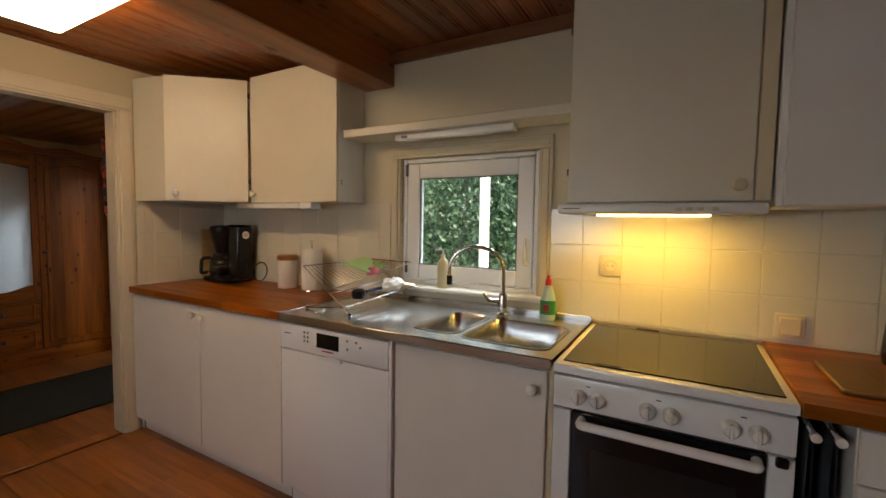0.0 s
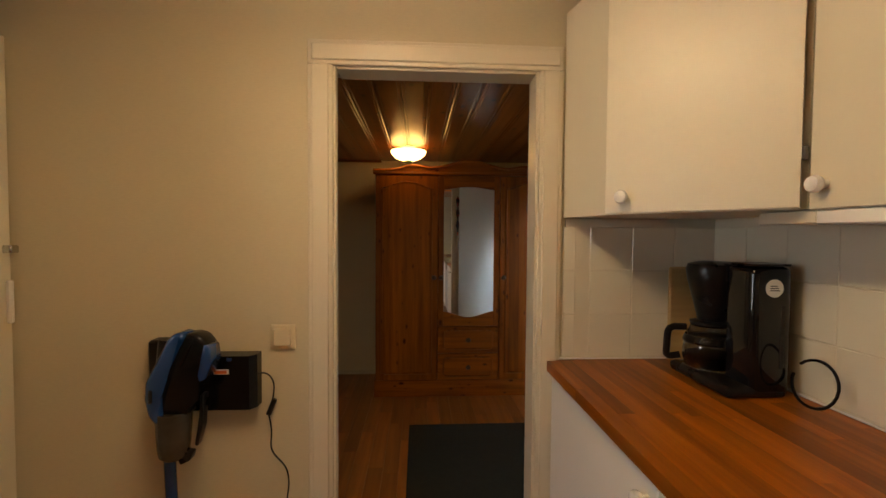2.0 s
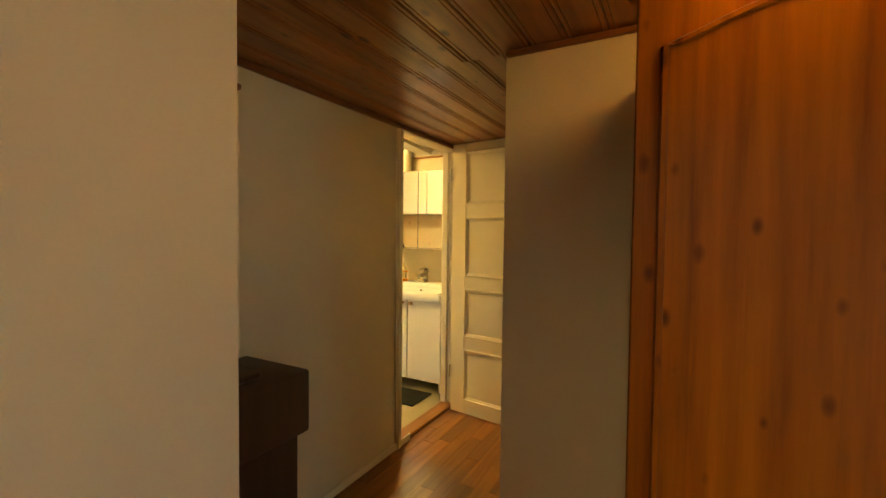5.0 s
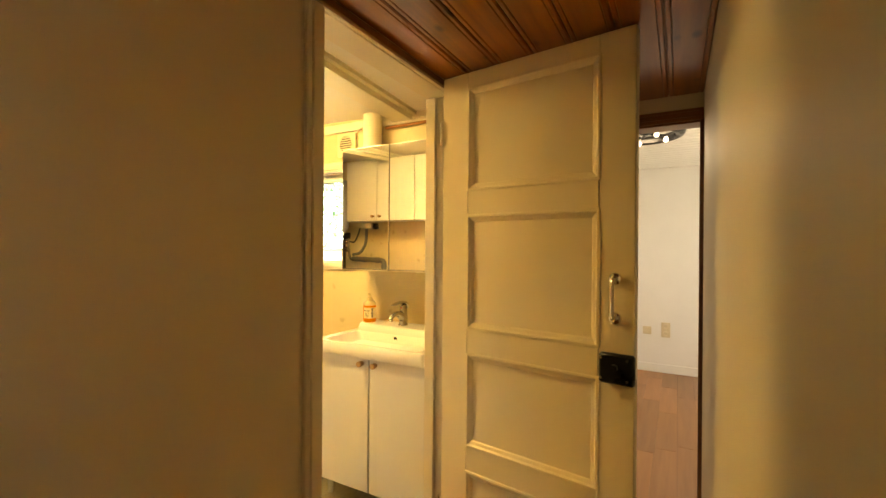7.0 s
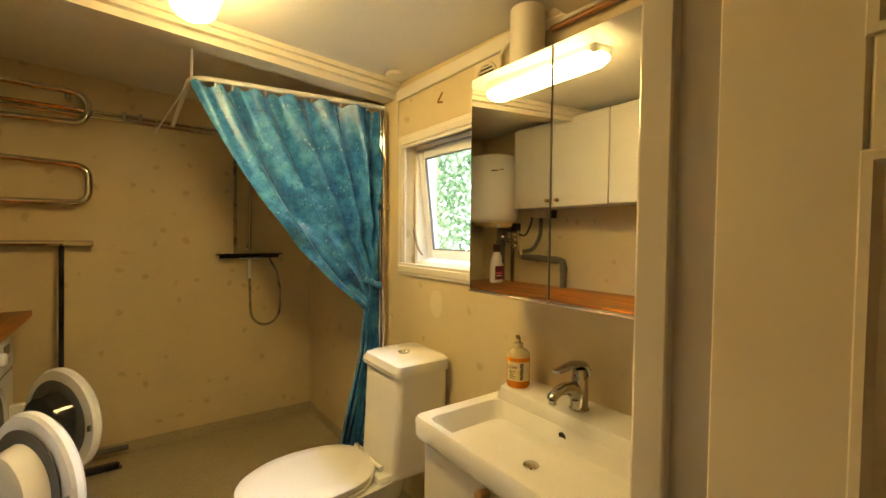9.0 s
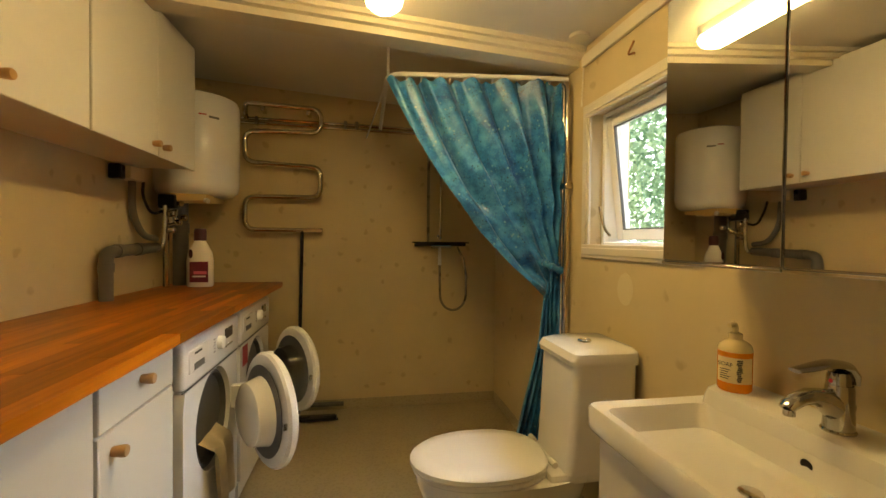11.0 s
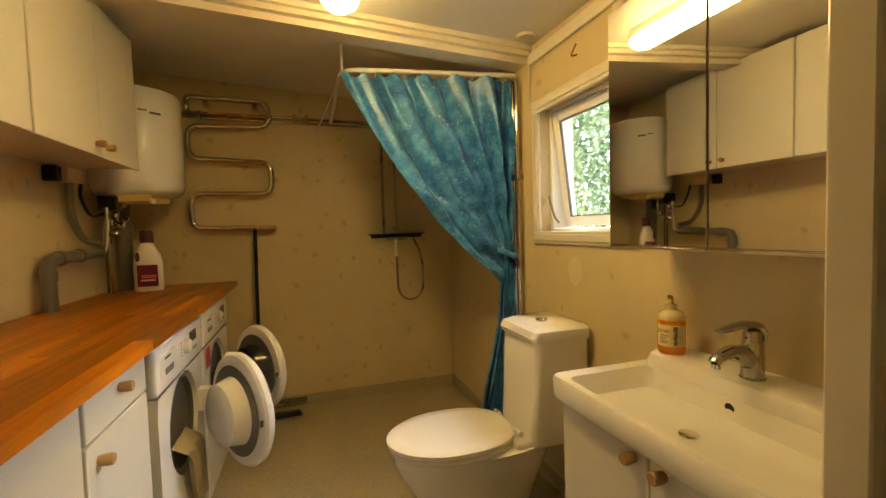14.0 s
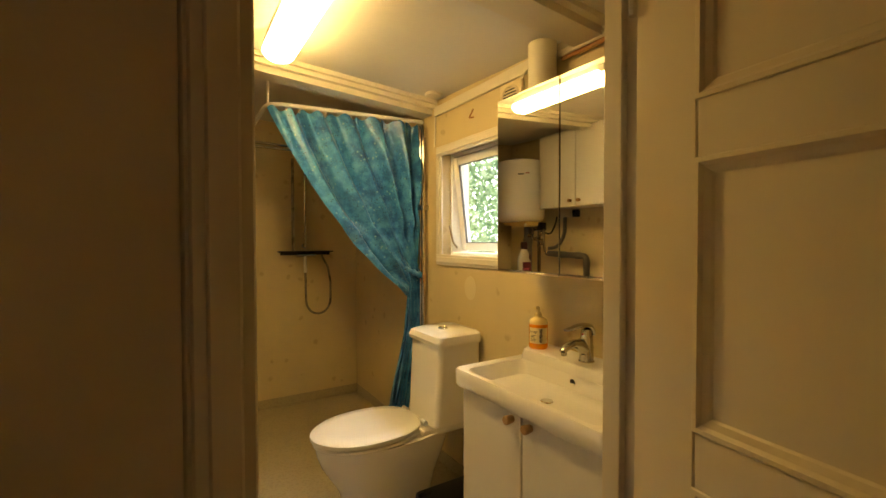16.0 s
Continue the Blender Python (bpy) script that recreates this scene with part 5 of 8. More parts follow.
part("jug_lid", lt([(0.0001, 0), (0.054, 0), (0.054, 0.008), (0.03, 0.012), (0, 0.012)], (0.250 + CX, 1.838, 1.033), 20), BLACK, jug)
part("jug_handle", tb(bend([(0.210 + CX, 1.790, 1.015), (0.196 + CX, 1.740, 1.015), (0.190 + CX, 1.738, 0.915), (0.204 + CX, 1.775, 0.925)], 0.025), 0.011, 8), BLACK, jug)
part("cord", tb([(0.462 + 0.062 * math.cos(radians(a)), 1.935 + 0.012 * math.sin(radians(a)), 0.933 + 0.058 * math.sin(radians(a))) for a in range(140, -200, -15)], 0.004, 6), BLACK, d)
part("board", bx(0.014, 0.030, 1.818, 1.965, 0.867, 1.195, bev=0.006), BOARD_WOOD, thing("chopping_board", "small pale board leaning behind the coffee maker", "chopping board", (0.022, 1.89, 0.867)))
d = thing("storage_jar", "white ceramic jar with a turned wooden lid", "jar", (0.775, 1.885, 0.867))
part("jar_body", lt([(0.0001, 0), (0.054, 0), (0.058, 0.006), (0.058, 0.155), (0.054, 0.163), (0.0, 0.163)], (0.775, 1.885, 0.867), 28), CERAMIC, d)
part("lid", lt([(0.0001, 0.163), (0.058, 0.163), (0.061, 0.170), (0.061, 0.184), (0.052, 0.193), (0, 0.195)], (0.775, 1.885, 0.867), 28), CORK, d, "turned wooden lid")
d = thing("paper_towel_holder", "wire stand with a roll of white kitchen paper", "paper towel holder", (0.98, 1.88, 0.867))
part("roll", lt([(0.018, 0.01), (0.057, 0.01), (0.058, 0.02), (0.058, 0.232), (0.057, 0.236), (0.018, 0.236)], (0.98, 1.88, 0.867), 28), PAPER, d, "white paper roll")
part("base_ring", tb([(0.98 + 0.068 * math.cos(a * math.pi / 12), 1.88 + 0.068 * math.sin(a * math.pi / 12), 0.872) for a in range(24)], 0.003, 6, closed=True), CHROME, d)
part("centre_rod", tb([(0.98, 1.88, 0.87), (0.98, 1.88, 1.135)], 0.0035, 8), CHROME, d)
part("rod_loop", tb([(0.98 + 0.011 * math.cos(a * math.pi / 6), 1.88, 1.144 + 0.011 * math.sin(a * math.pi / 6)) for a in range(12)], 0.0025, 6, closed=True), CHROME, d)
part("side_arm", tb(bend([(0.915, 1.865, 0.872), (0.910, 1.862, 0.98), (0.914, 1.852, 0.98), (0.92, 1.845, 0.872)], 0.006), 0.0025, 6), CHROME, d)

# folding dish rack
d = thing("dish_rack", "folding chrome wire dish rack standing on the drainer", "dish rack", (1.46, 1.76, 0.866))


def rack_plane(nm, p0, p1, q0, q1, n):
    """A wire grid between the edges p0-p1 and q0-q1."""
    p0, p1, q0, q1 = map(Vector, (p0, p1, q0, q1))
    part(nm + "_frame", tb(bend([p0, p1, q1, q0, p0], 0.01), 0.0034, 6), CHROME, d)
    bm = bmesh.new()
    for i in range(1, n):
        t = i / n
        tube(bm, [p0.lerp(p1, t), q0.lerp(q1, t)], 0.0010, 5)
    part(nm + "_wires", bm, TAP_CHROME, d)


RA, RD, RB, RC = (1.25, 1.573, 1.05), (1.345, 1.965, 1.062), (1.445, 1.530, 0.955), (1.60, 1.965, 1.058)
rack_plane("upper_shelf", RA, RD, RB, RC, 22)
rack_plane("lower_shelf", (1.39, 1.60, 0.925), (1.45, 1.945, 0.955), (1.574, 1.499, 0.900), (1.642, 1.952, 0.946), 16)
for a, b in ((RA, (1.603, 1.499, 0.869)), (RD, (1.592, 1.965, 0.869)), ((1.574, 1.499, 0.900), (1.326, 1.523, 0.869)), ((1.642, 1.952, 0.946), (1.40, 1.955, 0.869))):
    part("leg", tb([a, b], 0.0034, 6), CHROME, d)
    part("rubber_foot", lt([(0.0001, 0), (0.007, 0), (0.007, 0.012), (0, 0.013)], (b[0], b[1], 0.8665), 8), BLACK, d)
whole("cutting_mat", bx(-0.075, 0.075, -0.11, 0.11, -0.003, 0.003, bev=0.002, m=Matrix.Translation((1.415, 1.825, 1.048)) @ pose(0, 0, 0, 3, 16, 12)), LIME, "lime green plastic tray lying in the dish rack", "tray")
whole("pink_cup", lt([(0.0001, 0), (0.022, 0), (0.034, 0.03), (0.034, 0.034), (0.02, 0.006), (0, 0.005)], Matrix.Translation((1.49, 1.79, 1.038)) @ pose(0, 0, 0, 170, -10, 0), 20), PINK, "small pink bowl in the dish rack", "bowl")
def crumple(name, centre, size, material, label, cat, seed):
    """A soft crumpled lump with uneven folds."""
    rng = random.Random(seed)
    ph = [rng.uniform(0, 6) for k in range(6)]
    rings = []
    for i in range(1, 12):
        th = math.pi * i / 12
        ring = []
        for k in range(24):
            a = 2 * math.pi * k / 24
            f = 1 + 0.16 * math.sin(3 * a + ph[0] + 2 * th) + 0.12 * math.sin(5 * a - 4 * th + ph[1]) + 0.10 * math.sin(7 * th + 2 * a + ph[2])
            ring.append((centre[0] + size[0] * f * math.sin(th) * math.cos(a), centre[1] + size[1] * f * math.sin(th) * math.sin(a), centre[2] + size[2] * f * math.cos(th)))
        rings.append(ring)
    return whole(name, loft(bmesh.new(), rings), material, label, cat)


d = thing("dish_brush", "black dish brush lying in the lower rack", "brush", (1.57, 1.62, 0.93))
part("handle", tb([(1.575, 1.64, 0.948), (1.60, 1.74, 0.958), (1.615, 1.80, 0.962)], [0.008, 0.007, 0.006], 8), BLUE, d, "blue handle")
part("brush_head", lt([(0.0001, 0), (0.026, 0.0), (0.032, 0.014), (0.030, 0.034), (0.02, 0.042), (0, 0.044)], (1.56, 1.605, 0.922), 18), BLACK, d, "black bristle head")
crumple("washing_cloth", (1.60, 1.80, 0.966), (0.030, 0.075, 0.028), PAPER, "crumpled white cloth in the lower rack", "cloth", 3)


def pump_bottle(name, label, x, y, z, r, h, material, s=1.0):
    d = thing(name, label, "bottle", (x, y, z))
    b = part("bottle", lt([(0.0001, 0), (r * 0.92, 0), (r, r * 0.12), (r, h * 0.62), (r * 0.7, h * 0.74), (r * 0.32, h * 0.80), (r * 0.32, h * 0.84), (0, h * 0.84)], (x, y, z), 24), material, d)
    part("pump", tb(bend([(x, y, z + h * 0.82), (x, y, z + h), (x - 0.035, y - 0.02, z + h * 0.985)], 0.01), 0.006, 8), PLASTIC_WHITE, d, "white pump")
    part("collar", lt([(0.0001, 0), (r * 0.42, 0), (r * 0.42, h * 0.06), (0, h * 0.06)], (x, y, z + h * 0.82), 16), PLASTIC_WHITE, d)
    return d


pump_bottle("soap_dispenser", "cream pump bottle of hand soap on the window sill", 1.785, 1.965, 0.946, 0.028, 0.185, YELLOWISH)
d = thing("dish_soap", "green dish-soap bottle with a red cap behind the sink", "bottle", (2.325, 1.905, 0.866))
part("bottle", lt([(0.0001, 0), (0.030, 0), (0.033, 0.01), (0.033, 0.07), (0.028, 0.10), (0.018, 0.135), (0.013, 0.145), (0, 0.145)], (2.325, 1.905, 0.866), 20, sy=0.7), PALE_TEAL, d)
part("label", lt([(0.0335, 0.024), (0.0340, 0.026), (0.0340, 0.072), (0.0325, 0.082)], (2.325, 1.905, 0.866), 20, sy=0.72), GREEN, d, "green label")
part("label_badge", bx(2.312, 2.336, 1.8795, 1.881, 0.905, 0.932, bev=0.0005), LABEL_RED, d)
part("cap", lt([(0.0001, 0.145), (0.014, 0.145), (0.013, 0.165), (0.007, 0.172), (0.007, 0.185), (0, 0.186)], (2.325, 1.905, 0.866), 16), RED, d, "red cap")
# this board's brown includes the shade on the worktop
whole("chopping_board", bx(3.155, 3.50, 1.50, 1.77, 0.867, 0.880, bev=0.004), BOARD_SHADED, "brown wooden chopping board on the worktop, shade put into its colour", "chopping board")
d = thing("kettle", "black kettle on the worktop", "kettle", (3.42, 1.88, 0.867))
part("body", lt([(0.0001, 0), (0.085, 0), (0.088, 0.02), (0.078, 0.16), (0.065, 0.21), (0, 0.22)], (3.42, 1.88, 0.867), 24), BLACK, d)
part("handle", tb(bend([(3.42, 1.82, 1.07), (3.42, 1.75, 1.07), (3.42, 1.74, 0.92), (3.42, 1.80, 0.91)], 0.03), 0.012, 8), BLACK, d)


# ---- hall ----
d = thing("wardrobe", "lacquered knotty pine wardrobe with a mirrored middle door and two drawers", "wardrobe", (-2.22, 1.345, 0))
Y = (0.602, 1.094, 1.586, 2.078)
FX = -1.925
part("side_panel", bx(-2.49, FX - 0.002, Y[0], Y[0] + 0.022, 0.0, 1.80, bev=0.003), ROBE, d)
part("side_panel", bx(-2.49, FX - 0.002, Y[3] - 0.022, Y[3], 0.0, 1.80, bev=0.003), ROBE, d)
part("back_panel", bx(-2.49, -2.475, Y[0] + 0.023, Y[3] - 0.023, 0.05, 1.79), ROBE, d)
part("top_panel", bx(-2.49, FX, Y[0] + 0.023, Y[3] - 0.023, 1.765, 1.785), ROBE_Y, d)
part("plinth", bx(-2.47, FX + 0.012, Y[0] - 0.01, Y[3] + 0.01, 0.0, 0.135, bev=0.008, seg=2), ROBE_Y, d)
for y in Y[1:3]:
    part("divider", bx(-2.47, FX - 0.004, y - 0.011, y + 0.011, 0.136, 1.765), ROBE, d)
# cornice with a wavy crest
crest = [(Y[0] - 0.018, 1.775)]
for i in range(61):
    y = Y[0] - 0.018 + (Y[3] - Y[0] + 0.036) * i / 60
    t = (y - Y[0]) / (Y[3] - Y[0])
    h = 1.812 + 0.078 * math.exp(-((t - 0.5) / 0.155) ** 2) + 0.036 * (math.exp(-((t - 0.20) / 0.075) ** 2) + math.exp(-((t - 0.80) / 0.075) ** 2))
    crest.append((y, h))
crest.append((Y[3] + 0.018, 1.775))
part("crest_board", prism(bmesh.new(), crest, FX - 0.005, FX + 0.028, "x"), ROBE_Y, d)
bm = bmesh.new()
tube(bm, [(FX + 0.030, y, h - 0.012) for y, h in crest[1:-1]], 0.010, 8)
part("crest_moulding", bm, ROBE_Y, d)
part("cornice_rail", bx(FX - 0.02, FX + 0.034, Y[0] - 0.016, Y[3] + 0.016, 1.768, 1.79, bev=0.006, seg=2), ROBE_Y, d)


def arch_outline(y0, y1, z0, z1, rise, low=0.0):
    top = [(y1 - (y1 - y0) * i / 16, z1 + rise * (0.5 - 0.5 * math.cos(2 * math.pi * i / 16)) ** 0.7) for i in range(17)]
    bot = [(y0 + (y1 - y0) * i / 16, z0 - low * (0.5 - 0.5 * math.cos(2 * math.pi * i / 16)) ** 0.8) for i in range(17)]
    return bot + top


def moulding(outline, x, r, parent, nm="moulding"):
    part(nm, tb([(x, y, z) for y, z in outline], r, 6, closed=True), ROBE, parent)


for i, (a, b) in enumerate(zip(Y, Y[1:])):
    if i == 1:
        z0 = 0.575
    else:
        z0 = 0.14
    if i != 1:
        dr = part("door", bx(FX - 0.001, FX + 0.022, a + 0.003, b - 0.003, z0, 1.764, bev=0.003), ROBE, d)
        part("door_panel", prism(bmesh.new(), arch_outline(a + 0.055, b - 0.055, z0 + 0.06, 1.655, 0.05), FX + 0.018, FX + 0.026, "x"), ROBE, dr, smooth=False)
        moulding(arch_outline(a + 0.052, b - 0.052, z0 + 0.057, 1.66, 0.05), FX + 0.024, 0.008, dr)
        knob_at(FX + 0.022, b - 0.03 if i == 0 else a + 0.03, 0.962, "+x", KNOT_KNOB, dr, "dark turned knob")
    else:
        dr = part("door", bx(FX - 0.001, FX + 0.016, a + 0.003, b - 0.003, z0, 1.764, bev=0.003), ROBE, d)
        for y0, y1, w0, w1 in ((a + 0.003, a + 0.046, z0, 1.764), (b - 0.046, b - 0.003, z0, 1.764), (a + 0.046, b - 0.046, 1.678, 1.764), (a + 0.046, b - 0.046, z0, 0.640)):
            part("door_rail", bx(FX + 0.0162, FX + 0.030, y0, y1, w0, w1, bev=0.003), ROBE if w1 - w0 > 0.5 else ROBE_Y, dr)
        mo = arch_outline(a + 0.046, b - 0.046, 0.688, 1.672, 0.004, 0.045)
        part("mirror", prism(bmesh.new(), mo, FX + 0.0165, FX + 0.021, "x"), MIRROR, dr, "scalloped mirror", smooth=False)
        bm = bmesh.new()
        low = [(y, z) for y, z in arch_outline(a + 0.046, b - 0.046, 0.690, 1.67, 0.0, 0.046)[:17]]
        prism(bm, [(a + 0.046, 0.636)] + [(b - 0.046, 0.636)] + low[::-1], FX + 0.0165, FX + 0.029, "x")
        part("scalloped_rail", bm, ROBE_Y, dr, smooth=False)
        bm = bmesh.new()
        up = arch_outline(a + 0.046, b - 0.046, 0.7, 1.655, 0.024)[17:]
        prism(bm, [(b - 0.046, 1.679), *up, (a + 0.046, 1.679)], FX + 0.0165, FX + 0.029, "x")
        part("arched_rail", bm, ROBE_Y, dr, smooth=False)
        knob_at(FX + 0.030, a + 0.024, 0.962, "+x", KNOT_KNOB, dr, "dark turned knob")
        for w0, w1 in ((0.14, 0.352), (0.358, 0.57)):
            dw = part("drawer", bx(FX - 0.001, FX + 0.022, a + 0.003, b - 0.003, w0, w1, bev=0.003), ROBE_Y, d)
            moulding([(a + 0.05, w0 + 0.045), (a + 0.075, w0 + 0.03), (b - 0.075, w0 + 0.03), (b - 0.05, w0 + 0.045), (b - 0.05, w1 - 0.045), (b - 0.075, w1 - 0.03), (a + 0.075, w1 - 0.03), (a + 0.05, w1 - 0.045)], FX + 0.024, 0.006, dw)
            knob_at(FX + 0.022, (a + b) / 2, (w0 + w1) / 2, "+x", KNOT_KNOB, dw, "dark turned knob")

d = thing("door_3", "white painted kitchen door standing open against the hall wall", "door", (-0.165, 1.74, 0.01), kind="structure")
part("leaf", bx(-0.186, -0.150, 1.425, 2.105, 0.012, 1.868, bev=0.003), WINDOW_WHITE, d)
part("keyhole", lt([(0.0001, 0), (0.006, 0), (0.006, 0.001), (0, 0.001)], (-0.1865, 2.06, 0.99, 0, -90, 0), 12), DARK_GAP, d, "dark keyhole")
for z in (0.25, 1.62):
    part("hinge", tb([(-0.168, 1.418, z), (-0.168, 1.418, z + 0.09)], 0.007, 8), CHROME, d)

d = thing("hall_ceiling_lamp", "frosted glass bowl ceiling lamp, lit", "ceiling lamp", (-1.86, 0.86, HZ))
part("canopy", lt([(0.0001, 0.0), (0.055, 0.0), (0.05, -0.018), (0.0, -0.02)], (-1.86, 0.86, HZ), 24), PLASTIC_WHITE, d)
bowl = part("bowl", lt([(0.134, -0.028), (0.137, -0.034), (0.128, -0.056), (0.098, -0.084), (0.052, -0.102), (0.0, -0.107), (0.0, -0.103), (0.050, -0.098), (0.094, -0.080), (0.124, -0.054), (0.132, -0.034)], (-1.86, 0.86, HZ - 0.004), 32), HALL_GLOW, d, "frosted glass bowl")
part("finial", lt([(0.0001, -0.108), (0.034, -0.106), (0.030, -0.114), (0.0, -0.118)], (-1.86, 0.86, HZ - 0.004), 20), GREEN, d, "green glass finial")
part("stem", tb([(-1.86, 0.86, HZ - 0.018), (-1.86, 0.86, HZ - 0.10)], 0.006, 8), CHROME, d)
whole("door_mat", bx(-1.395, -0.545, 0.885, 2.05, 0.001, 0.012, bev=0.004), MAT_FIBRE, "dark ribbed doormat by the entrance", "doormat")
# cabinet in the recess and frame above it
d = thing("hall_cabinet", "small dark wooden cabinet with an overhanging top in the recess", "cabinet", (-1.86, -0.62, 0))
part("body", bx(-2.075, -1.62, -0.78, -0.47, 0.0, 0.61, bev=0.006), DARK_WOOD, d)
part("top_box", bx(-2.11, -1.61, -0.79, -0.45, 0.611, 0.835, bev=0.012, seg=2), DARK_WOOD, d)
part("lid", bx(-1.95, -1.615, -0.77, -0.50, 0.836, 0.87, bev=0.01), DARK_WOOD, d)
d = thing("wall_shelf", "narrow dark brown wooden wall shelf above the small cabinet", "shelf", (-1.80, -0.75, 1.17))
part("side_board", bx(-2.00, -1.98, -0.798, -0.70, 1.17, 1.82, bev=0.004), PINE_TRIM_Y, d)
part("back_board", bx(-1.978, -1.615, -0.798, -0.785, 1.19, 1.80, bev=0.003), PINE_TRIM_Y, d)
part("top_board", bx(-2.02, -1.615, -0.798, -0.69, 1.821, 1.845, bev=0.006), PINE_TRIM_Y, d)
d = thing("wall_hook", "round cream peg hook on the hall wall", "hook", (-0.737, -0.139, 0.99))
part("stem", lt([(0.0001, 0), (0.012, 0), (0.010, 0.012), (0, 0.012)], (-0.737, -0.139, 0.99, -90, 0, 0), 14), PLASTIC_CREAM, d)
part("cap", lt([(0.0001, 0.012), (0.017, 0.012), (0.020, 0.024), (0.014, 0.032), (0, 0.033)], (-0.737, -0.139, 0.99, -90, 0, 0), 18), PLASTIC_WHITE, d)
d = thing("hanging_scarf", "dark red-patterned scarf and keys hanging on a hook by the doorway", "scarf", (-0.2, 1.40, 1.2))
part("hook", tb(bend([(-0.123, 1.40, 1.72), (-0.235, 1.40, 1.72), (-0.255, 1.40, 1.75)], 0.02), 0.006, 8), CHROME, d)
bm = bmesh.new()
rings = []
for k in range(22):
    z = 1.735 - 0.365 * k / 21
    w = 0.019 + 0.009 * math.sin(k * 0.75) - 0.005 * (k > 19)
    rings.append([(-0.250 + (w + 0.003 * math.sin(a * 2.1 + k)) * math.cos(a * math.pi / 7) + 0.004 * math.sin(k * 0.5), 1.40 + w * 0.75 * math.sin(a * math.pi / 7), z) for a in range(14)])
part("scarf", loft(bm, rings), PATTERN_CLOTH, d, "dark red-patterned cloth")
part("cord_band", bx(-0.262, -0.232, 1.388, 1.412, 1.362, 1.372, bev=0.003), STEEL, d, "grey band")
part("strap", bx(-0.262, -0.232, 1.390, 1.410, 1.332, 1.3615, bev=0.004), BLACK, d, "black strap")
part("tag", bx(-0.262, -0.234, 1.392, 1.408, 1.292, 1.3315, bev=0.004), ORANGE, d, "orange tag")
part("key_ring", tb([(-0.248 + 0.012 * math.cos(a * math.pi / 6), 1.40, 1.281 + 0.012 * math.sin(a * math.pi / 6)) for a in range(12)], 0.002, 6, closed=True), CHROME, d)
part("key", bx(-0.256, -0.240, 1.398, 1.402, 1.215, 1.27, bev=0.001), CHROME, d)
wall_plate("wall_socket", "cream wall socket beside the wardrobe", "socket", pose(-1.62, 2.129, 0.26, 0, 0, 180), rocker=False, socket=2)

# bathroom door standing open into the corridor
DOOR_POSE = pose(-3.851, -0.772, 0.012, 0, 0, -8.5)
d = thing("door_1", "cream painted four-panel bathroom door, standing open", "door", DOOR_POSE, kind="structure")
LW, LH, LTK = 0.705, 1.96, 0.036


def leaf_box(nm, x0, x1, y0, y1, z0, z1, mat_=DOOR_PAINT, bev=0.003, parent=None, label=""):
    return part(nm, bx(x0, x1, y0, y1, z0, z1, bev=bev), mat_, parent or d, label, local=True)


PZ = [(0.10, 0.47), (0.565, 0.91), (1.005, 1.425), (1.52, 1.90)]
leaf_box("stile", 0.0, LTK, 0.0, 0.116, 0.0, LH)
leaf_box("stile", 0.0, LTK, LW - 0.105, LW, 0.0, LH)
prev = 0.0
for a, b in PZ + [(LH, LH)]:
    leaf_box("rail", 0.0, LTK, 0.1162, LW - 0.1052, prev, a)
    prev = b
for a, b in PZ:
    pn = leaf_box("panel", 0.010, LTK - 0.010, 0.1165, LW - 0.1055, a + 0.0005, b - 0.0005, bev=0.0)
    for side, s in ((LTK, 1), (0.0, -1)):
        bm = bmesh.new()
        rings = []
        for off, lift in ((-0.004, 0.0), (-0.002, 0.0025), (0.005, 0.003), (0.010, -0.003), (0.020, -0.0065), (0.024, -0.0105)):
            y0_, y1_, z0_, z1_ = 0.116 + off, LW - 0.105 - off, a + off, b - off
            rings.append([(side + s * lift, yy, zz) for yy, zz in ((y0_, z0_), (y1_, z0_), (y1_, z1_), (y0_, z1_))])
        loft(bm, rings, cap=False)
        part("panel_moulding", bm, DOOR_PAINT, pn, local=True, smooth=False)
hd = part("door_handle", tb(bend([(LTK, 0.650, 1.215), (LTK + 0.036, 0.650, 1.215), (LTK + 0.036, 0.650, 1.098), (LTK, 0.650, 1.098)], 0.014), 0.006, 8), CHROME, d, "chrome pull handle", local=True)
for z in (1.215, 1.098):
    part("rosette", lt([(0.0001, 0), (0.019, 0), (0.017, 0.008), (0.008, 0.012), (0, 0.012)], pose(LTK, 0.650, z, 0, 90, 0), 18), CHROME, hd, local=True)
lk = leaf_box("rim_lock", LTK, LTK + 0.022, 0.608, LW + 0.004, 0.905, 0.995, BLACK, 0.006, label="black rim lock")
part("lock_knob", lt([(0.0001, 0), (0.010, 0), (0.010, 0.012), (0, 0.014)], pose(LTK + 0.022, 0.655, 0.955, 0, 90, 0), 12), BLACK, lk, local=True)
for y, z in ((0.615, 0.98), (0.615, 0.92), (0.69, 0.98), (0.69, 0.92)):
    part("screw", lt([(0.0001, 0), (0.005, 0), (0.004, 0.002), (0, 0.002)], pose(LTK + 0.022, y, z, 0, 90, 0), 8), STEEL, lk, local=True)
for z in (0.25, 1.70):
    part("hinge", tb([(LTK + 0.004, -0.004, z), (LTK + 0.004, -0.004, z + 0.09)], 0.007, 8), CHROME, d, local=True)

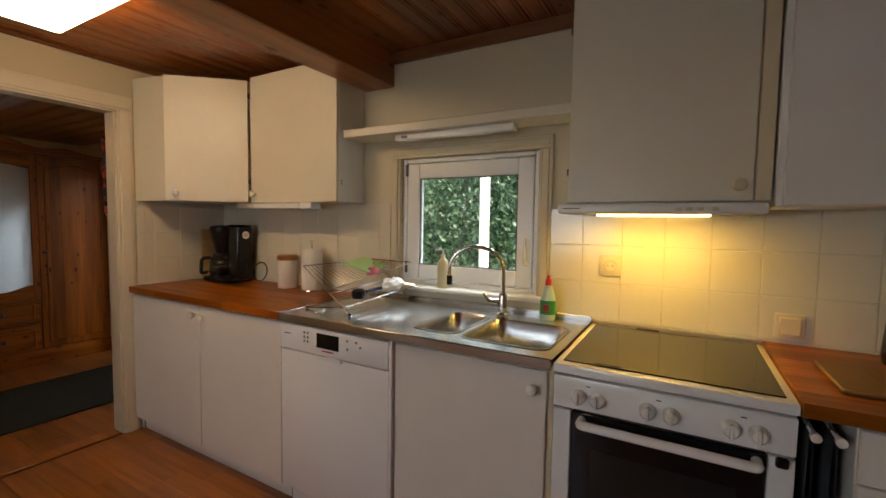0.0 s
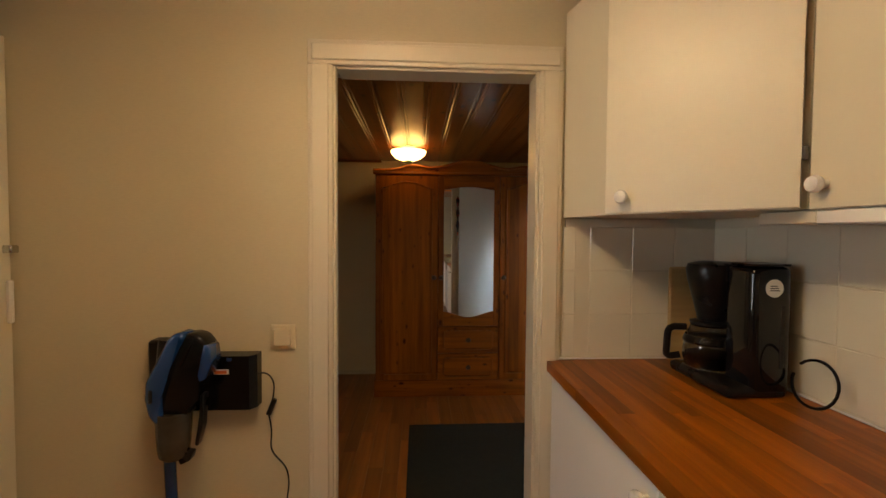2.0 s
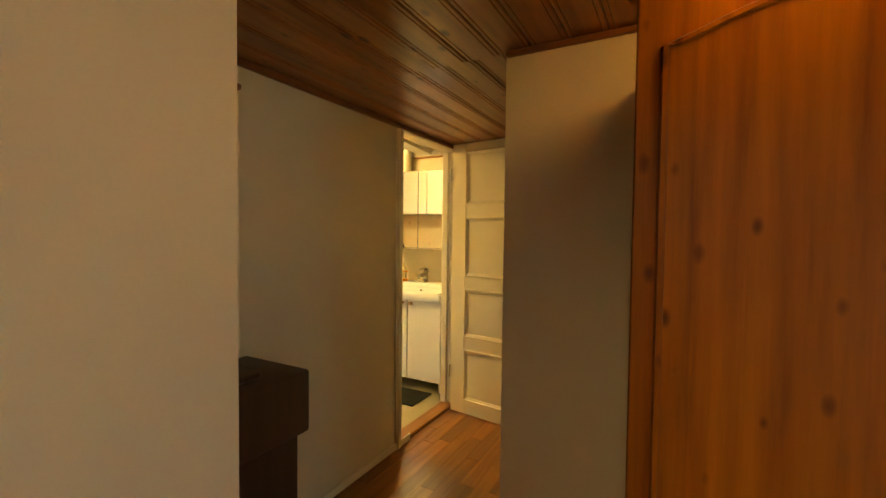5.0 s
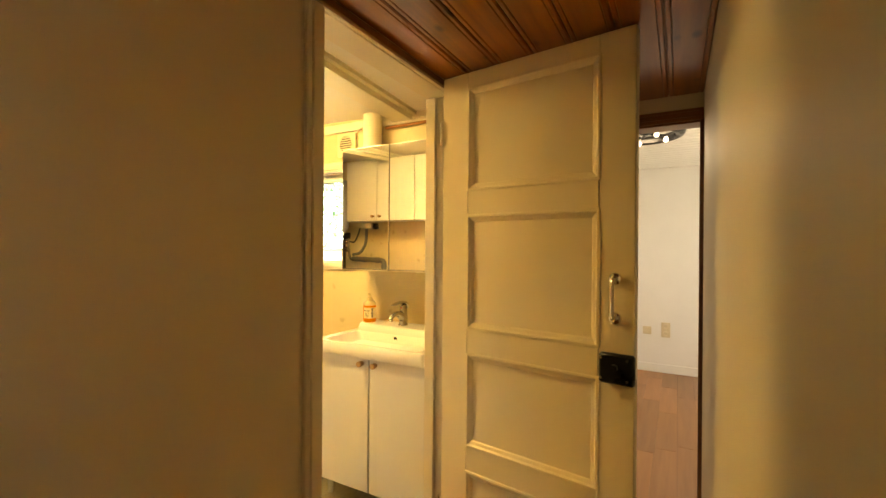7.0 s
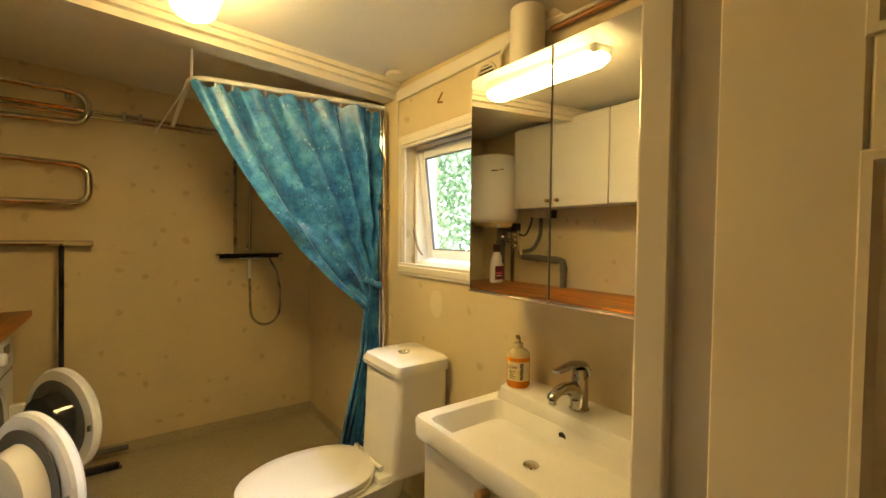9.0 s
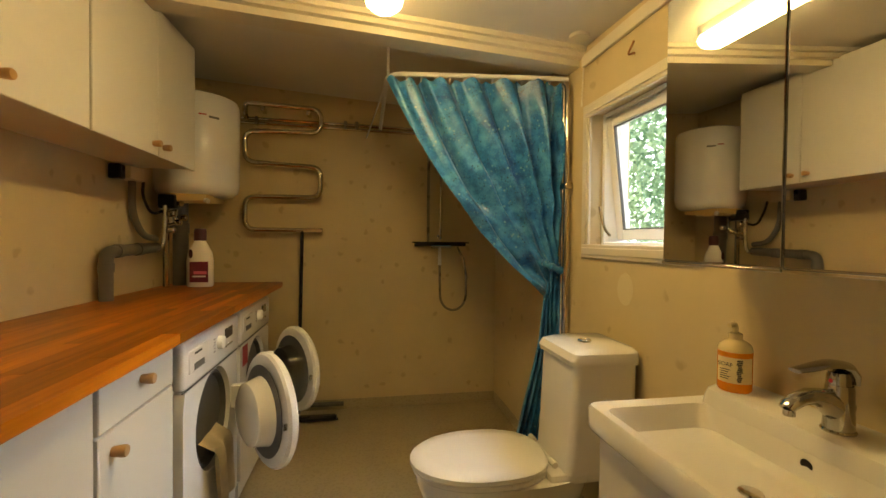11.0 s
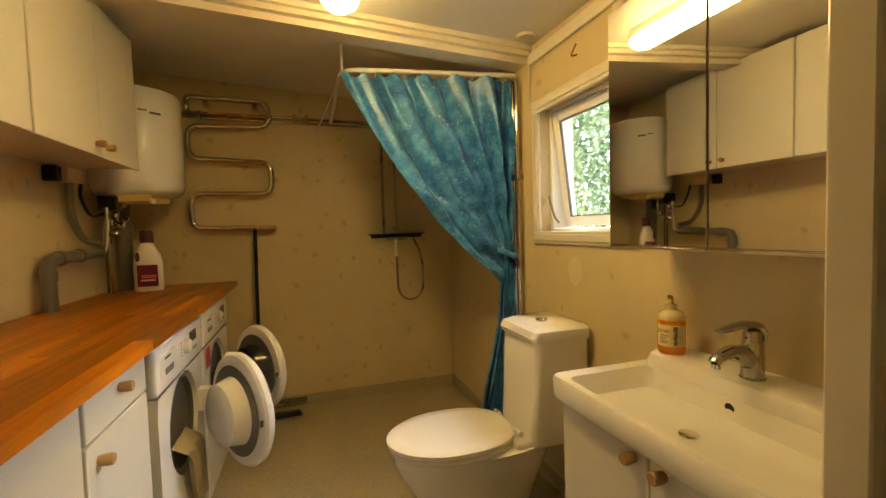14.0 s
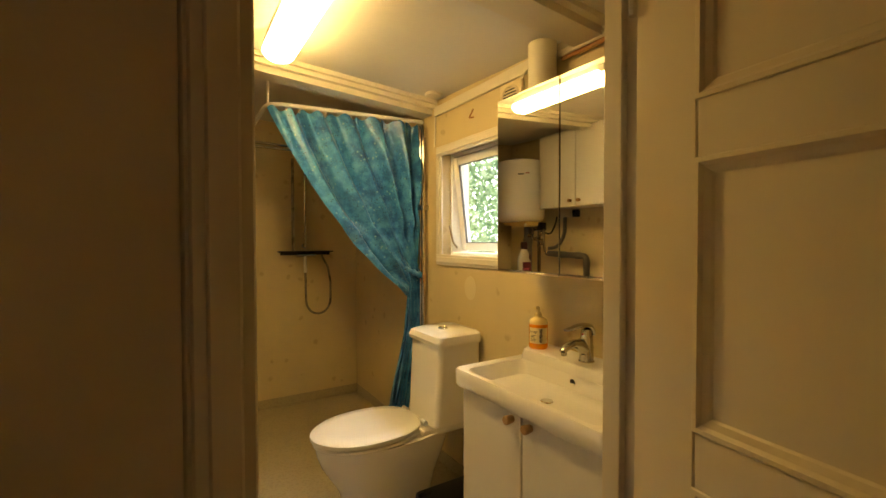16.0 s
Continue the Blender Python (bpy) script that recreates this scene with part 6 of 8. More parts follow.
# bedroom glimpse
d = thing("bedroom_lamp", "dark ring ceiling lamp with bare bulbs, lit", "ceiling lamp", (-5.40, -0.15, 2.19))
part("stem", tb([(-5.40, -0.15, 2.19), (-5.40, -0.15, 2.05)], 0.012, 8), BLACK, d)
part("ring", tb([(-5.40 + 0.19 * math.cos(a * math.pi / 12), -0.15 + 0.19 * math.sin(a * math.pi / 12), 2.06) for a in range(24)], 0.030, 8, closed=True), BLACK, d)
for a in range(4):
    x, y = -5.40 + 0.12 * math.cos(a * 1.57 + 0.5), -0.15 + 0.12 * math.sin(a * 1.57 + 0.5)
    part("arm", tb([(-5.40, -0.15, 2.06), (x, y, 2.05)], 0.008, 6), BLACK, d)
    part("bulb", lt([(0.0001, -0.04), (0.014, -0.032), (0.017, -0.02), (0.010, -0.006), (0.008, 0.0), (0, 0)], (x, y, 2.045), 14), BULB_GLOW, d, "lit bulb")
wall_plate("wall_socket", "white double socket on the bedroom wall", "socket", pose(-7.499, -0.08, 0.42, 0, 0, -90), rocker=False, socket=2)
wall_plate("light_switch", "white blank plate on the bedroom wall", "light switch", pose(-7.499, -0.26, 0.44, 0, 0, -90))
DOWEL = [(0.0001, 0.0), (0.0115, 0.0), (0.0125, 0.004), (0.0145, 0.022), (0.0145, 0.029), (0.0125, 0.032), (0, 0.0325)]

# ---- bathroom ----
d = thing("laundry_worktop", "oiled wooden worktop over the washing machines", "worktop", (-2.58, -2.3, 0.925))
strips(d, -2.905, -2.255, -3.64, -0.93, 0.925, 0.956, "y", 0.05, 0.7, BUTCHER_Y, 9)


def side_cabinet(y0, y1, label, fronts):
    """A floor cabinet facing -x; fronts are (y0, y1, z0, z1, knob_y, knob_z, name)."""
    d = thing("laundry_cabinet", label, "cabinet", (-2.57, (y0 + y1) / 2, 0), group="laundry cabinets")
    part("body", bx(-2.842, -2.26, y0 + 0.002, y1 - 0.002, 0.09, 0.922, bev=0.003), BATH_WHITE, d)
    part("plinth", bx(-2.80, -2.78, y0 + 0.01, y1 - 0.01, 0.003, 0.089), BATH_WHITE, d)
    for a, b, z0, z1, ky, kz, nm in fronts:
        f = part(nm, bx(-2.862, -2.844, a + 0.002, b - 0.002, z0, z1, bev=0.003), BATH_WHITE, d)
        part("knob", lt(DOWEL, (-2.862, ky, kz, 0, -90, 0), 16), OAK_KNOB, f, "turned wooden dowel knob")
    return d


side_cabinet(-2.105, -1.715, "white laundry cabinet with one drawer and a door", [(-2.10, -1.72, 0.792, 0.915, -1.91, 0.865, "drawer"), (-2.10, -1.72, 0.10, 0.786, -1.775, 0.735, "door")])
side_cabinet(-1.712, -0.935, "white laundry cabinet with a wide door", [(-1.707, -0.94, 0.10, 0.915, -1.37, 0.845, "door")])


def washer(name, label, yc, door_turn, hinge_y, r=0.155, drum_r=0.14, badge=False, zc=0.52, load=False):
    d = thing(name, label, "washing machine", (-2.58, yc, 0), group="washing machines")
    X = -2.875
    y0, y1 = yc - 0.296, yc + 0.296
    bm = bx(-2.84, -2.27, y0, y1, 0.015, 0.905, bev=0.006, seg=2)
    part("cabinet", bm, WHITE_ENAMEL, d)
    # front with a round opening
    bm = bmesh.new()
    n = 32
    ring = [bm.verts.new((X, yc + (r + 0.005) * math.cos(2 * math.pi * k / n), zc + (r + 0.005) * math.sin(2 * math.pi * k / n))) for k in range(n)]
    back = [bm.verts.new((X + 0.06, yc + r * 0.93 * math.cos(2 * math.pi * k / n), zc + r * 0.93 * math.sin(2 * math.pi * k / n))) for k in range(n)]
    sq = []
    for k in range(n):
        a = 2 * math.pi * k / n
        c, s = math.cos(a), math.sin(a)
        lim = [abs(0.292 / c) if abs(c) > 1e-6 else 9, abs((0.735 - zc) / s) if s > 1e-6 else 9, abs((zc - 0.10) / s) if s < -1e-6 else 9]
        f = min(lim)
        sq.append(bm.verts.new((X, yc + f * c, zc + f * s)))
    side = [bm.verts.new((X + 0.036, v.co.y, v.co.z)) for v in sq]
    for k in range(n):
        j = (k + 1) % n
        bm.faces.new((ring[k], ring[j], sq[j], sq[k]))
        bm.faces.new((ring[k], ring[j], back[j], back[k]))
        bm.faces.new((sq[k], sq[j], side[j], side[k]))
    part("front_panel", bm, WHITE_ENAMEL, d)
    part("kick_panel", bx(X + 0.006, X + 0.036, y0 + 0.004, y1 - 0.004, 0.02, 0.098, bev=0.004), WHITE_ENAMEL, d)
    cp = part("control_panel", bx(X - 0.006, X + 0.036, y0 + 0.001, y1 - 0.001, 0.742, 0.902, bev=0.016, seg=3), WHITE_ENAMEL, d)
    part("detergent_drawer", bx(X - 0.010, X + 0.01, y1 - 0.20, y1 - 0.03, 0.790, 0.872, bev=0.006), WHITE_ENAMEL, cp)
    part("drawer_grip", bx(X - 0.0115, X - 0.009, y1 - 0.16, y1 - 0.07, 0.797, 0.820, bev=0.001), RUBBER, cp)
    part("maker_mark", bx(X - 0.0115, X - 0.0095, y1 - 0.135, y1 - 0.075, 0.850, 0.857), INK, cp)
    part("dial", lt([(0.0001, 0), (0.028, 0), (0.026, 0.018), (0.018, 0.024), (0, 0.024)], pose(X - 0.006, yc - 0.03, 0.832, 0, -90, 0), 24), WHITE_ENAMEL, cp)
    part("display", bx(X - 0.0075, X - 0.004, yc - 0.20, yc - 0.10, 0.825, 0.868, bev=0.001), BLACK_GLOSS, cp, "dark display")
    for k in range(4):
        part("button", bx(X - 0.008, X - 0.004, yc - 0.20 + k * 0.026, yc - 0.185 + k * 0.026, 0.790, 0.800, bev=0.002), STEEL, cp)
    for k in range(5):
        part("programme_mark", bx(X - 0.0068, X - 0.0055, yc + 0.012, yc + 0.030 - 0.004 * (k % 2), 0.806 + k * 0.012, 0.8085 + k * 0.012), INK, cp)
    part("panel_seam", bx(X - 0.0006, X + 0.004, y0 + 0.002, y1 - 0.002, 0.7385, 0.7415), RUBBER, d)
    part("door_seal", lathe(bmesh.new(), [(r * 0.95, 0.0), (r * 0.98, 0.012), (r * 0.90, 0.02), (r * 0.86, 0.0), (r * 0.84, -0.03), (r * 0.80, -0.05)], pose(X + 0.03, yc, zc, 0, -90, 0), 32), RUBBER, d, "grey rubber door seal")
    part("drum", lathe(bmesh.new(), [(r * 0.83, -0.02), (r * 0.9, -0.05), (r * 0.9, -0.30), (0.0, -0.30)], pose(X + 0.03, yc, zc, 0, -90, 0), 32), STEEL, d, "steel drum")
    if load:
        bm = bmesh.new()
        rng = random.Random(5)
        for k in range(7):
            p = Vector((X + 0.06 + rng.uniform(0, 0.12), yc + rng.uniform(-0.08, 0.08), zc - 0.075 + rng.uniform(-0.02, 0.03)))
            tube(bm, [p, p + Vector((rng.uniform(-0.03, 0.03), 0.05, 0.02)), p + Vector((0.02, 0.09, -0.01))], [0.018, 0.03, 0.015], 7)
        part("laundry", bm, GARMENT, d, "light laundry in the drum")
        bm = bmesh.new()
        cols = []
        for i in range(19):
            u = i / 18
            col_ = []
            for k in range(17):
                v = k / 16
                drop = zc - 0.06 - 0.34 * v ** 1.1 * (1 - 0.35 * abs(u - 0.45))
                out = 0.06 * (1 - min(1, v * 5)) - 0.018 * min(1, v * 5) - 0.014 * math.sin(u * 13 + v * 2) * min(1, v * 3) - 0.012
                col_.append(bm.verts.new((X + out, yc - 0.115 + (0.20 - 0.05 * v) * u + 0.02 * math.sin(v * 3), drop)))
            cols.append(col_)
        for a, b in zip(cols, cols[1:]):
            for k in range(16):
                bm.faces.new((a[k], a[k + 1], b[k + 1], b[k]))
        part("garment", bm, GARMENT, d, "beige garment hanging out of the drum")
    # open door
    H = Matrix.Translation((X - 0.052, hinge_y, zc)) @ pose(0, 0, 0, 0, 0, door_turn)
    R = r + 0.045
    dm = H @ Matrix.Translation((-0.012, R, 0)) @ pose(0, 0, 0, 0, -90, 0)
    dr = part("door", lathe(bmesh.new(), [(r * 0.80, -0.020), (r * 0.84, -0.020), (R * 0.96, -0.016), (R, -0.006), (R, 0.012), (R * 0.95, 0.024), (R * 0.80, 0.028), (r * 0.78, 0.020), (r * 0.78, -0.012)], dm, 40), WHITE_ENAMEL, d, "round white door ring")
    part("door_glass", lathe(bmesh.new(), [(r * 0.79, 0.010), (r * 0.79, -0.012), (r * 0.74, -0.030), (r * 0.66, -0.085), (r * 0.50, -0.100), (0.0, -0.104), (0.0, -0.098), (r * 0.46, -0.092), (r * 0.60, -0.078), (r * 0.70, -0.022), (r * 0.72, 0.010)], dm, 36), (GLASS if badge else PORCELAIN), dr, "domed door glass")
    part("inner_ring", lathe(bmesh.new(), [(r * 0.80, -0.021), (r * 0.97, -0.0215), (r * 0.99, -0.026), (r * 0.80, -0.027)], dm, 36), RUBBER, dr)
    part("latch", bx(-0.012, 0.012, -0.004, 0.004, -0.008, 0.008, m=dm @ pose(0, R * 0.90, -0.022)), STEEL, dr)
    part("hinge", bx(X - 0.050, X + 0.004, hinge_y - 0.02, hinge_y + 0.02, zc - 0.05, zc + 0.05, bev=0.004), WHITE_ENAMEL, d)
    if badge:
        part("sticker", bx(X - 0.002, X - 0.0005, y1 - 0.13, y1 - 0.045, 0.63, 0.725), LABEL_RED, d, "red sticker")
    for fy in (y0 + 0.05, y1 - 0.05):
        part("foot", lt([(0.0001, 0), (0.02, 0), (0.02, 0.014), (0, 0.014)], (-2.80, fy, 0.003), 10), BLACK, d)
    return d


washer("washing_machine", "white front-loading washing machine with its door open", -2.43, 34.0, -2.655, r=0.185, zc=0.55, load=True)
washer("tumble_dryer", "white tumble dryer with a red sticker and its door open", -3.06, 36.0, -3.285, badge=True, r=0.185, zc=0.53)

d = thing("wall_cabinet_row", "row of white wall cabinets with wooden knobs over the laundry worktop", "cabinet", (-2.40, -2.0, 1.6))
part("carcass", bx(-2.545, -2.255, -3.105, -0.935, 1.60, 2.225, bev=0.003), BATH_WHITE, d)
for a, b, ky in ((-3.105, -2.70, -2.745), (-2.70, -2.243, -2.655), (-2.235, -1.815, -1.88), (-1.80, -1.38, -1.44), (-1.375, -0.94, -1.02)):
    f = part("door", bx(-2.563, -2.546, a + 0.002, b - 0.002, 1.592, 2.230, bev=0.003), BATH_WHITE, d)
    part("knob", lt(DOWEL, (-2.563, ky, 1.640, 0, -90, 0), 16), OAK_KNOB, f, "turned wooden dowel knob")

d = thing("water_heater", "white cylindrical wall-mounted water heater", "water heater", (-2.52, -3.47, 1.50))
HX, HY = -2.430, -3.50
part("tank", lt([(0.0001, 0), (0.15, 0.002), (0.195, 0.010), (0.225, 0.035), (0.236, 0.075), (0.236, 0.560), (0.225, 0.590), (0.18, 0.607), (0, 0.615)], (HX, HY, 1.485), 48), WHITE_ENAMEL, d)
part("red_mark", bx(-0.02, 0.02, -0.001, 0.001, -0.004, 0.004, m=Matrix.Translation((HX - 0.105, HY + 0.2125, 1.945)) @ pose(0, 0, 0, 0, 0, 26)), LABEL_RED, d, "red mark")
part("name_bar", bx(-0.028, 0.028, -0.001, 0.001, -0.006, 0.006, m=Matrix.Translation((HX - 0.155, HY + 0.1795, 1.935)) @ pose(0, 0, 0, 0, 0, 40.5)), RUBBER, d, "dark inscription")
part("service_cover", prism(bmesh.new(), [(-3.60, 1.492), (-3.60, 1.462), (-3.32, 1.440), (-3.285, 1.455), (-3.285, 1.492)], HX - 0.125, HX + 0.085, "x"), COVER_YELLOW, d, "yellowed plastic cover")
part("drain_tap", tb([(HX - 0.10, -3.31, 1.468), (HX - 0.135, -3.285, 1.452)], [0.017, 0.013], 12), PLASTIC_WHITE, d, "white drain knob")
part("tap_collar", tb([(HX - 0.088, -3.32, 1.474), (HX - 0.104, -3.308, 1.466)], 0.020, 12), BLACK, d)
part("valve_block", bx(-2.40, -2.31, -3.36, -3.26, 1.405, 1.485, bev=0.012, seg=2), BLACK, d, "dark valve block")
part("valve_wheel", tb([(-2.40, -3.30, 1.435), (-2.425, -3.29, 1.435)], 0.016, 12), PIPE_CHROME, d)
d = thing("heater_pipes", "grey drain pipe and chrome valves under the water heater", "pipes", (-2.35, -3.3, 0.96))
dp = part("drain_pipe", tb(bend([(-2.31, -2.79, 0.957), (-2.31, -2.79, 1.175), (-2.32, -3.12, 1.185), (-2.325, -3.22, 1.188)], 0.05), 0.028, 14), GREY_PIPE, d, "grey plastic drain")
for a, b in (((-2.31, -2.79, 1.085), (-2.31, -2.79, 1.125)), ((-2.312, -2.86, 1.177), (-2.313, -2.90, 1.178)), ((-2.318, -3.03, 1.182), (-2.319, -3.07, 1.183))):
    part("drain_collar", tb([a, b], 0.032, 14), GREY_PIPE, dp)
part("trap_pipe", tb(bend([(-2.33, -3.16, 1.175), (-2.345, -3.245, 1.180), (-2.355, -3.255, 1.30), (-2.355, -3.255, 1.42)], 0.045), 0.013, 10), PIPE_CHROME, d)
part("cross_pipe", tb(bend([(-2.355, -3.255, 1.315), (-2.35, -3.34, 1.315), (-2.35, -3.40, 1.33), (-2.35, -3.41, 1.50)], 0.03), 0.011, 10), PIPE_CHROME, d)
part("riser", tb([(-2.33, -3.335, 0.957), (-2.33, -3.335, 1.42)], 0.012, 8), PIPE_CHROME, d)
part("riser", tb([(-2.30, -3.38, 0.957), (-2.30, -3.38, 1.46)], 0.011, 8), GREY_PIPE, d)
soil = part("riser", tb([(-2.345, -3.48, 0.957), (-2.345, -3.48, 1.49)], 0.042, 14), GREY_PIPE, d, "thick grey riser")
part("riser_collar", tb([(-2.345, -3.48, 1.27), (-2.345, -3.48, 1.33)], 0.048, 14), GREY_PIPE, soil)
for y, z in ((-3.255, 1.375), (-3.255, 1.285), (-3.335, 1.33), (-3.41, 1.36)):
    part("valve", lt([(0.0001, 0), (0.017, 0), (0.019, 0.006), (0.019, 0.026), (0.014, 0.032), (0, 0.033)], (-2.375, y, z, 0, -90, 0), 12), PIPE_CHROME, d)
bm = bmesh.new()
tube(bm, bend([(-2.29, -3.05, 1.545), (-2.285, -3.06, 1.36), (-2.30, -3.13, 1.25), (-2.325, -3.22, 1.235)], 0.09), 0.017, 12)
part("hose", bm, GREY_PIPE, d, "grey flexible hose")
part("hose", tb(bend([(-2.36, -3.30, 1.41), (-2.30, -3.22, 1.36), (-2.275, -3.18, 1.47), (-2.30, -3.14, 1.53)], 0.05), 0.008, 8), BLACK, d, "thin black cable")
part("wall_box", bx(-2.31, -2.255, -2.955, -2.905, 1.520, 1.590, bev=0.006), BLACK, d, "dark junction box")
part("wall_bracket", bx(-2.33, -2.258, -3.09, -2.957, 1.525, 1.590, bev=0.004), PLASTIC_CREAM, d, "pale mounting block")
d = thing("detergent_bottle", "white detergent bottle with a maroon cap and label", "bottle", (-2.49, -3.38, 0.957))
bm = bmesh.new()
rings = []
for z, w, t in ((0.0, 0.068, 0.040), (0.012, 0.074, 0.045), (0.15, 0.074, 0.045), (0.20, 0.066, 0.042), (0.255, 0.036, 0.032), (0.27, 0.028, 0.028)):
    rings.append([(-2.49 + w * math.cos(a * math.pi / 10), -3.38 + t * math.sin(a * math.pi / 10), 0.957 + z) for a in range(20)])
part("bottle", loft(bm, rings), PLASTIC_WHITE, d)
part("cap", lt([(0.0001, 0.27), (0.034, 0.27), (0.034, 0.325), (0.029, 0.34), (0, 0.342)], (-2.49, -3.38, 0.957), 18), MAROON, d, "maroon cap")
part("grip", lathe(bmesh.new(), [(0.0001, 0), (0.014, 0), (0.014, 0.004), (0, 0.004)], Matrix.Translation((-2.452, -3.341, 1.150)) @ pose(0, 0, 0, -90, 0, 20), 16, sx=0.75, sy=1.9), MAROON, d, "maroon grip")
part("label", bx(-2.548, -2.448, -3.337, -3.333, 0.985, 1.105, bev=0.001), LABEL_MAROON, d, "maroon label")
part("label_stripe", bx(-2.535, -2.465, -3.3335, -3.332, 1.015, 1.024), PLASTIC_WHITE, d)
part("label_panel", bx(-2.54, -2.47, -3.3335, -3.332, 1.032, 1.05), PINK, d)
d = thing("radiator", "white electric panel radiator with a thermostat under the wall cabinets", "radiator", (-2.28, -1.7, 1.2))
part("panel", bx(-2.312, -2.272, -2.045, -1.26, 1.215, 1.535, bev=0.006), WINDOW_WHITE, d)
for k in range(14):
    part("fin", bx(-2.318, -2.311, -2.03 + k * 0.054, -1.99 + k * 0.054, 1.245, 1.495, bev=0.003), WINDOW_WHITE, d)
part("bottom_rail", bx(-2.320, -2.270, -2.045, -1.26, 1.203, 1.2145, bev=0.003), WINDOW_WHITE, d)
part("thermostat", bx(-2.305, -2.262, -2.100, -2.047, 1.222, 1.415, bev=0.005), PLASTIC_WHITE, d, "white thermostat box")
for y in (-1.95, -1.45):
    part("bracket", bx(-2.2715, -2.251, y - 0.02, y + 0.02, 1.26, 1.50), STEEL, d)

# towel warmer: one bent chrome pipe on the shower wall
d = thing("towel_warmer", "serpentine chrome towel warmer on the shower wall", "towel warmer", (-2.88, -3.78, 1.3))
L, R_, YY = -2.635, -3.135, -3.765
path = [(L, YY - 0.04, 2.075), (L, YY, 2.09), (L, YY, 2.165), (R_, YY, 2.150), (R_, YY, 1.985), (L, YY, 1.975), (L, YY, 1.765), (R_, YY, 1.745), (R_, YY, 1.535), (L, YY, 1.53), (L, YY, 1.305), (-3.02, YY, 1.302)]
part("pipe", tb(bend(path, 0.075, 8), 0.0175, 14), PIPE_CHROME, d)
part("end_fitting", bx(-3.15, -3.01, YY - 0.015, YY + 0.015, 1.288, 1.318, bev=0.004), PIPE_CHROME, d, "chrome end fitting")
for x, z in ((-2.75, 2.13), (-3.05, 2.12), (-2.90, 1.305)):
    part("bracket", bx(x - 0.014, x + 0.014, -3.835, YY + 0.012, z - 0.016, z + 0.016, bev=0.004), PIPE_CHROME, d)
d = thing("shower_pipes", "chrome pipes along the shower walls", "pipes", (-3.5, -3.81, 2.05))
for dz in (0.0, 0.030):
    part("wall_pipe", tb(bend([(-2.60, -3.815, 2.045 + dz), (-4.415, -3.815, 2.02 + dz), (-4.415, -2.75, 2.00 + dz)], 0.04), 0.011, 8), PIPE_CHROME, d)
for x in (-2.70, -3.30, -3.38):
    part("pipe_clip", bx(x - 0.012, x + 0.012, -3.838, -3.80, 2.03, 2.09, bev=0.003), PIPE_CHROME, d)
for y in (-2.60, -2.635):
    part("riser", tb(bend([(-4.415, y - 0.10, 2.02), (-4.410, y, 2.025), (-4.410, y, 0.55)], 0.05), 0.012, 10), PIPE_CHROME, d)
part("riser_clip", bx(-4.436, -4.395, -2.66, -2.58, 1.50, 1.53, bev=0.004), PIPE_CHROME, d)

d = thing("shower_set", "dark shower mixer with a riser rail and hose", "shower", (-4.0, -3.76, 1.2))
part("mixer_bar", tb([(-3.80, -3.765, 1.215), (-4.18, -3.765, 1.215)], 0.016, 14), BLACK, d, "dark mixer bar")
part("mixer_top", bx(-4.20, -3.78, -3.79, -3.72, 1.222, 1.232, bev=0.003), BLACK, d)
part("mixer_body", tb([(-3.92, -3.765, 1.20), (-4.07, -3.765, 1.20)], 0.022, 14), CHROME, d)
for x in (-3.93, -4.06):
    part("wall_union", tb([(x, -3.765, 1.20), (x, -3.838, 1.20)], 0.014, 10), CHROME, d)
part("riser_rail", tb([(-3.905, -3.805, 1.23), (-3.905, -3.805, 1.96)], 0.011, 10), HOSE_GREY, d)
part("slide_rail", tb([(-3.995, -3.79, 1.26), (-3.995, -3.79, 1.96)], 0.010, 10), PIPE_CHROME, d)
part("slide_foot", lt([(0.0001, 0), (0.02, 0), (0.02, 0.02), (0, 0.022)], (-3.995, -3.838, 1.27, -90, 0, 0), 14), CHROME, d)
part("hand_shower", tb([(-3.985, -3.755, 1.19), (-3.985, -3.75, 1.06)], [0.011, 0.014], 10), WHITE_ENAMEL, d, "white hand shower grip")
part("hose", tb([(-3.985, -3.75, 1.06), (-3.988, -3.755, 0.95)] + [(-4.09 + 0.098 * math.cos(radians(a)), -3.76, 0.84 - 0.115 * math.sin(radians(a))) for a in range(0, 181, 15)] + [(-4.19, -3.765, 0.98), (-4.17, -3.77, 1.10), (-4.12, -3.775, 1.195)], 0.009, 8), HOSE_GREY, d, "grey flexible hose")

d = thing("floor_squeegee", "black floor squeegee leaning on the towel warmer", "squeegee", (-3.0, -3.68, 0.0))
part("pole", tb([(-3.015, -3.735, 1.29), (-3.005, -3.655, 0.06)], 0.0125, 10), BLACK, d)
part("head", bx(-3.26, -2.86, -3.66, -3.61, 0.012, 0.045, bev=0.01), BLACK, d)
part("blade", bx(-3.27, -2.85, -3.645, -3.635, 0.003, 0.02), RUBBER, d)
d = thing("floor_wiper", "grey wiper bar lying by the shower wall", "wiper", (-3.1, -3.77, 0.0))
part("bar", tb([(-2.9, -3.795, 0.06), (-3.30, -3.785, 0.06)], 0.016, 10), RUBBER, d)
part("foot", bx(-3.0, -2.96, -3.81, -3.77, 0.004, 0.06, bev=0.004), RUBBER, d)

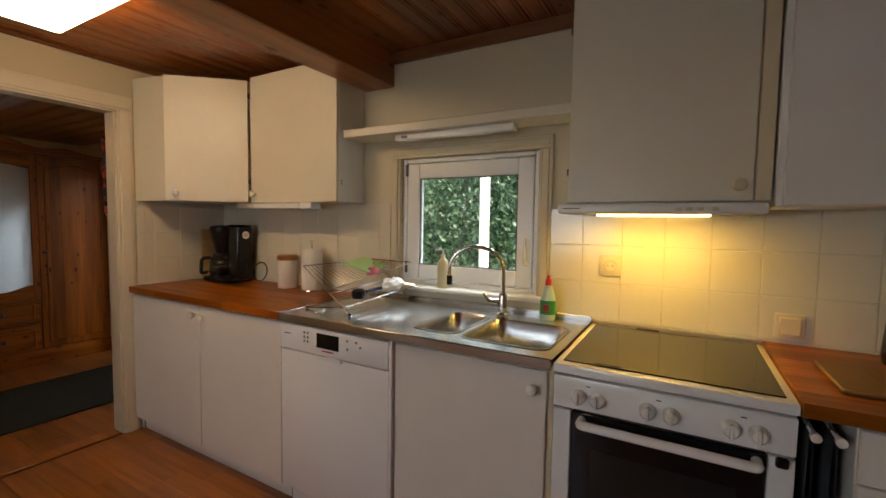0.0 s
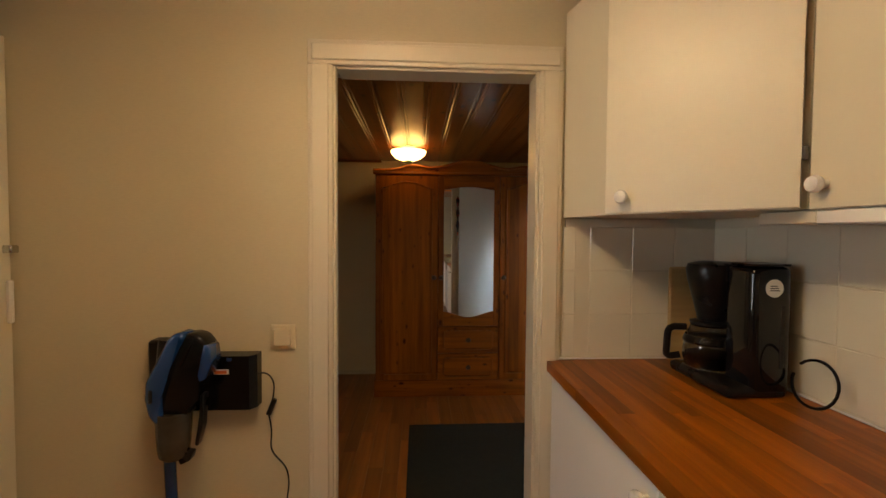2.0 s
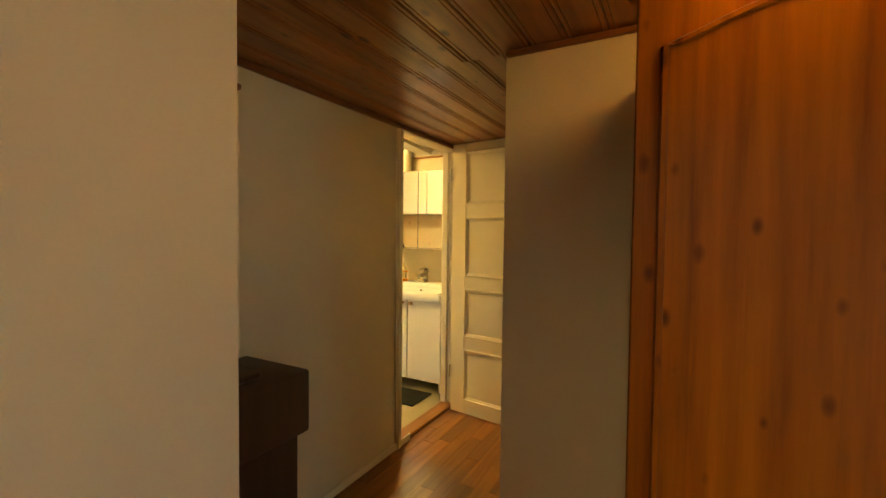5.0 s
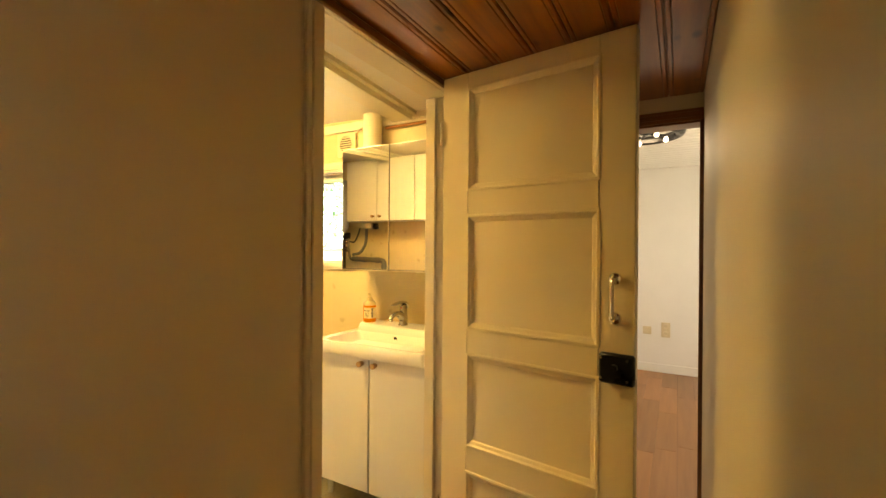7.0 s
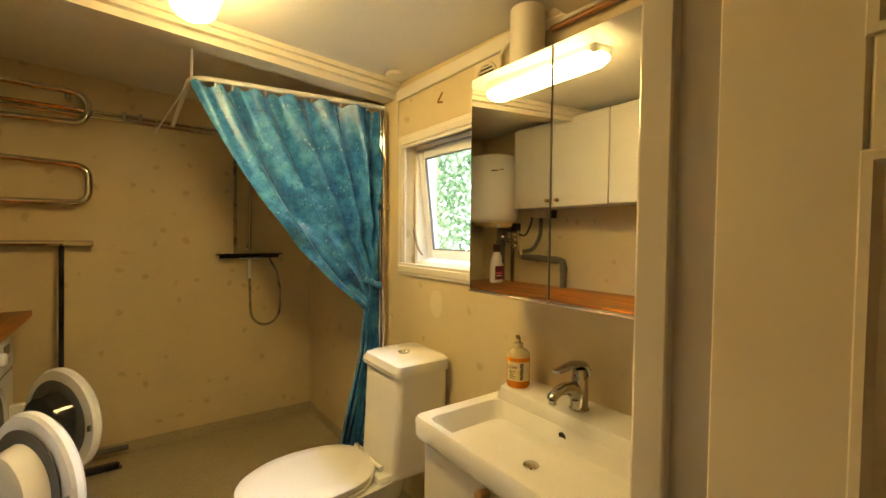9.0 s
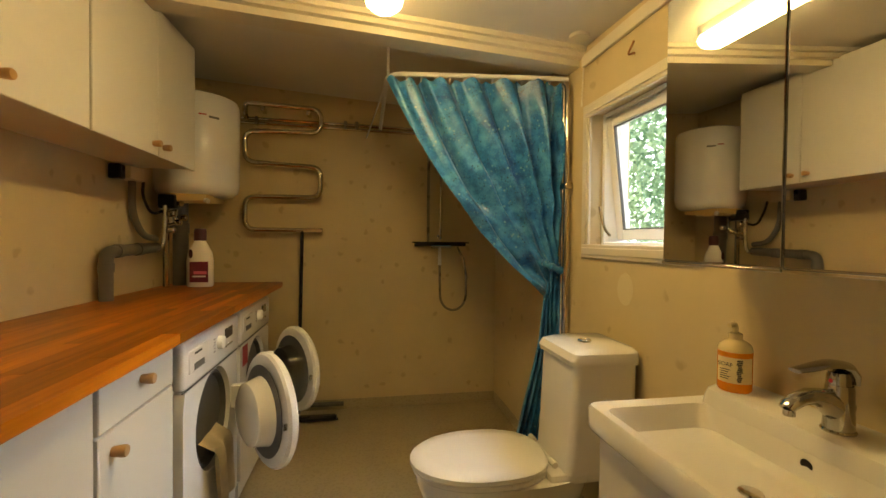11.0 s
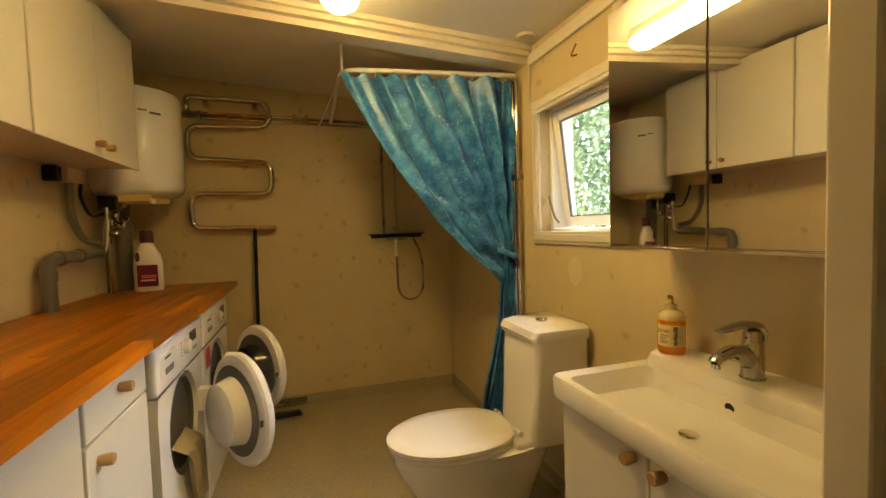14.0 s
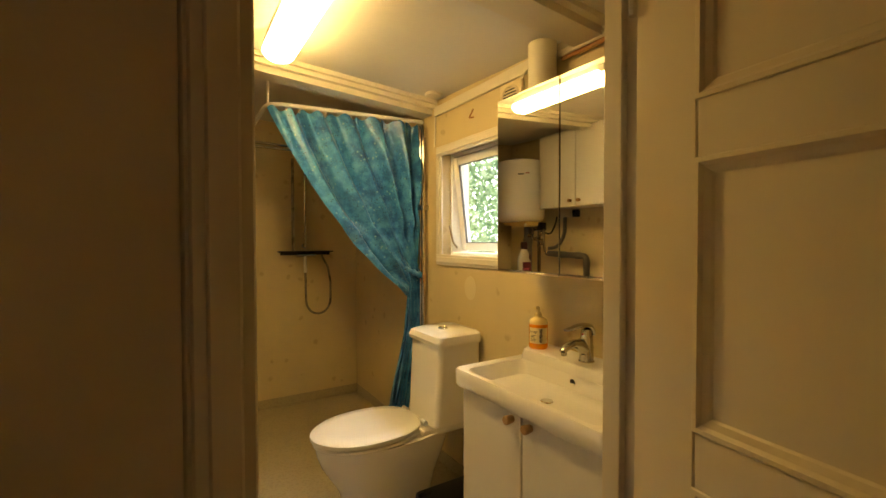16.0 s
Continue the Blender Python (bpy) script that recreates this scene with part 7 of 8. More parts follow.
# curtain rail and curtain
d = thing("curtain_rail", "white curved shower curtain rail with ceiling stays", "curtain rail", (-3.9, -2.75, 2.05))
part("rail", tb(bend([(-4.43, -2.64, 2.048), (-3.548, -2.79, 2.062), (-3.548, -3.836, 2.05)], 0.10, 8), 0.012, 10), WINDOW_WHITE, d)
part("ceiling_stay", tb([(-3.552, -2.80, 2.06), (-3.552, -2.80, bath_z(-3.552, -2.80))], 0.006, 8), WINDOW_WHITE, d)
part("side_stay", tb([(-3.552, -2.85, 2.06), (-3.45, -3.83, 1.985)], 0.005, 8), WINDOW_WHITE, d)
d = thing("shower_curtain", "teal satin shower curtain with a drop pattern, gathered and knotted", "curtain", (-4.0, -2.7, 0.1))
bm = bmesh.new()
NU, NV, NT = 150, 70, 34
rows = []
KX, KY, KZ_ = -4.385, -2.665, 1.130


def fold(u, v):
    """Pleats that hang from the rail and wrap into slanting creases towards the knot."""
    w = u ** 1.15
    ph = w * 2 * math.pi * 5.2 + 0.8 * math.sin(2.6 * v + u * 5)
    pleat = math.sin(ph + 0.5 * math.sin(ph)) + 0.35 * math.sin(ph * 2.1 + 3.0 * v + 1.0)
    k = min(1.0, max(0.0, (v - 0.35) / 0.4)) if v < 1 else 0.5
    crease = 0.75 * math.sin(15 * v - 11 * u + 1.2 * math.sin(7 * u + 2)) + 0.45 * math.sin(29 * v - 17 * u + 4 * u * u)
    return (1 - 0.45 * k) * pleat + k * crease * (1 - 0.5 * u)


for j in range(NV + NT + 1):
    row = []
    for i in range(NU + 1):
        u = i / NU
        tx, ty = -3.555 - 0.845 * u, -2.797 + 0.135 * u
        ex, ez = -4.325 - 0.075 * u, 0.965 + 0.20 * u ** 0.8
        if j <= NV:
            s = j / NV
            cx, cz = (tx + ex) / 2 + 0.055 * (1 - u), (2.035 + ez) / 2 - 0.165 * (1 - u) ** 1.3
            x = tx * (1 - s) ** 2 + 2 * cx * s * (1 - s) + ex * s * s
            z = 2.035 * (1 - s) ** 2 + 2 * cz * s * (1 - s) + ez * s * s
            y = ty * (1 - s) + KY * s
            amp = 0.030 * (1 - s) + 0.022 * s + 0.016 * math.sin(math.pi * s)
            top = 1 - min(1, s * 9)
            z += 0.012 * top * math.sin(u * 2 * math.pi * 11)
        else:
            s = (j - NV) / NT
            bx_ = -4.120 - 0.165 * u
            mx_ = -4.295 - 0.130 * u
            x = (ex + (mx_ - ex) * s / 0.28) if s < 0.28 else (mx_ + (bx_ - mx_) * (s - 0.28) / 0.72)
            z = ez + (0.07 - ez) * s
            y = KY + 0.02 * s
            amp = 0.017 + 0.010 * s
        v = j / NV
        f = fold(u, v)
        px = x + 0.40 * amp * math.cos(u ** 1.15 * 2 * math.pi * 5.2 + v * 2.6) * (1 if u < 0.93 else 0.2)
        row.append(bm.verts.new((max(px, -4.43), y + amp * f, z)))
    rows.append(row)
for a, b in zip(rows, rows[1:]):
    for k in range(NU):
        bm.faces.new((a[k], a[k + 1], b[k + 1], b[k]))
part("cloth", bm, CURTAIN, d)
part("knot", tb([(KX + 0.012 + 0.046 * math.cos(a * math.pi / 9), KY + 0.004 + 0.038 * math.sin(a * math.pi / 9), KZ_ - 0.01 + 0.022 * math.cos(a * math.pi / 9 + 0.6)) for a in range(18)], [0.017 + 0.006 * math.sin(a * 2.4) for a in range(18)], 9, closed=True), CURTAIN, d, "twisted knot of cloth")
for k in range(12):
    u = 0.02 + k / 12
    x, y = -3.555 - 0.845 * u, -2.797 + 0.135 * u
    part("curtain_ring", tb([(x, y + 0.014 * math.cos(a * math.pi / 5), 2.045 + 0.02 * math.sin(a * math.pi / 5)) for a in range(10)], 0.002, 5, closed=True), PLASTIC_WHITE, d)

# toilet
d = thing("toilet", "white close-coupled toilet with its lid down", "toilet", (-4.05, -2.19, 0))
TY = -2.215


def egg(z, front, back, half, n=36):
    """A seat outline: round towards the room, squarer at the wall."""
    out = []
    cx = (front + back) / 2
    for k in range(n):
        a = 2 * math.pi * k / n
        c, s = math.cos(a), math.sin(a)
        if c > 0:
            x = cx + (front - cx) * c
            y = TY + half * s
        else:
            x = cx + (cx - back) * math.copysign(abs(c) ** 0.75, c)
            y = TY + half * math.copysign(abs(s) ** 0.8, s)
        out.append((x, y, z))
    return out


bm = bmesh.new()
loft(bm, [egg(0.003, -3.78, -4.20, 0.105), egg(0.05, -3.775, -4.21, 0.105), egg(0.16, -3.74, -4.24, 0.12), egg(0.28, -3.665, -4.28, 0.165), egg(0.345, -3.64, -4.30, 0.182), egg(0.385, -3.635, -4.30, 0.186)])
part("bowl", bm, PORCELAIN, d)
bm = bmesh.new()
loft(bm, [egg(0.387, -3.63, -4.13, 0.184), egg(0.392, -3.625, -4.135, 0.190), egg(0.403, -3.625, -4.135, 0.190), egg(0.408, -3.63, -4.13, 0.186)])
part("seat", bm, PLASTIC_WHITE, d)
bm = bmesh.new()
loft(bm, [egg(0.410, -3.622, -4.13, 0.188), egg(0.415, -3.615, -4.135, 0.194), egg(0.430, -3.615, -4.135, 0.194), egg(0.440, -3.63, -4.125, 0.182), egg(0.444, -3.68, -4.08, 0.13)])
part("lid", bm, PLASTIC_WHITE, d)
for s in (-1, 1):
    part("seat_hinge", tb([(-4.135, TY + s * 0.10 - 0.02, 0.425), (-4.135, TY + s * 0.10 + 0.02, 0.425)], 0.012, 10), PLASTIC_WHITE, d)
CY0, CY1 = -2.335, -2.035
part("cistern_shelf", bx(-4.425, -4.10, CY0 + 0.02, CY1 - 0.02, 0.37, 0.41, bev=0.012, seg=2), PORCELAIN, d)
bm = bmesh.new()


def rrect(x0, x1, y0, y1, z, r=0.03, n=5):
    pts = arc(x1 - r, y1 - r, r, 0, 90, n) + arc(x0 + r, y1 - r, r, 90, 180, n) + arc(x0 + r, y0 + r, r, 180, 270, n) + arc(x1 - r, y0 + r, r, 270, 360, n)
    return [(a, b, z) for a, b in pts]


loft(bm, [rrect(-4.425, -4.155, CY0 + 0.008, CY1 - 0.008, 0.41), rrect(-4.425, -4.168, CY0, CY1, 0.60), rrect(-4.425, -4.178, CY0, CY1, 0.80)])
part("cistern", bm, PORCELAIN, d)
bm = bmesh.new()
loft(bm, [rrect(-4.43, -4.164, CY0 - 0.008, CY1 + 0.008, 0.802), rrect(-4.43, -4.160, CY0 - 0.01, CY1 + 0.01, 0.820), rrect(-4.43, -4.174, CY0 - 0.005, CY1 + 0.005, 0.844), rrect(-4.42, -4.21, CY0 + 0.02, CY1 - 0.02, 0.858)])
cl = part("cistern_lid", bm, PORCELAIN, d)
part("flush_button", lt([(0.0001, 0), (0.026, 0), (0.026, 0.006), (0.021, 0.009), (0.02, 0.007), (0, 0.007)], (-4.285, -2.175, 0.858), 22), CHROME, cl, "chrome flush button")
part("water_hose", tb(bend([(-4.40, -1.97, 0.30), (-4.38, -1.95, 0.30), (-4.36, -1.99, 0.45)], 0.03), 0.006, 8), STEEL, d)
whole("waste_bin", bx(-4.30, -4.0, -1.97, -1.72, 0.004, 0.20, bev=0.02, seg=2), BLACK, "low black waste bin beside the toilet", "waste bin")

# vanity
d = thing("vanity_unit", "white vanity cabinet with a porcelain basin and wooden knobs", "vanity", (-4.23, -1.31, 0))
part("body", bx(-4.41, -4.052, -1.63, -0.985, 0.10, 0.764, bev=0.003), BATH_WHITE, d)
for a, b, ky in ((-1.632, -1.312, -1.352), (-1.308, -0.985, -1.268)):
    f = part("door", bx(-4.050, -4.032, a + 0.001, b - 0.001, 0.095, 0.766, bev=0.003), BATH_WHITE, d)
    part("knob", lt(DOWEL, (-4.032, ky, 0.737, 0, 90, 0), 16), OAK_KNOB, f, "turned wooden dowel knob")
for y in (-1.60, -1.01):
    for x in (-4.08, -4.38):
        part("leg", lt([(0.0001, 0), (0.014, 0), (0.018, 0.097), (0, 0.097)], (x, y, 0.003), 10), PLASTIC_WHITE, d)
VY0, VY1 = -1.655, -0.975
bm = bmesh.new()
outer = [rrect(-4.436, -4.012, VY0 + 0.004, VY1 - 0.004, 0.767, 0.02), rrect(-4.436, -4.005, VY0, VY1, 0.778, 0.025), rrect(-4.436, -4.003, VY0, VY1, 0.825, 0.025), rrect(-4.436, -4.008, VY0 + 0.004, VY1 - 0.004, 0.833, 0.025),
         rrect(-4.305, -4.030, VY0 + 0.045, VY1 - 0.045, 0.832, 0.03), rrect(-4.303, -4.036, VY0 + 0.052, VY1 - 0.052, 0.822, 0.032), rrect(-4.294, -4.060, VY0 + 0.075, VY1 - 0.075, 0.782, 0.04), rrect(-4.27, -4.10, VY0 + 0.12, VY1 - 0.12, 0.770, 0.05)]
loft(bm, outer)
basin = part("basin", bm, PORCELAIN, d, "white porcelain basin")
bm = bmesh.new()
loft(bm, [rrect(-4.436, -4.306, VY0 + 0.030, VY1 - 0.03, 0.828, 0.025), rrect(-4.436, -4.304, VY0 + 0.036, VY1 - 0.032, 0.855, 0.03), rrect(-4.436, -4.308, VY0 + 0.042, VY1 - 0.036, 0.873, 0.03), rrect(-4.433, -4.318, VY0 + 0.048, VY1 - 0.045, 0.879, 0.03)])
part("rear_ledge", bm, PORCELAIN, basin)
part("overflow", lt([(0.0001, 0), (0.011, 0), (0.012, 0.002), (0, 0.001)], (-4.3005, -1.338, 0.811, 0, 97, 0), 16), DARK_GAP, basin, "dark overflow hole")
part("drain", lt([(0.0001, 0), (0.022, 0), (0.02, 0.003), (0, 0.004)], (-4.17, -1.335, 0.7705), 16), CHROME, basin)
d = thing("basin_mixer", "chrome single-lever basin mixer", "faucet", (-4.358, -1.327, 0.88))
FX0, FY0 = -4.358, -1.327


def bent_bar(secs, n=18):
    """A smooth bar in an upright plane: (x, z, lean, half width, half thickness) along it."""
    rings = []
    for x, z, lean, w, t in secs:
        c, s_ = math.cos(radians(lean)), math.sin(radians(lean))
        rings.append([(FX0 + x - s_ * t * math.sin(k * 2 * math.pi / n), FY0 + w * math.cos(k * 2 * math.pi / n) - 0.06 * x, z + c * t * math.sin(k * 2 * math.pi / n)) for k in range(n)])
    return loft(bmesh.new(), rings)


part("base_ring", lt([(0.0001, 0), (0.0275, 0), (0.0285, 0.003), (0.0265, 0.006), (0, 0.006)], (FX0, FY0, 0.879), 24), TAP_CHROME, d)
part("body", lt([(0.0001, 0.006), (0.0255, 0.006), (0.0245, 0.03), (0.0235, 0.06), (0.0230, 0.085), (0.0215, 0.092), (0, 0.093)], (FX0, FY0, 0.879), 24), TAP_CHROME, d)
part("spout", bent_bar([(-0.005, 0.918, 55, 0.021, 0.030), (0.018, 0.934, 45, 0.021, 0.026), (0.040, 0.945, 22, 0.0205, 0.020), (0.066, 0.950, 2, 0.019, 0.015), (0.092, 0.944, -22, 0.018, 0.012), (0.108, 0.934, -38, 0.0165, 0.011), (0.114, 0.927, -45, 0.0145, 0.010)]), TAP_CHROME, d)
part("aerator", lt([(0.0001, 0), (0.010, 0), (0.010, 0.012), (0, 0.012)], (FX0 + 0.108, FY0 - 0.0065, 0.914), 16), TAP_CHROME, d)
part("cartridge", lt([(0.0001, 0.090), (0.0195, 0.090), (0.0195, 0.108), (0.017, 0.116), (0, 0.118)], (FX0 + 0.002, FY0, 0.879), 22), TAP_CHROME, d)
part("lever", bent_bar([(-0.021, 0.972, 88, 0.020, 0.006), (-0.019, 0.990, 70, 0.022, 0.011), (-0.006, 1.006, 30, 0.0225, 0.011), (0.016, 1.011, 0, 0.0215, 0.0085), (0.045, 1.009, -8, 0.019, 0.006), (0.078, 1.003, -10, 0.0165, 0.0048), (0.098, 1.000, -8, 0.014, 0.004)]), TAP_CHROME, d)
part("red_dot", lt([(0.0001, 0), (0.004, 0), (0, 0.001)], (FX0 + 0.0215, FY0, 0.979, 0, 90, 0), 8), RED, d, "red hot-water dot")
BX, BY, BR = -4.355, -1.563, 0.0375
d = thing("soap_dispenser", "orange liquid soap in a clear pump bottle with a cream label", "bottle", (BX, BY, 0.88))
part("bottle", lt([(0.0001, 0.0985), (BR, 0.0985), (BR, 0.103), (0.034, 0.114), (0.024, 0.122), (0.015, 0.126), (0, 0.1262)], (BX, BY, 0.879), 26), BOTTLE_CLEAR, d, "clear bottle shoulder")
part("soap", lt([(0.0001, 0.0), (BR - 0.004, 0.0), (BR, 0.006), (BR, 0.097), (BR - 0.001, 0.098), (0, 0.098)], (BX, BY, 0.879), 26), SOAP_CLEAR, d, "clear orange soap")
bm = bmesh.new()
n = 18
col = []
for k in range(n + 1):
    a = radians(-20 + 130 * k / n)
    col.append([bm.verts.new((BX + (BR + 0.0006) * math.cos(a), BY + (BR + 0.0006) * math.sin(a), 0.879 + z)) for z in (0.024, 0.086)])
for a, b in zip(col, col[1:]):
    bm.faces.new((a[0], b[0], b[1], a[1]))
lab = part("label", bm, LABEL_CREAM, d, "cream label")
part("pump_collar", lt([(0.0001, 0.1265), (0.015, 0.1265), (0.0155, 0.140), (0.010, 0.143), (0, 0.143)], (BX, BY, 0.879), 18), BOTTLE_CLEAR, d, "pale pump collar")
part("pump", tb(bend([(BX, BY, 1.020), (BX, BY, 1.043), (BX + 0.022, BY + 0.004, 1.040)], 0.008), 0.006, 10), BOTTLE_CLEAR, d, "pale pump nozzle")


def label_at(a, z):
    """A frame on the label's curve: x runs along it, y up, z outwards."""
    a = radians(a)
    nrm = Vector((math.cos(a), math.sin(a), 0))
    up = Vector((0, 0, 1))
    side = up.cross(nrm)
    m = Matrix((side, up, nrm)).transposed().to_4x4()
    m.translation = Vector((BX, BY, 0.879 + z)) + nrm * (BR + 0.001)
    return m


cu = bpy.data.curves.new("label_word", "FONT")
cu.body, cu.size, cu.extrude, cu.align_x = "SOAP", 0.014, 0.0003, "CENTER"
tx = new("label_word", cu)
me = bpy.data.meshes.new_from_object(tx)
bpy.data.objects.remove(tx)
me.transform(FRAME[lab].inverted() @ label_at(15, 0.064))
me.materials.append(INK)
tw = new("label_word", me)
tw.parent = lab
FRAME[tw] = FRAME[lab]
for k in range(5):
    part("label_line", bx(-0.012, 0.012 - 0.004 * (k % 3), -0.0009, 0.0009, 0, 0.0003, m=label_at(15, 0.056 - k * 0.0055)), INK, lab)
rng = random.Random(4)
for k in range(12):
    part("label_ornament", bx(-0.007 + 0.004 * rng.random(), 0.007 - 0.004 * rng.random(), -0.0016, 0.0016, 0, 0.0003, m=label_at(60, 0.080 - k * 0.0045)), INK, lab)

# mirror cabinet
d = thing("mirror_cabinet", "wall cabinet with two mirrored doors over the basin", "mirror cabinet", (-4.33, -1.33, 1.195))
part("body", bx(-4.437, -4.246, -1.662, -1.0, 1.197, 1.872, bev=0.002), BATH_WHITE, d)
for a, b in ((-1.665, -1.3345), (-1.3325, -1.0)):
    f = part("door", bx(-4.245, -4.229, a, b, 1.194, 1.874, bev=0.001), STEEL, d)
    part("mirror", bx(-4.2288, -4.225, a + 0.002, b - 0.002, 1.198, 1.871, bev=0.0012), MIRROR, f, "mirror glass", smooth=False)
    part("bottom_rail", bx(-4.245, -4.222, a + 0.001, b - 0.001, 1.188, 1.1945, bev=0.001), CHROME, f)
# vent and duct above it
d = thing("vent_fan", "round white extractor grille on the wall", "vent", (-4.43, -1.81, 1.96))
part("plate", bx(-4.438, -4.418, -1.885, -1.735, 1.888, 2.038, bev=0.008, seg=2), PLASTIC_CREAM, d)
part("ring", tb([(-4.416, -1.81 + 0.055 * math.cos(a * math.pi / 12), 1.963 + 0.055 * math.sin(a * math.pi / 12)) for a in range(24)], 0.006, 8, closed=True), PLASTIC_CREAM, d)
for k in range(7):
    z = 1.921 + k * 0.014
    w = math.sqrt(max(0.0, 0.052 ** 2 - (z - 1.963) ** 2))
    part("slat", bx(-4.42, -4.414, -1.81 - w, -1.81 + w, z - 0.003, z + 0.003), PLASTIC_CREAM, d)
part("dark_opening", lt([(0.0001, 0), (0.052, 0), (0.052, 0.001), (0, 0.001)], (-4.4178, -1.81, 1.963, 0, 90, 0), 24), DARK_GAP, d)
d = thing("duct_pipe", "cream painted vertical duct above the mirror cabinet", "duct", (-4.375, -1.565, 1.876))
part("pipe", tb([(-4.375, -1.565, 1.876), (-4.375, -1.565, 2.10)], 0.056, 24), BATH_TRIM, d)
part("cable", tb(bend([(-4.43, -1.76, 2.02), (-4.41, -1.70, 2.05), (-4.425, -1.60, 2.07), (-4.425, -0.95, 2.062)], 0.03), 0.006, 8), BATH_TRIM, d)
part("copper_pipe", tb([(-4.418, -1.50, 2.028), (-4.418, -0.94, 2.028)], 0.009, 8), CORK, d, "thin copper pipe")
whole("oval_patch", lt([(0.0001, 0), (0.05, 0), (0.05, 0.0015), (0, 0.0015)], (-4.4395, -2.152, 1.06, 0, 90, 0), 28, sx=1.25), paint("pale_patch", (0.66, 0.57, 0.38), 0.5), "pale oval cover patch on the wall", "cover")
whole("ceiling_vent_cover", lt([(0.0001, 0), (0.045, 0), (0.042, -0.014), (0, -0.016)], (-4.36, -2.40, bath_z(-4.36, -2.40)), 20), BATH_TRIM, "round painted vent cover on the ceiling", "vent cover")
whole("wall_hook", tb(bend([(-4.438, -2.12, 1.955), (-4.41, -2.12, 1.945), (-4.41, -2.10, 1.965), (-4.415, -2.09, 1.985)], 0.01), 0.004, 6), CORK, "small brown wall hook above the window", "hook")
whole("wall_cable", tb(bend([(-4.425, -2.47, 2.12), (-4.43, -2.49, 2.05), (-4.43, -2.50, 1.90), (-4.43, -2.502, 1.87)], 0.03), 0.004, 6), BATH_TRIM, "thin painted cable on the wall", "cable")
d = thing("tube_light", "fluorescent tube fitting with a clear cover, lit", "ceiling light", (-3.51, -2.0, 2.12))
part("housing", bx(-3.572, -3.448, -2.33, -1.66, bath_z(-3.51, -2.0) - 0.055, bath_z(-3.51, -2.0) + 0.012, bev=0.01, seg=2), PLASTIC_WHITE, d)
bm = bmesh.new()
rings = []
for y, s in ((-2.345, 0.3), (-2.335, 0.75), (-2.30, 1.0), (-1.70, 1.0), (-1.665, 0.75), (-1.655, 0.3)):
    rings.append([(-3.51 + 0.070 * s * math.cos(radians(a)), y, bath_z(-3.51, -2.0) - 0.045 - 0.048 * s * (0.0 if a in (0, 180) else 1) * math.sin(radians(a))) for a in range(0, 181, 15)])
part("cover", loft(bm, rings), TUBE_GLOW, d, "glowing ribbed cover")
d = thing("bathroom_rug", "small dark bath rug by the vanity", "rug", (-3.85, -1.3, 0.004))
part("mat", bx(-4.02, -3.72, -1.55, -1.05, 0.004, 0.016, bev=0.006), MAT_FIBRE, d)

# ---- outside ----
def leaf_mass(name, label, centre, size, count, leaf, seed, material=LEAF):
    """A hedge or crown of many small folded leaves with an uneven outline."""
    rng = np.random.default_rng(seed)
    clumps = rng.normal(0, 0.42, (46, 3))
    which = rng.integers(0, 46, count)
    p = (clumps[which] + rng.normal(0, 0.15, (count, 3))) * np.array(size) + np.array(centre)
    p[:, 2] = np.maximum(p[:, 2], -0.25)
    a = rng.normal(0, 1, (count, 3))
    b = rng.normal(0, 1, (count, 3))
    a /= np.linalg.norm(a, axis=1, keepdims=True)
    b -= a * (a * b).sum(1, keepdims=True)
    b /= np.linalg.norm(b, axis=1, keepdims=True)
    s = leaf * rng.uniform(0.6, 1.4, (count, 1))
    v = np.stack([p - a * s, p + b * s * 0.5, p + a * s, p - b * s * 0.5], 1).reshape(-1, 3)
    f = np.arange(count * 4).reshape(-1, 4)
    me = bpy.data.meshes.new(name)
    me.from_pydata(v.tolist(), [], f.tolist())
    me.materials.append(material)
    return tagged(new(name, me), label, "foliage", kind="stuff")


def tree(x, y, h, seed):
    d = thing("tree", "leafy green tree outside the window", "tree", (x, y, -0.3))
    part("trunk", tb([(x, y, -0.3), (x + 0.05, y, h * 0.4), (x - 0.05, y + 0.05, h)], [0.11, 0.08, 0.03], 10), TRUNK, d)
    for k in range(4):
        an = k * 1.6 + seed
        part("limb", tb([(x, y, h * (0.35 + 0.12 * k)), (x + 0.9 * math.cos(an), y + 0.9 * math.sin(an), h * (0.5 + 0.13 * k))], [0.04, 0.012], 7), TRUNK, d)


tree(1.6, 7.2, 4.0, 1)
tree(-8.6, -5.0, 4.5, 2)
leaf_mass("hedge_kitchen", "dense green bushes outside the kitchen window", (0.6, 6.3, 1.5), (5.0, 1.5, 2.6), 44000, 0.040, 1, LEAF_DARK)
leaf_mass("hedge_kitchen_far", "dense green trees outside the kitchen window", (-0.5, 9.5, 2.8), (8.0, 1.6, 4.6), 16000, 0.11, 2, LEAF_DARK)
leaf_mass("hedge_bathroom", "green bushes with sunlit leaf colours outside the bathroom window", (-8.6, -7.6, 1.8), (2.6, 3.6, 3.4), 15000, 0.055, 3)
leaf_mass("hedge_bathroom_far", "green trees outside the bathroom window", (-11.0, -11.0, 3.0), (4.0, 5.0, 4.6), 9000, 0.10, 4)
whole("backdrop", bx(-0.05, 0.05, -14.0, 14.0, -0.4, 9.0, m=Matrix.Translation((-16.0, -15.0, 0.0)) @ pose(0, 0, 0, 0, 0, 45)), SKY_GLOW, "plain hazy pale sky far behind the trees", "sky", kind="structure")
d = thing("porch_post", "white painted porch post outside the kitchen window", "post", (1.09, 4.0, -0.3))
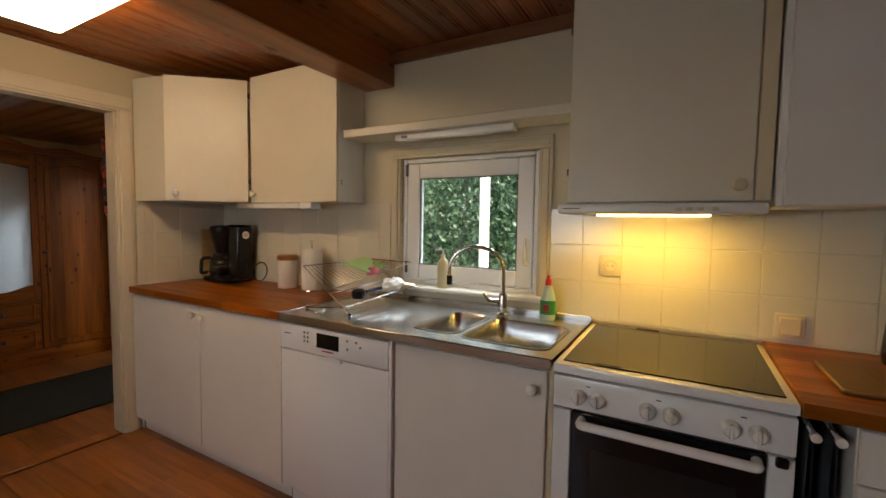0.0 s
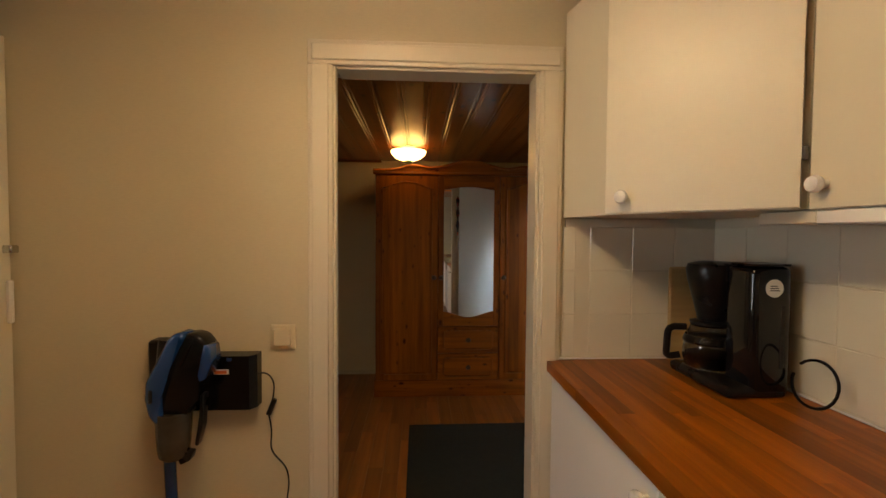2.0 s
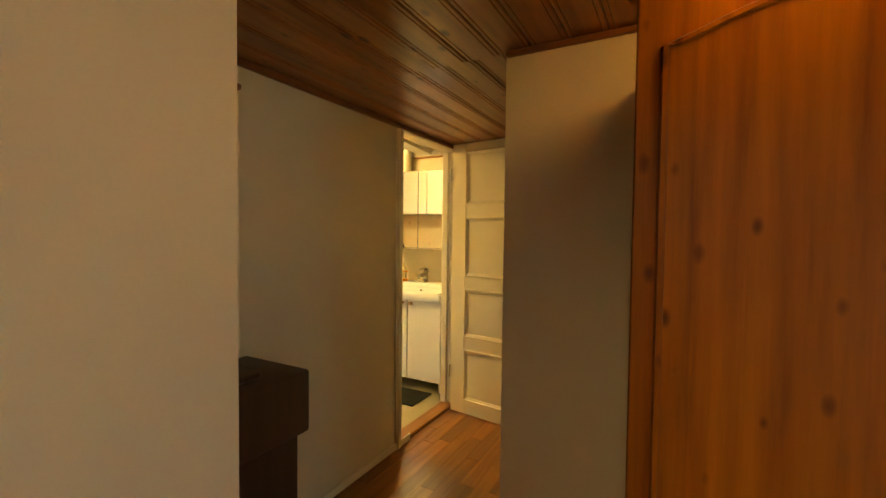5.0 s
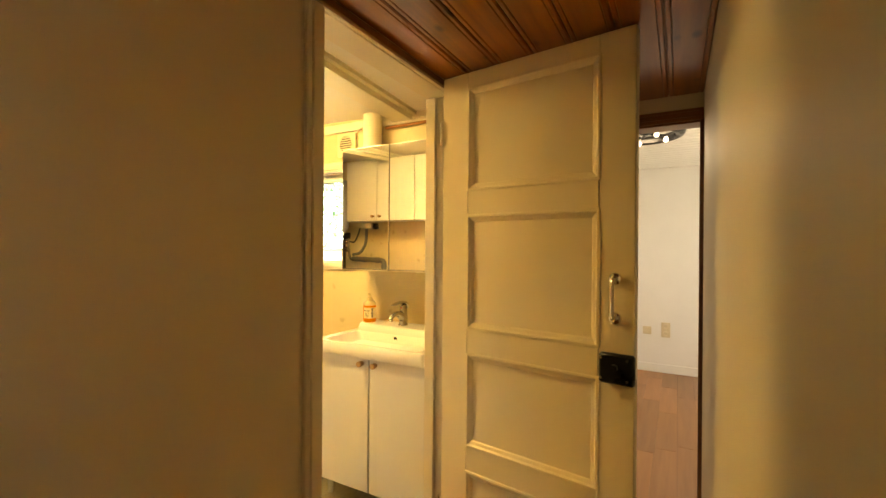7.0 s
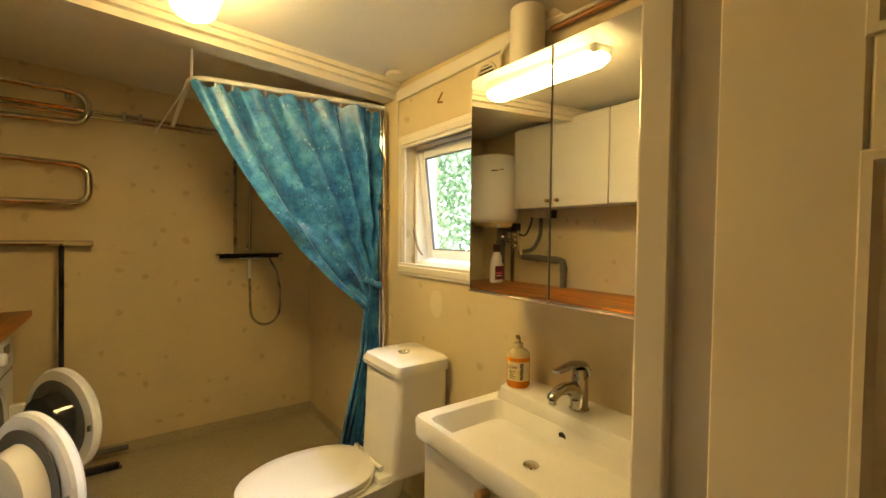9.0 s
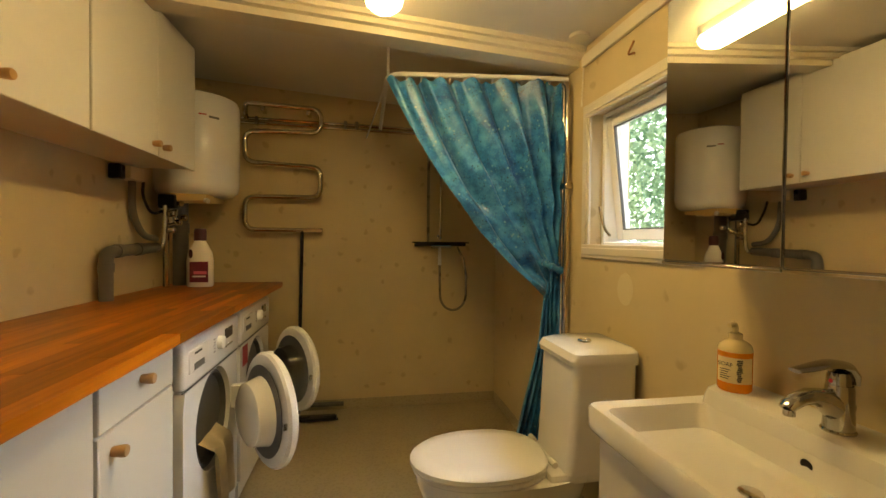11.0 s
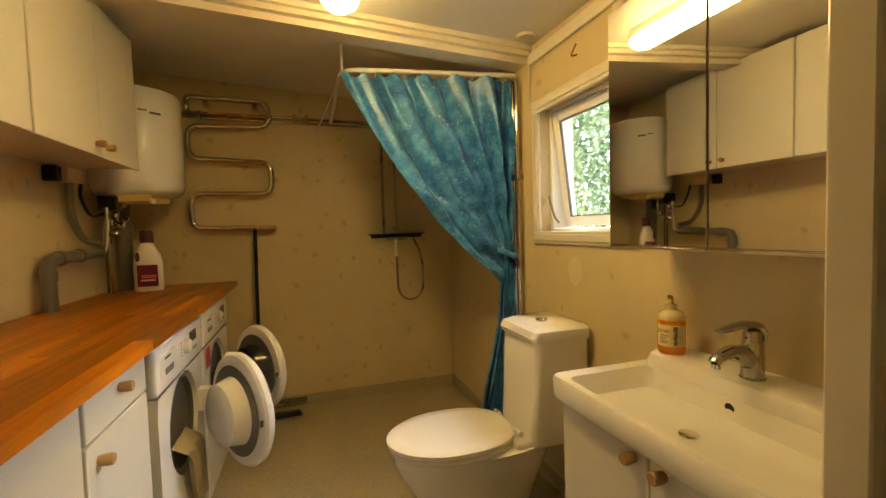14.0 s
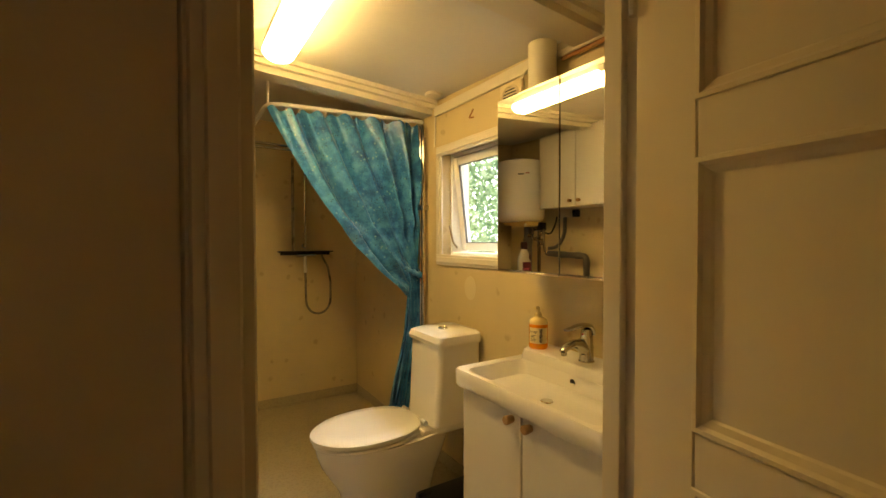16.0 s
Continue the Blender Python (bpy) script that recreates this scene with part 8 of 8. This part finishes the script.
part("shaft", bx(1.050, 1.126, 3.96, 4.04, -0.18, 2.5, bev=0.006), WINDOW_WHITE, d)
part("foot", bx(1.02, 1.16, 3.93, 4.07, -0.31, -0.18, bev=0.008), WINDOW_WHITE, d)

# ---- pieces: tiles and planks ----
wk, wd = bpy.data.objects["wall_kitchen_window"], bpy.data.objects["wall_kitchen_door"]
FRAME[wk] = FRAME[wd] = Matrix.Identity(4)
bm = bmesh.new()
for a in ((0.006, 1.445, 0.867, 1.358), (2.31, 4.19, 0.867, 1.30), (1.446, 2.309, 0.867, 0.93)):
    box(bm, a[0], a[1], 1.9908, 1.9985, a[2], a[3])
part("grout", bm, GROUT, wk, smooth=False)
part("grout", bx(0.0015, 0.0092, 1.452, 1.994, 0.867, 1.358), GROUT, wd, smooth=False)
tile_mesh = finish(bx(-0.075, 0.075, -0.003, 0.003, -0.075, 0.075, bev=0.0016), "tile", TILE, False)
for j in range(3):
    z = 0.8755 + 0.0765 + 0.152 * j
    for i in range(27):
        x = 0.083 + 0.152 * i
        if 1.40 < x < 2.36 or x > 4.1 or (j == 2 and 2.36 < x < 0):
            continue
        t = new("tile", tile_mesh)
        t.parent = wk
        t.location = (x, 1.9925, z)
    for i in range(4):
        y = 1.918 - 0.152 * i
        if y < 1.5:
            continue
        t = new("tile", tile_mesh)
        t.parent = wd
        t.matrix_world = pose(0.0075, y, z, 0, 0, 90)
cut = finish(bx(-0.022, 0.022, -0.003, 0.003, -0.075, 0.075, bev=0.0016), "cut_tile", TILE, False)
for j in range(3):
    t = new("cut_tile", cut)
    t.parent = wd
    t.matrix_world = pose(0.0075, 1.466, 0.8755 + 0.0765 + 0.152 * j, 0, 0, 90)
    t = new("cut_tile", cut)
    t.parent = wk
    t.location = (2.338 + 0.0, 1.9925, 0.8755 + 0.0765 + 0.152 * j)


def planks(x0, x1, y0, y1, material, seed, width=0.065, length=0.42):
    rng = random.Random(seed)
    n = round((y1 - y0) / width)
    w = (y1 - y0) / n
    cache = {}
    for i in range(n):
        a = x0
        first = True
        while a < x1 - 0.01:
            b = min(a + (length * rng.choice((0.3, 0.6, 0.9)) if first else length * rng.choice((0.8, 1.0, 1.2))), x1)
            if x1 - b < 0.12:
                b = x1
            first = False
            k = (round(b - a, 3), material.name)
            if k not in cache:
                h, q = (b - a) / 2 - 0.0004, w / 2 - 0.0004
                cache[k] = finish(bx(-h, h, -q, q, -0.007, 0.0, bev=0.0008), "plank", material, False)
            o = new("plank", cache[k])
            o.parent = floor
            o.location = ((a + b) / 2, y0 + (i + 0.5) * w, 0.0)
            a = b


planks(-2.50, -0.1, -0.80, 2.13, LAMINATE, 1, 0.085, 0.62)
planks(0.0, 2.2, -1.9, 2.0, LAMINATE, 2, 0.098, 0.75)
planks(-4.44, -2.50, -0.80, 0.12, LAMINATE, 3, 0.085, 0.62)
planks(-7.5, -4.44, -0.90, 1.5, LAMINATE_PALE, 4, 0.13, 0.9)
bm = bmesh.new()
for i in range(20):
    box(bm, 2.2, 4.2, -1.9 + i * 0.195 + 0.0005, -1.9 + (i + 1) * 0.195 - 0.0005, -0.007, 0.0)
part("far_planks", bm, LAMINATE, floor, smooth=False)
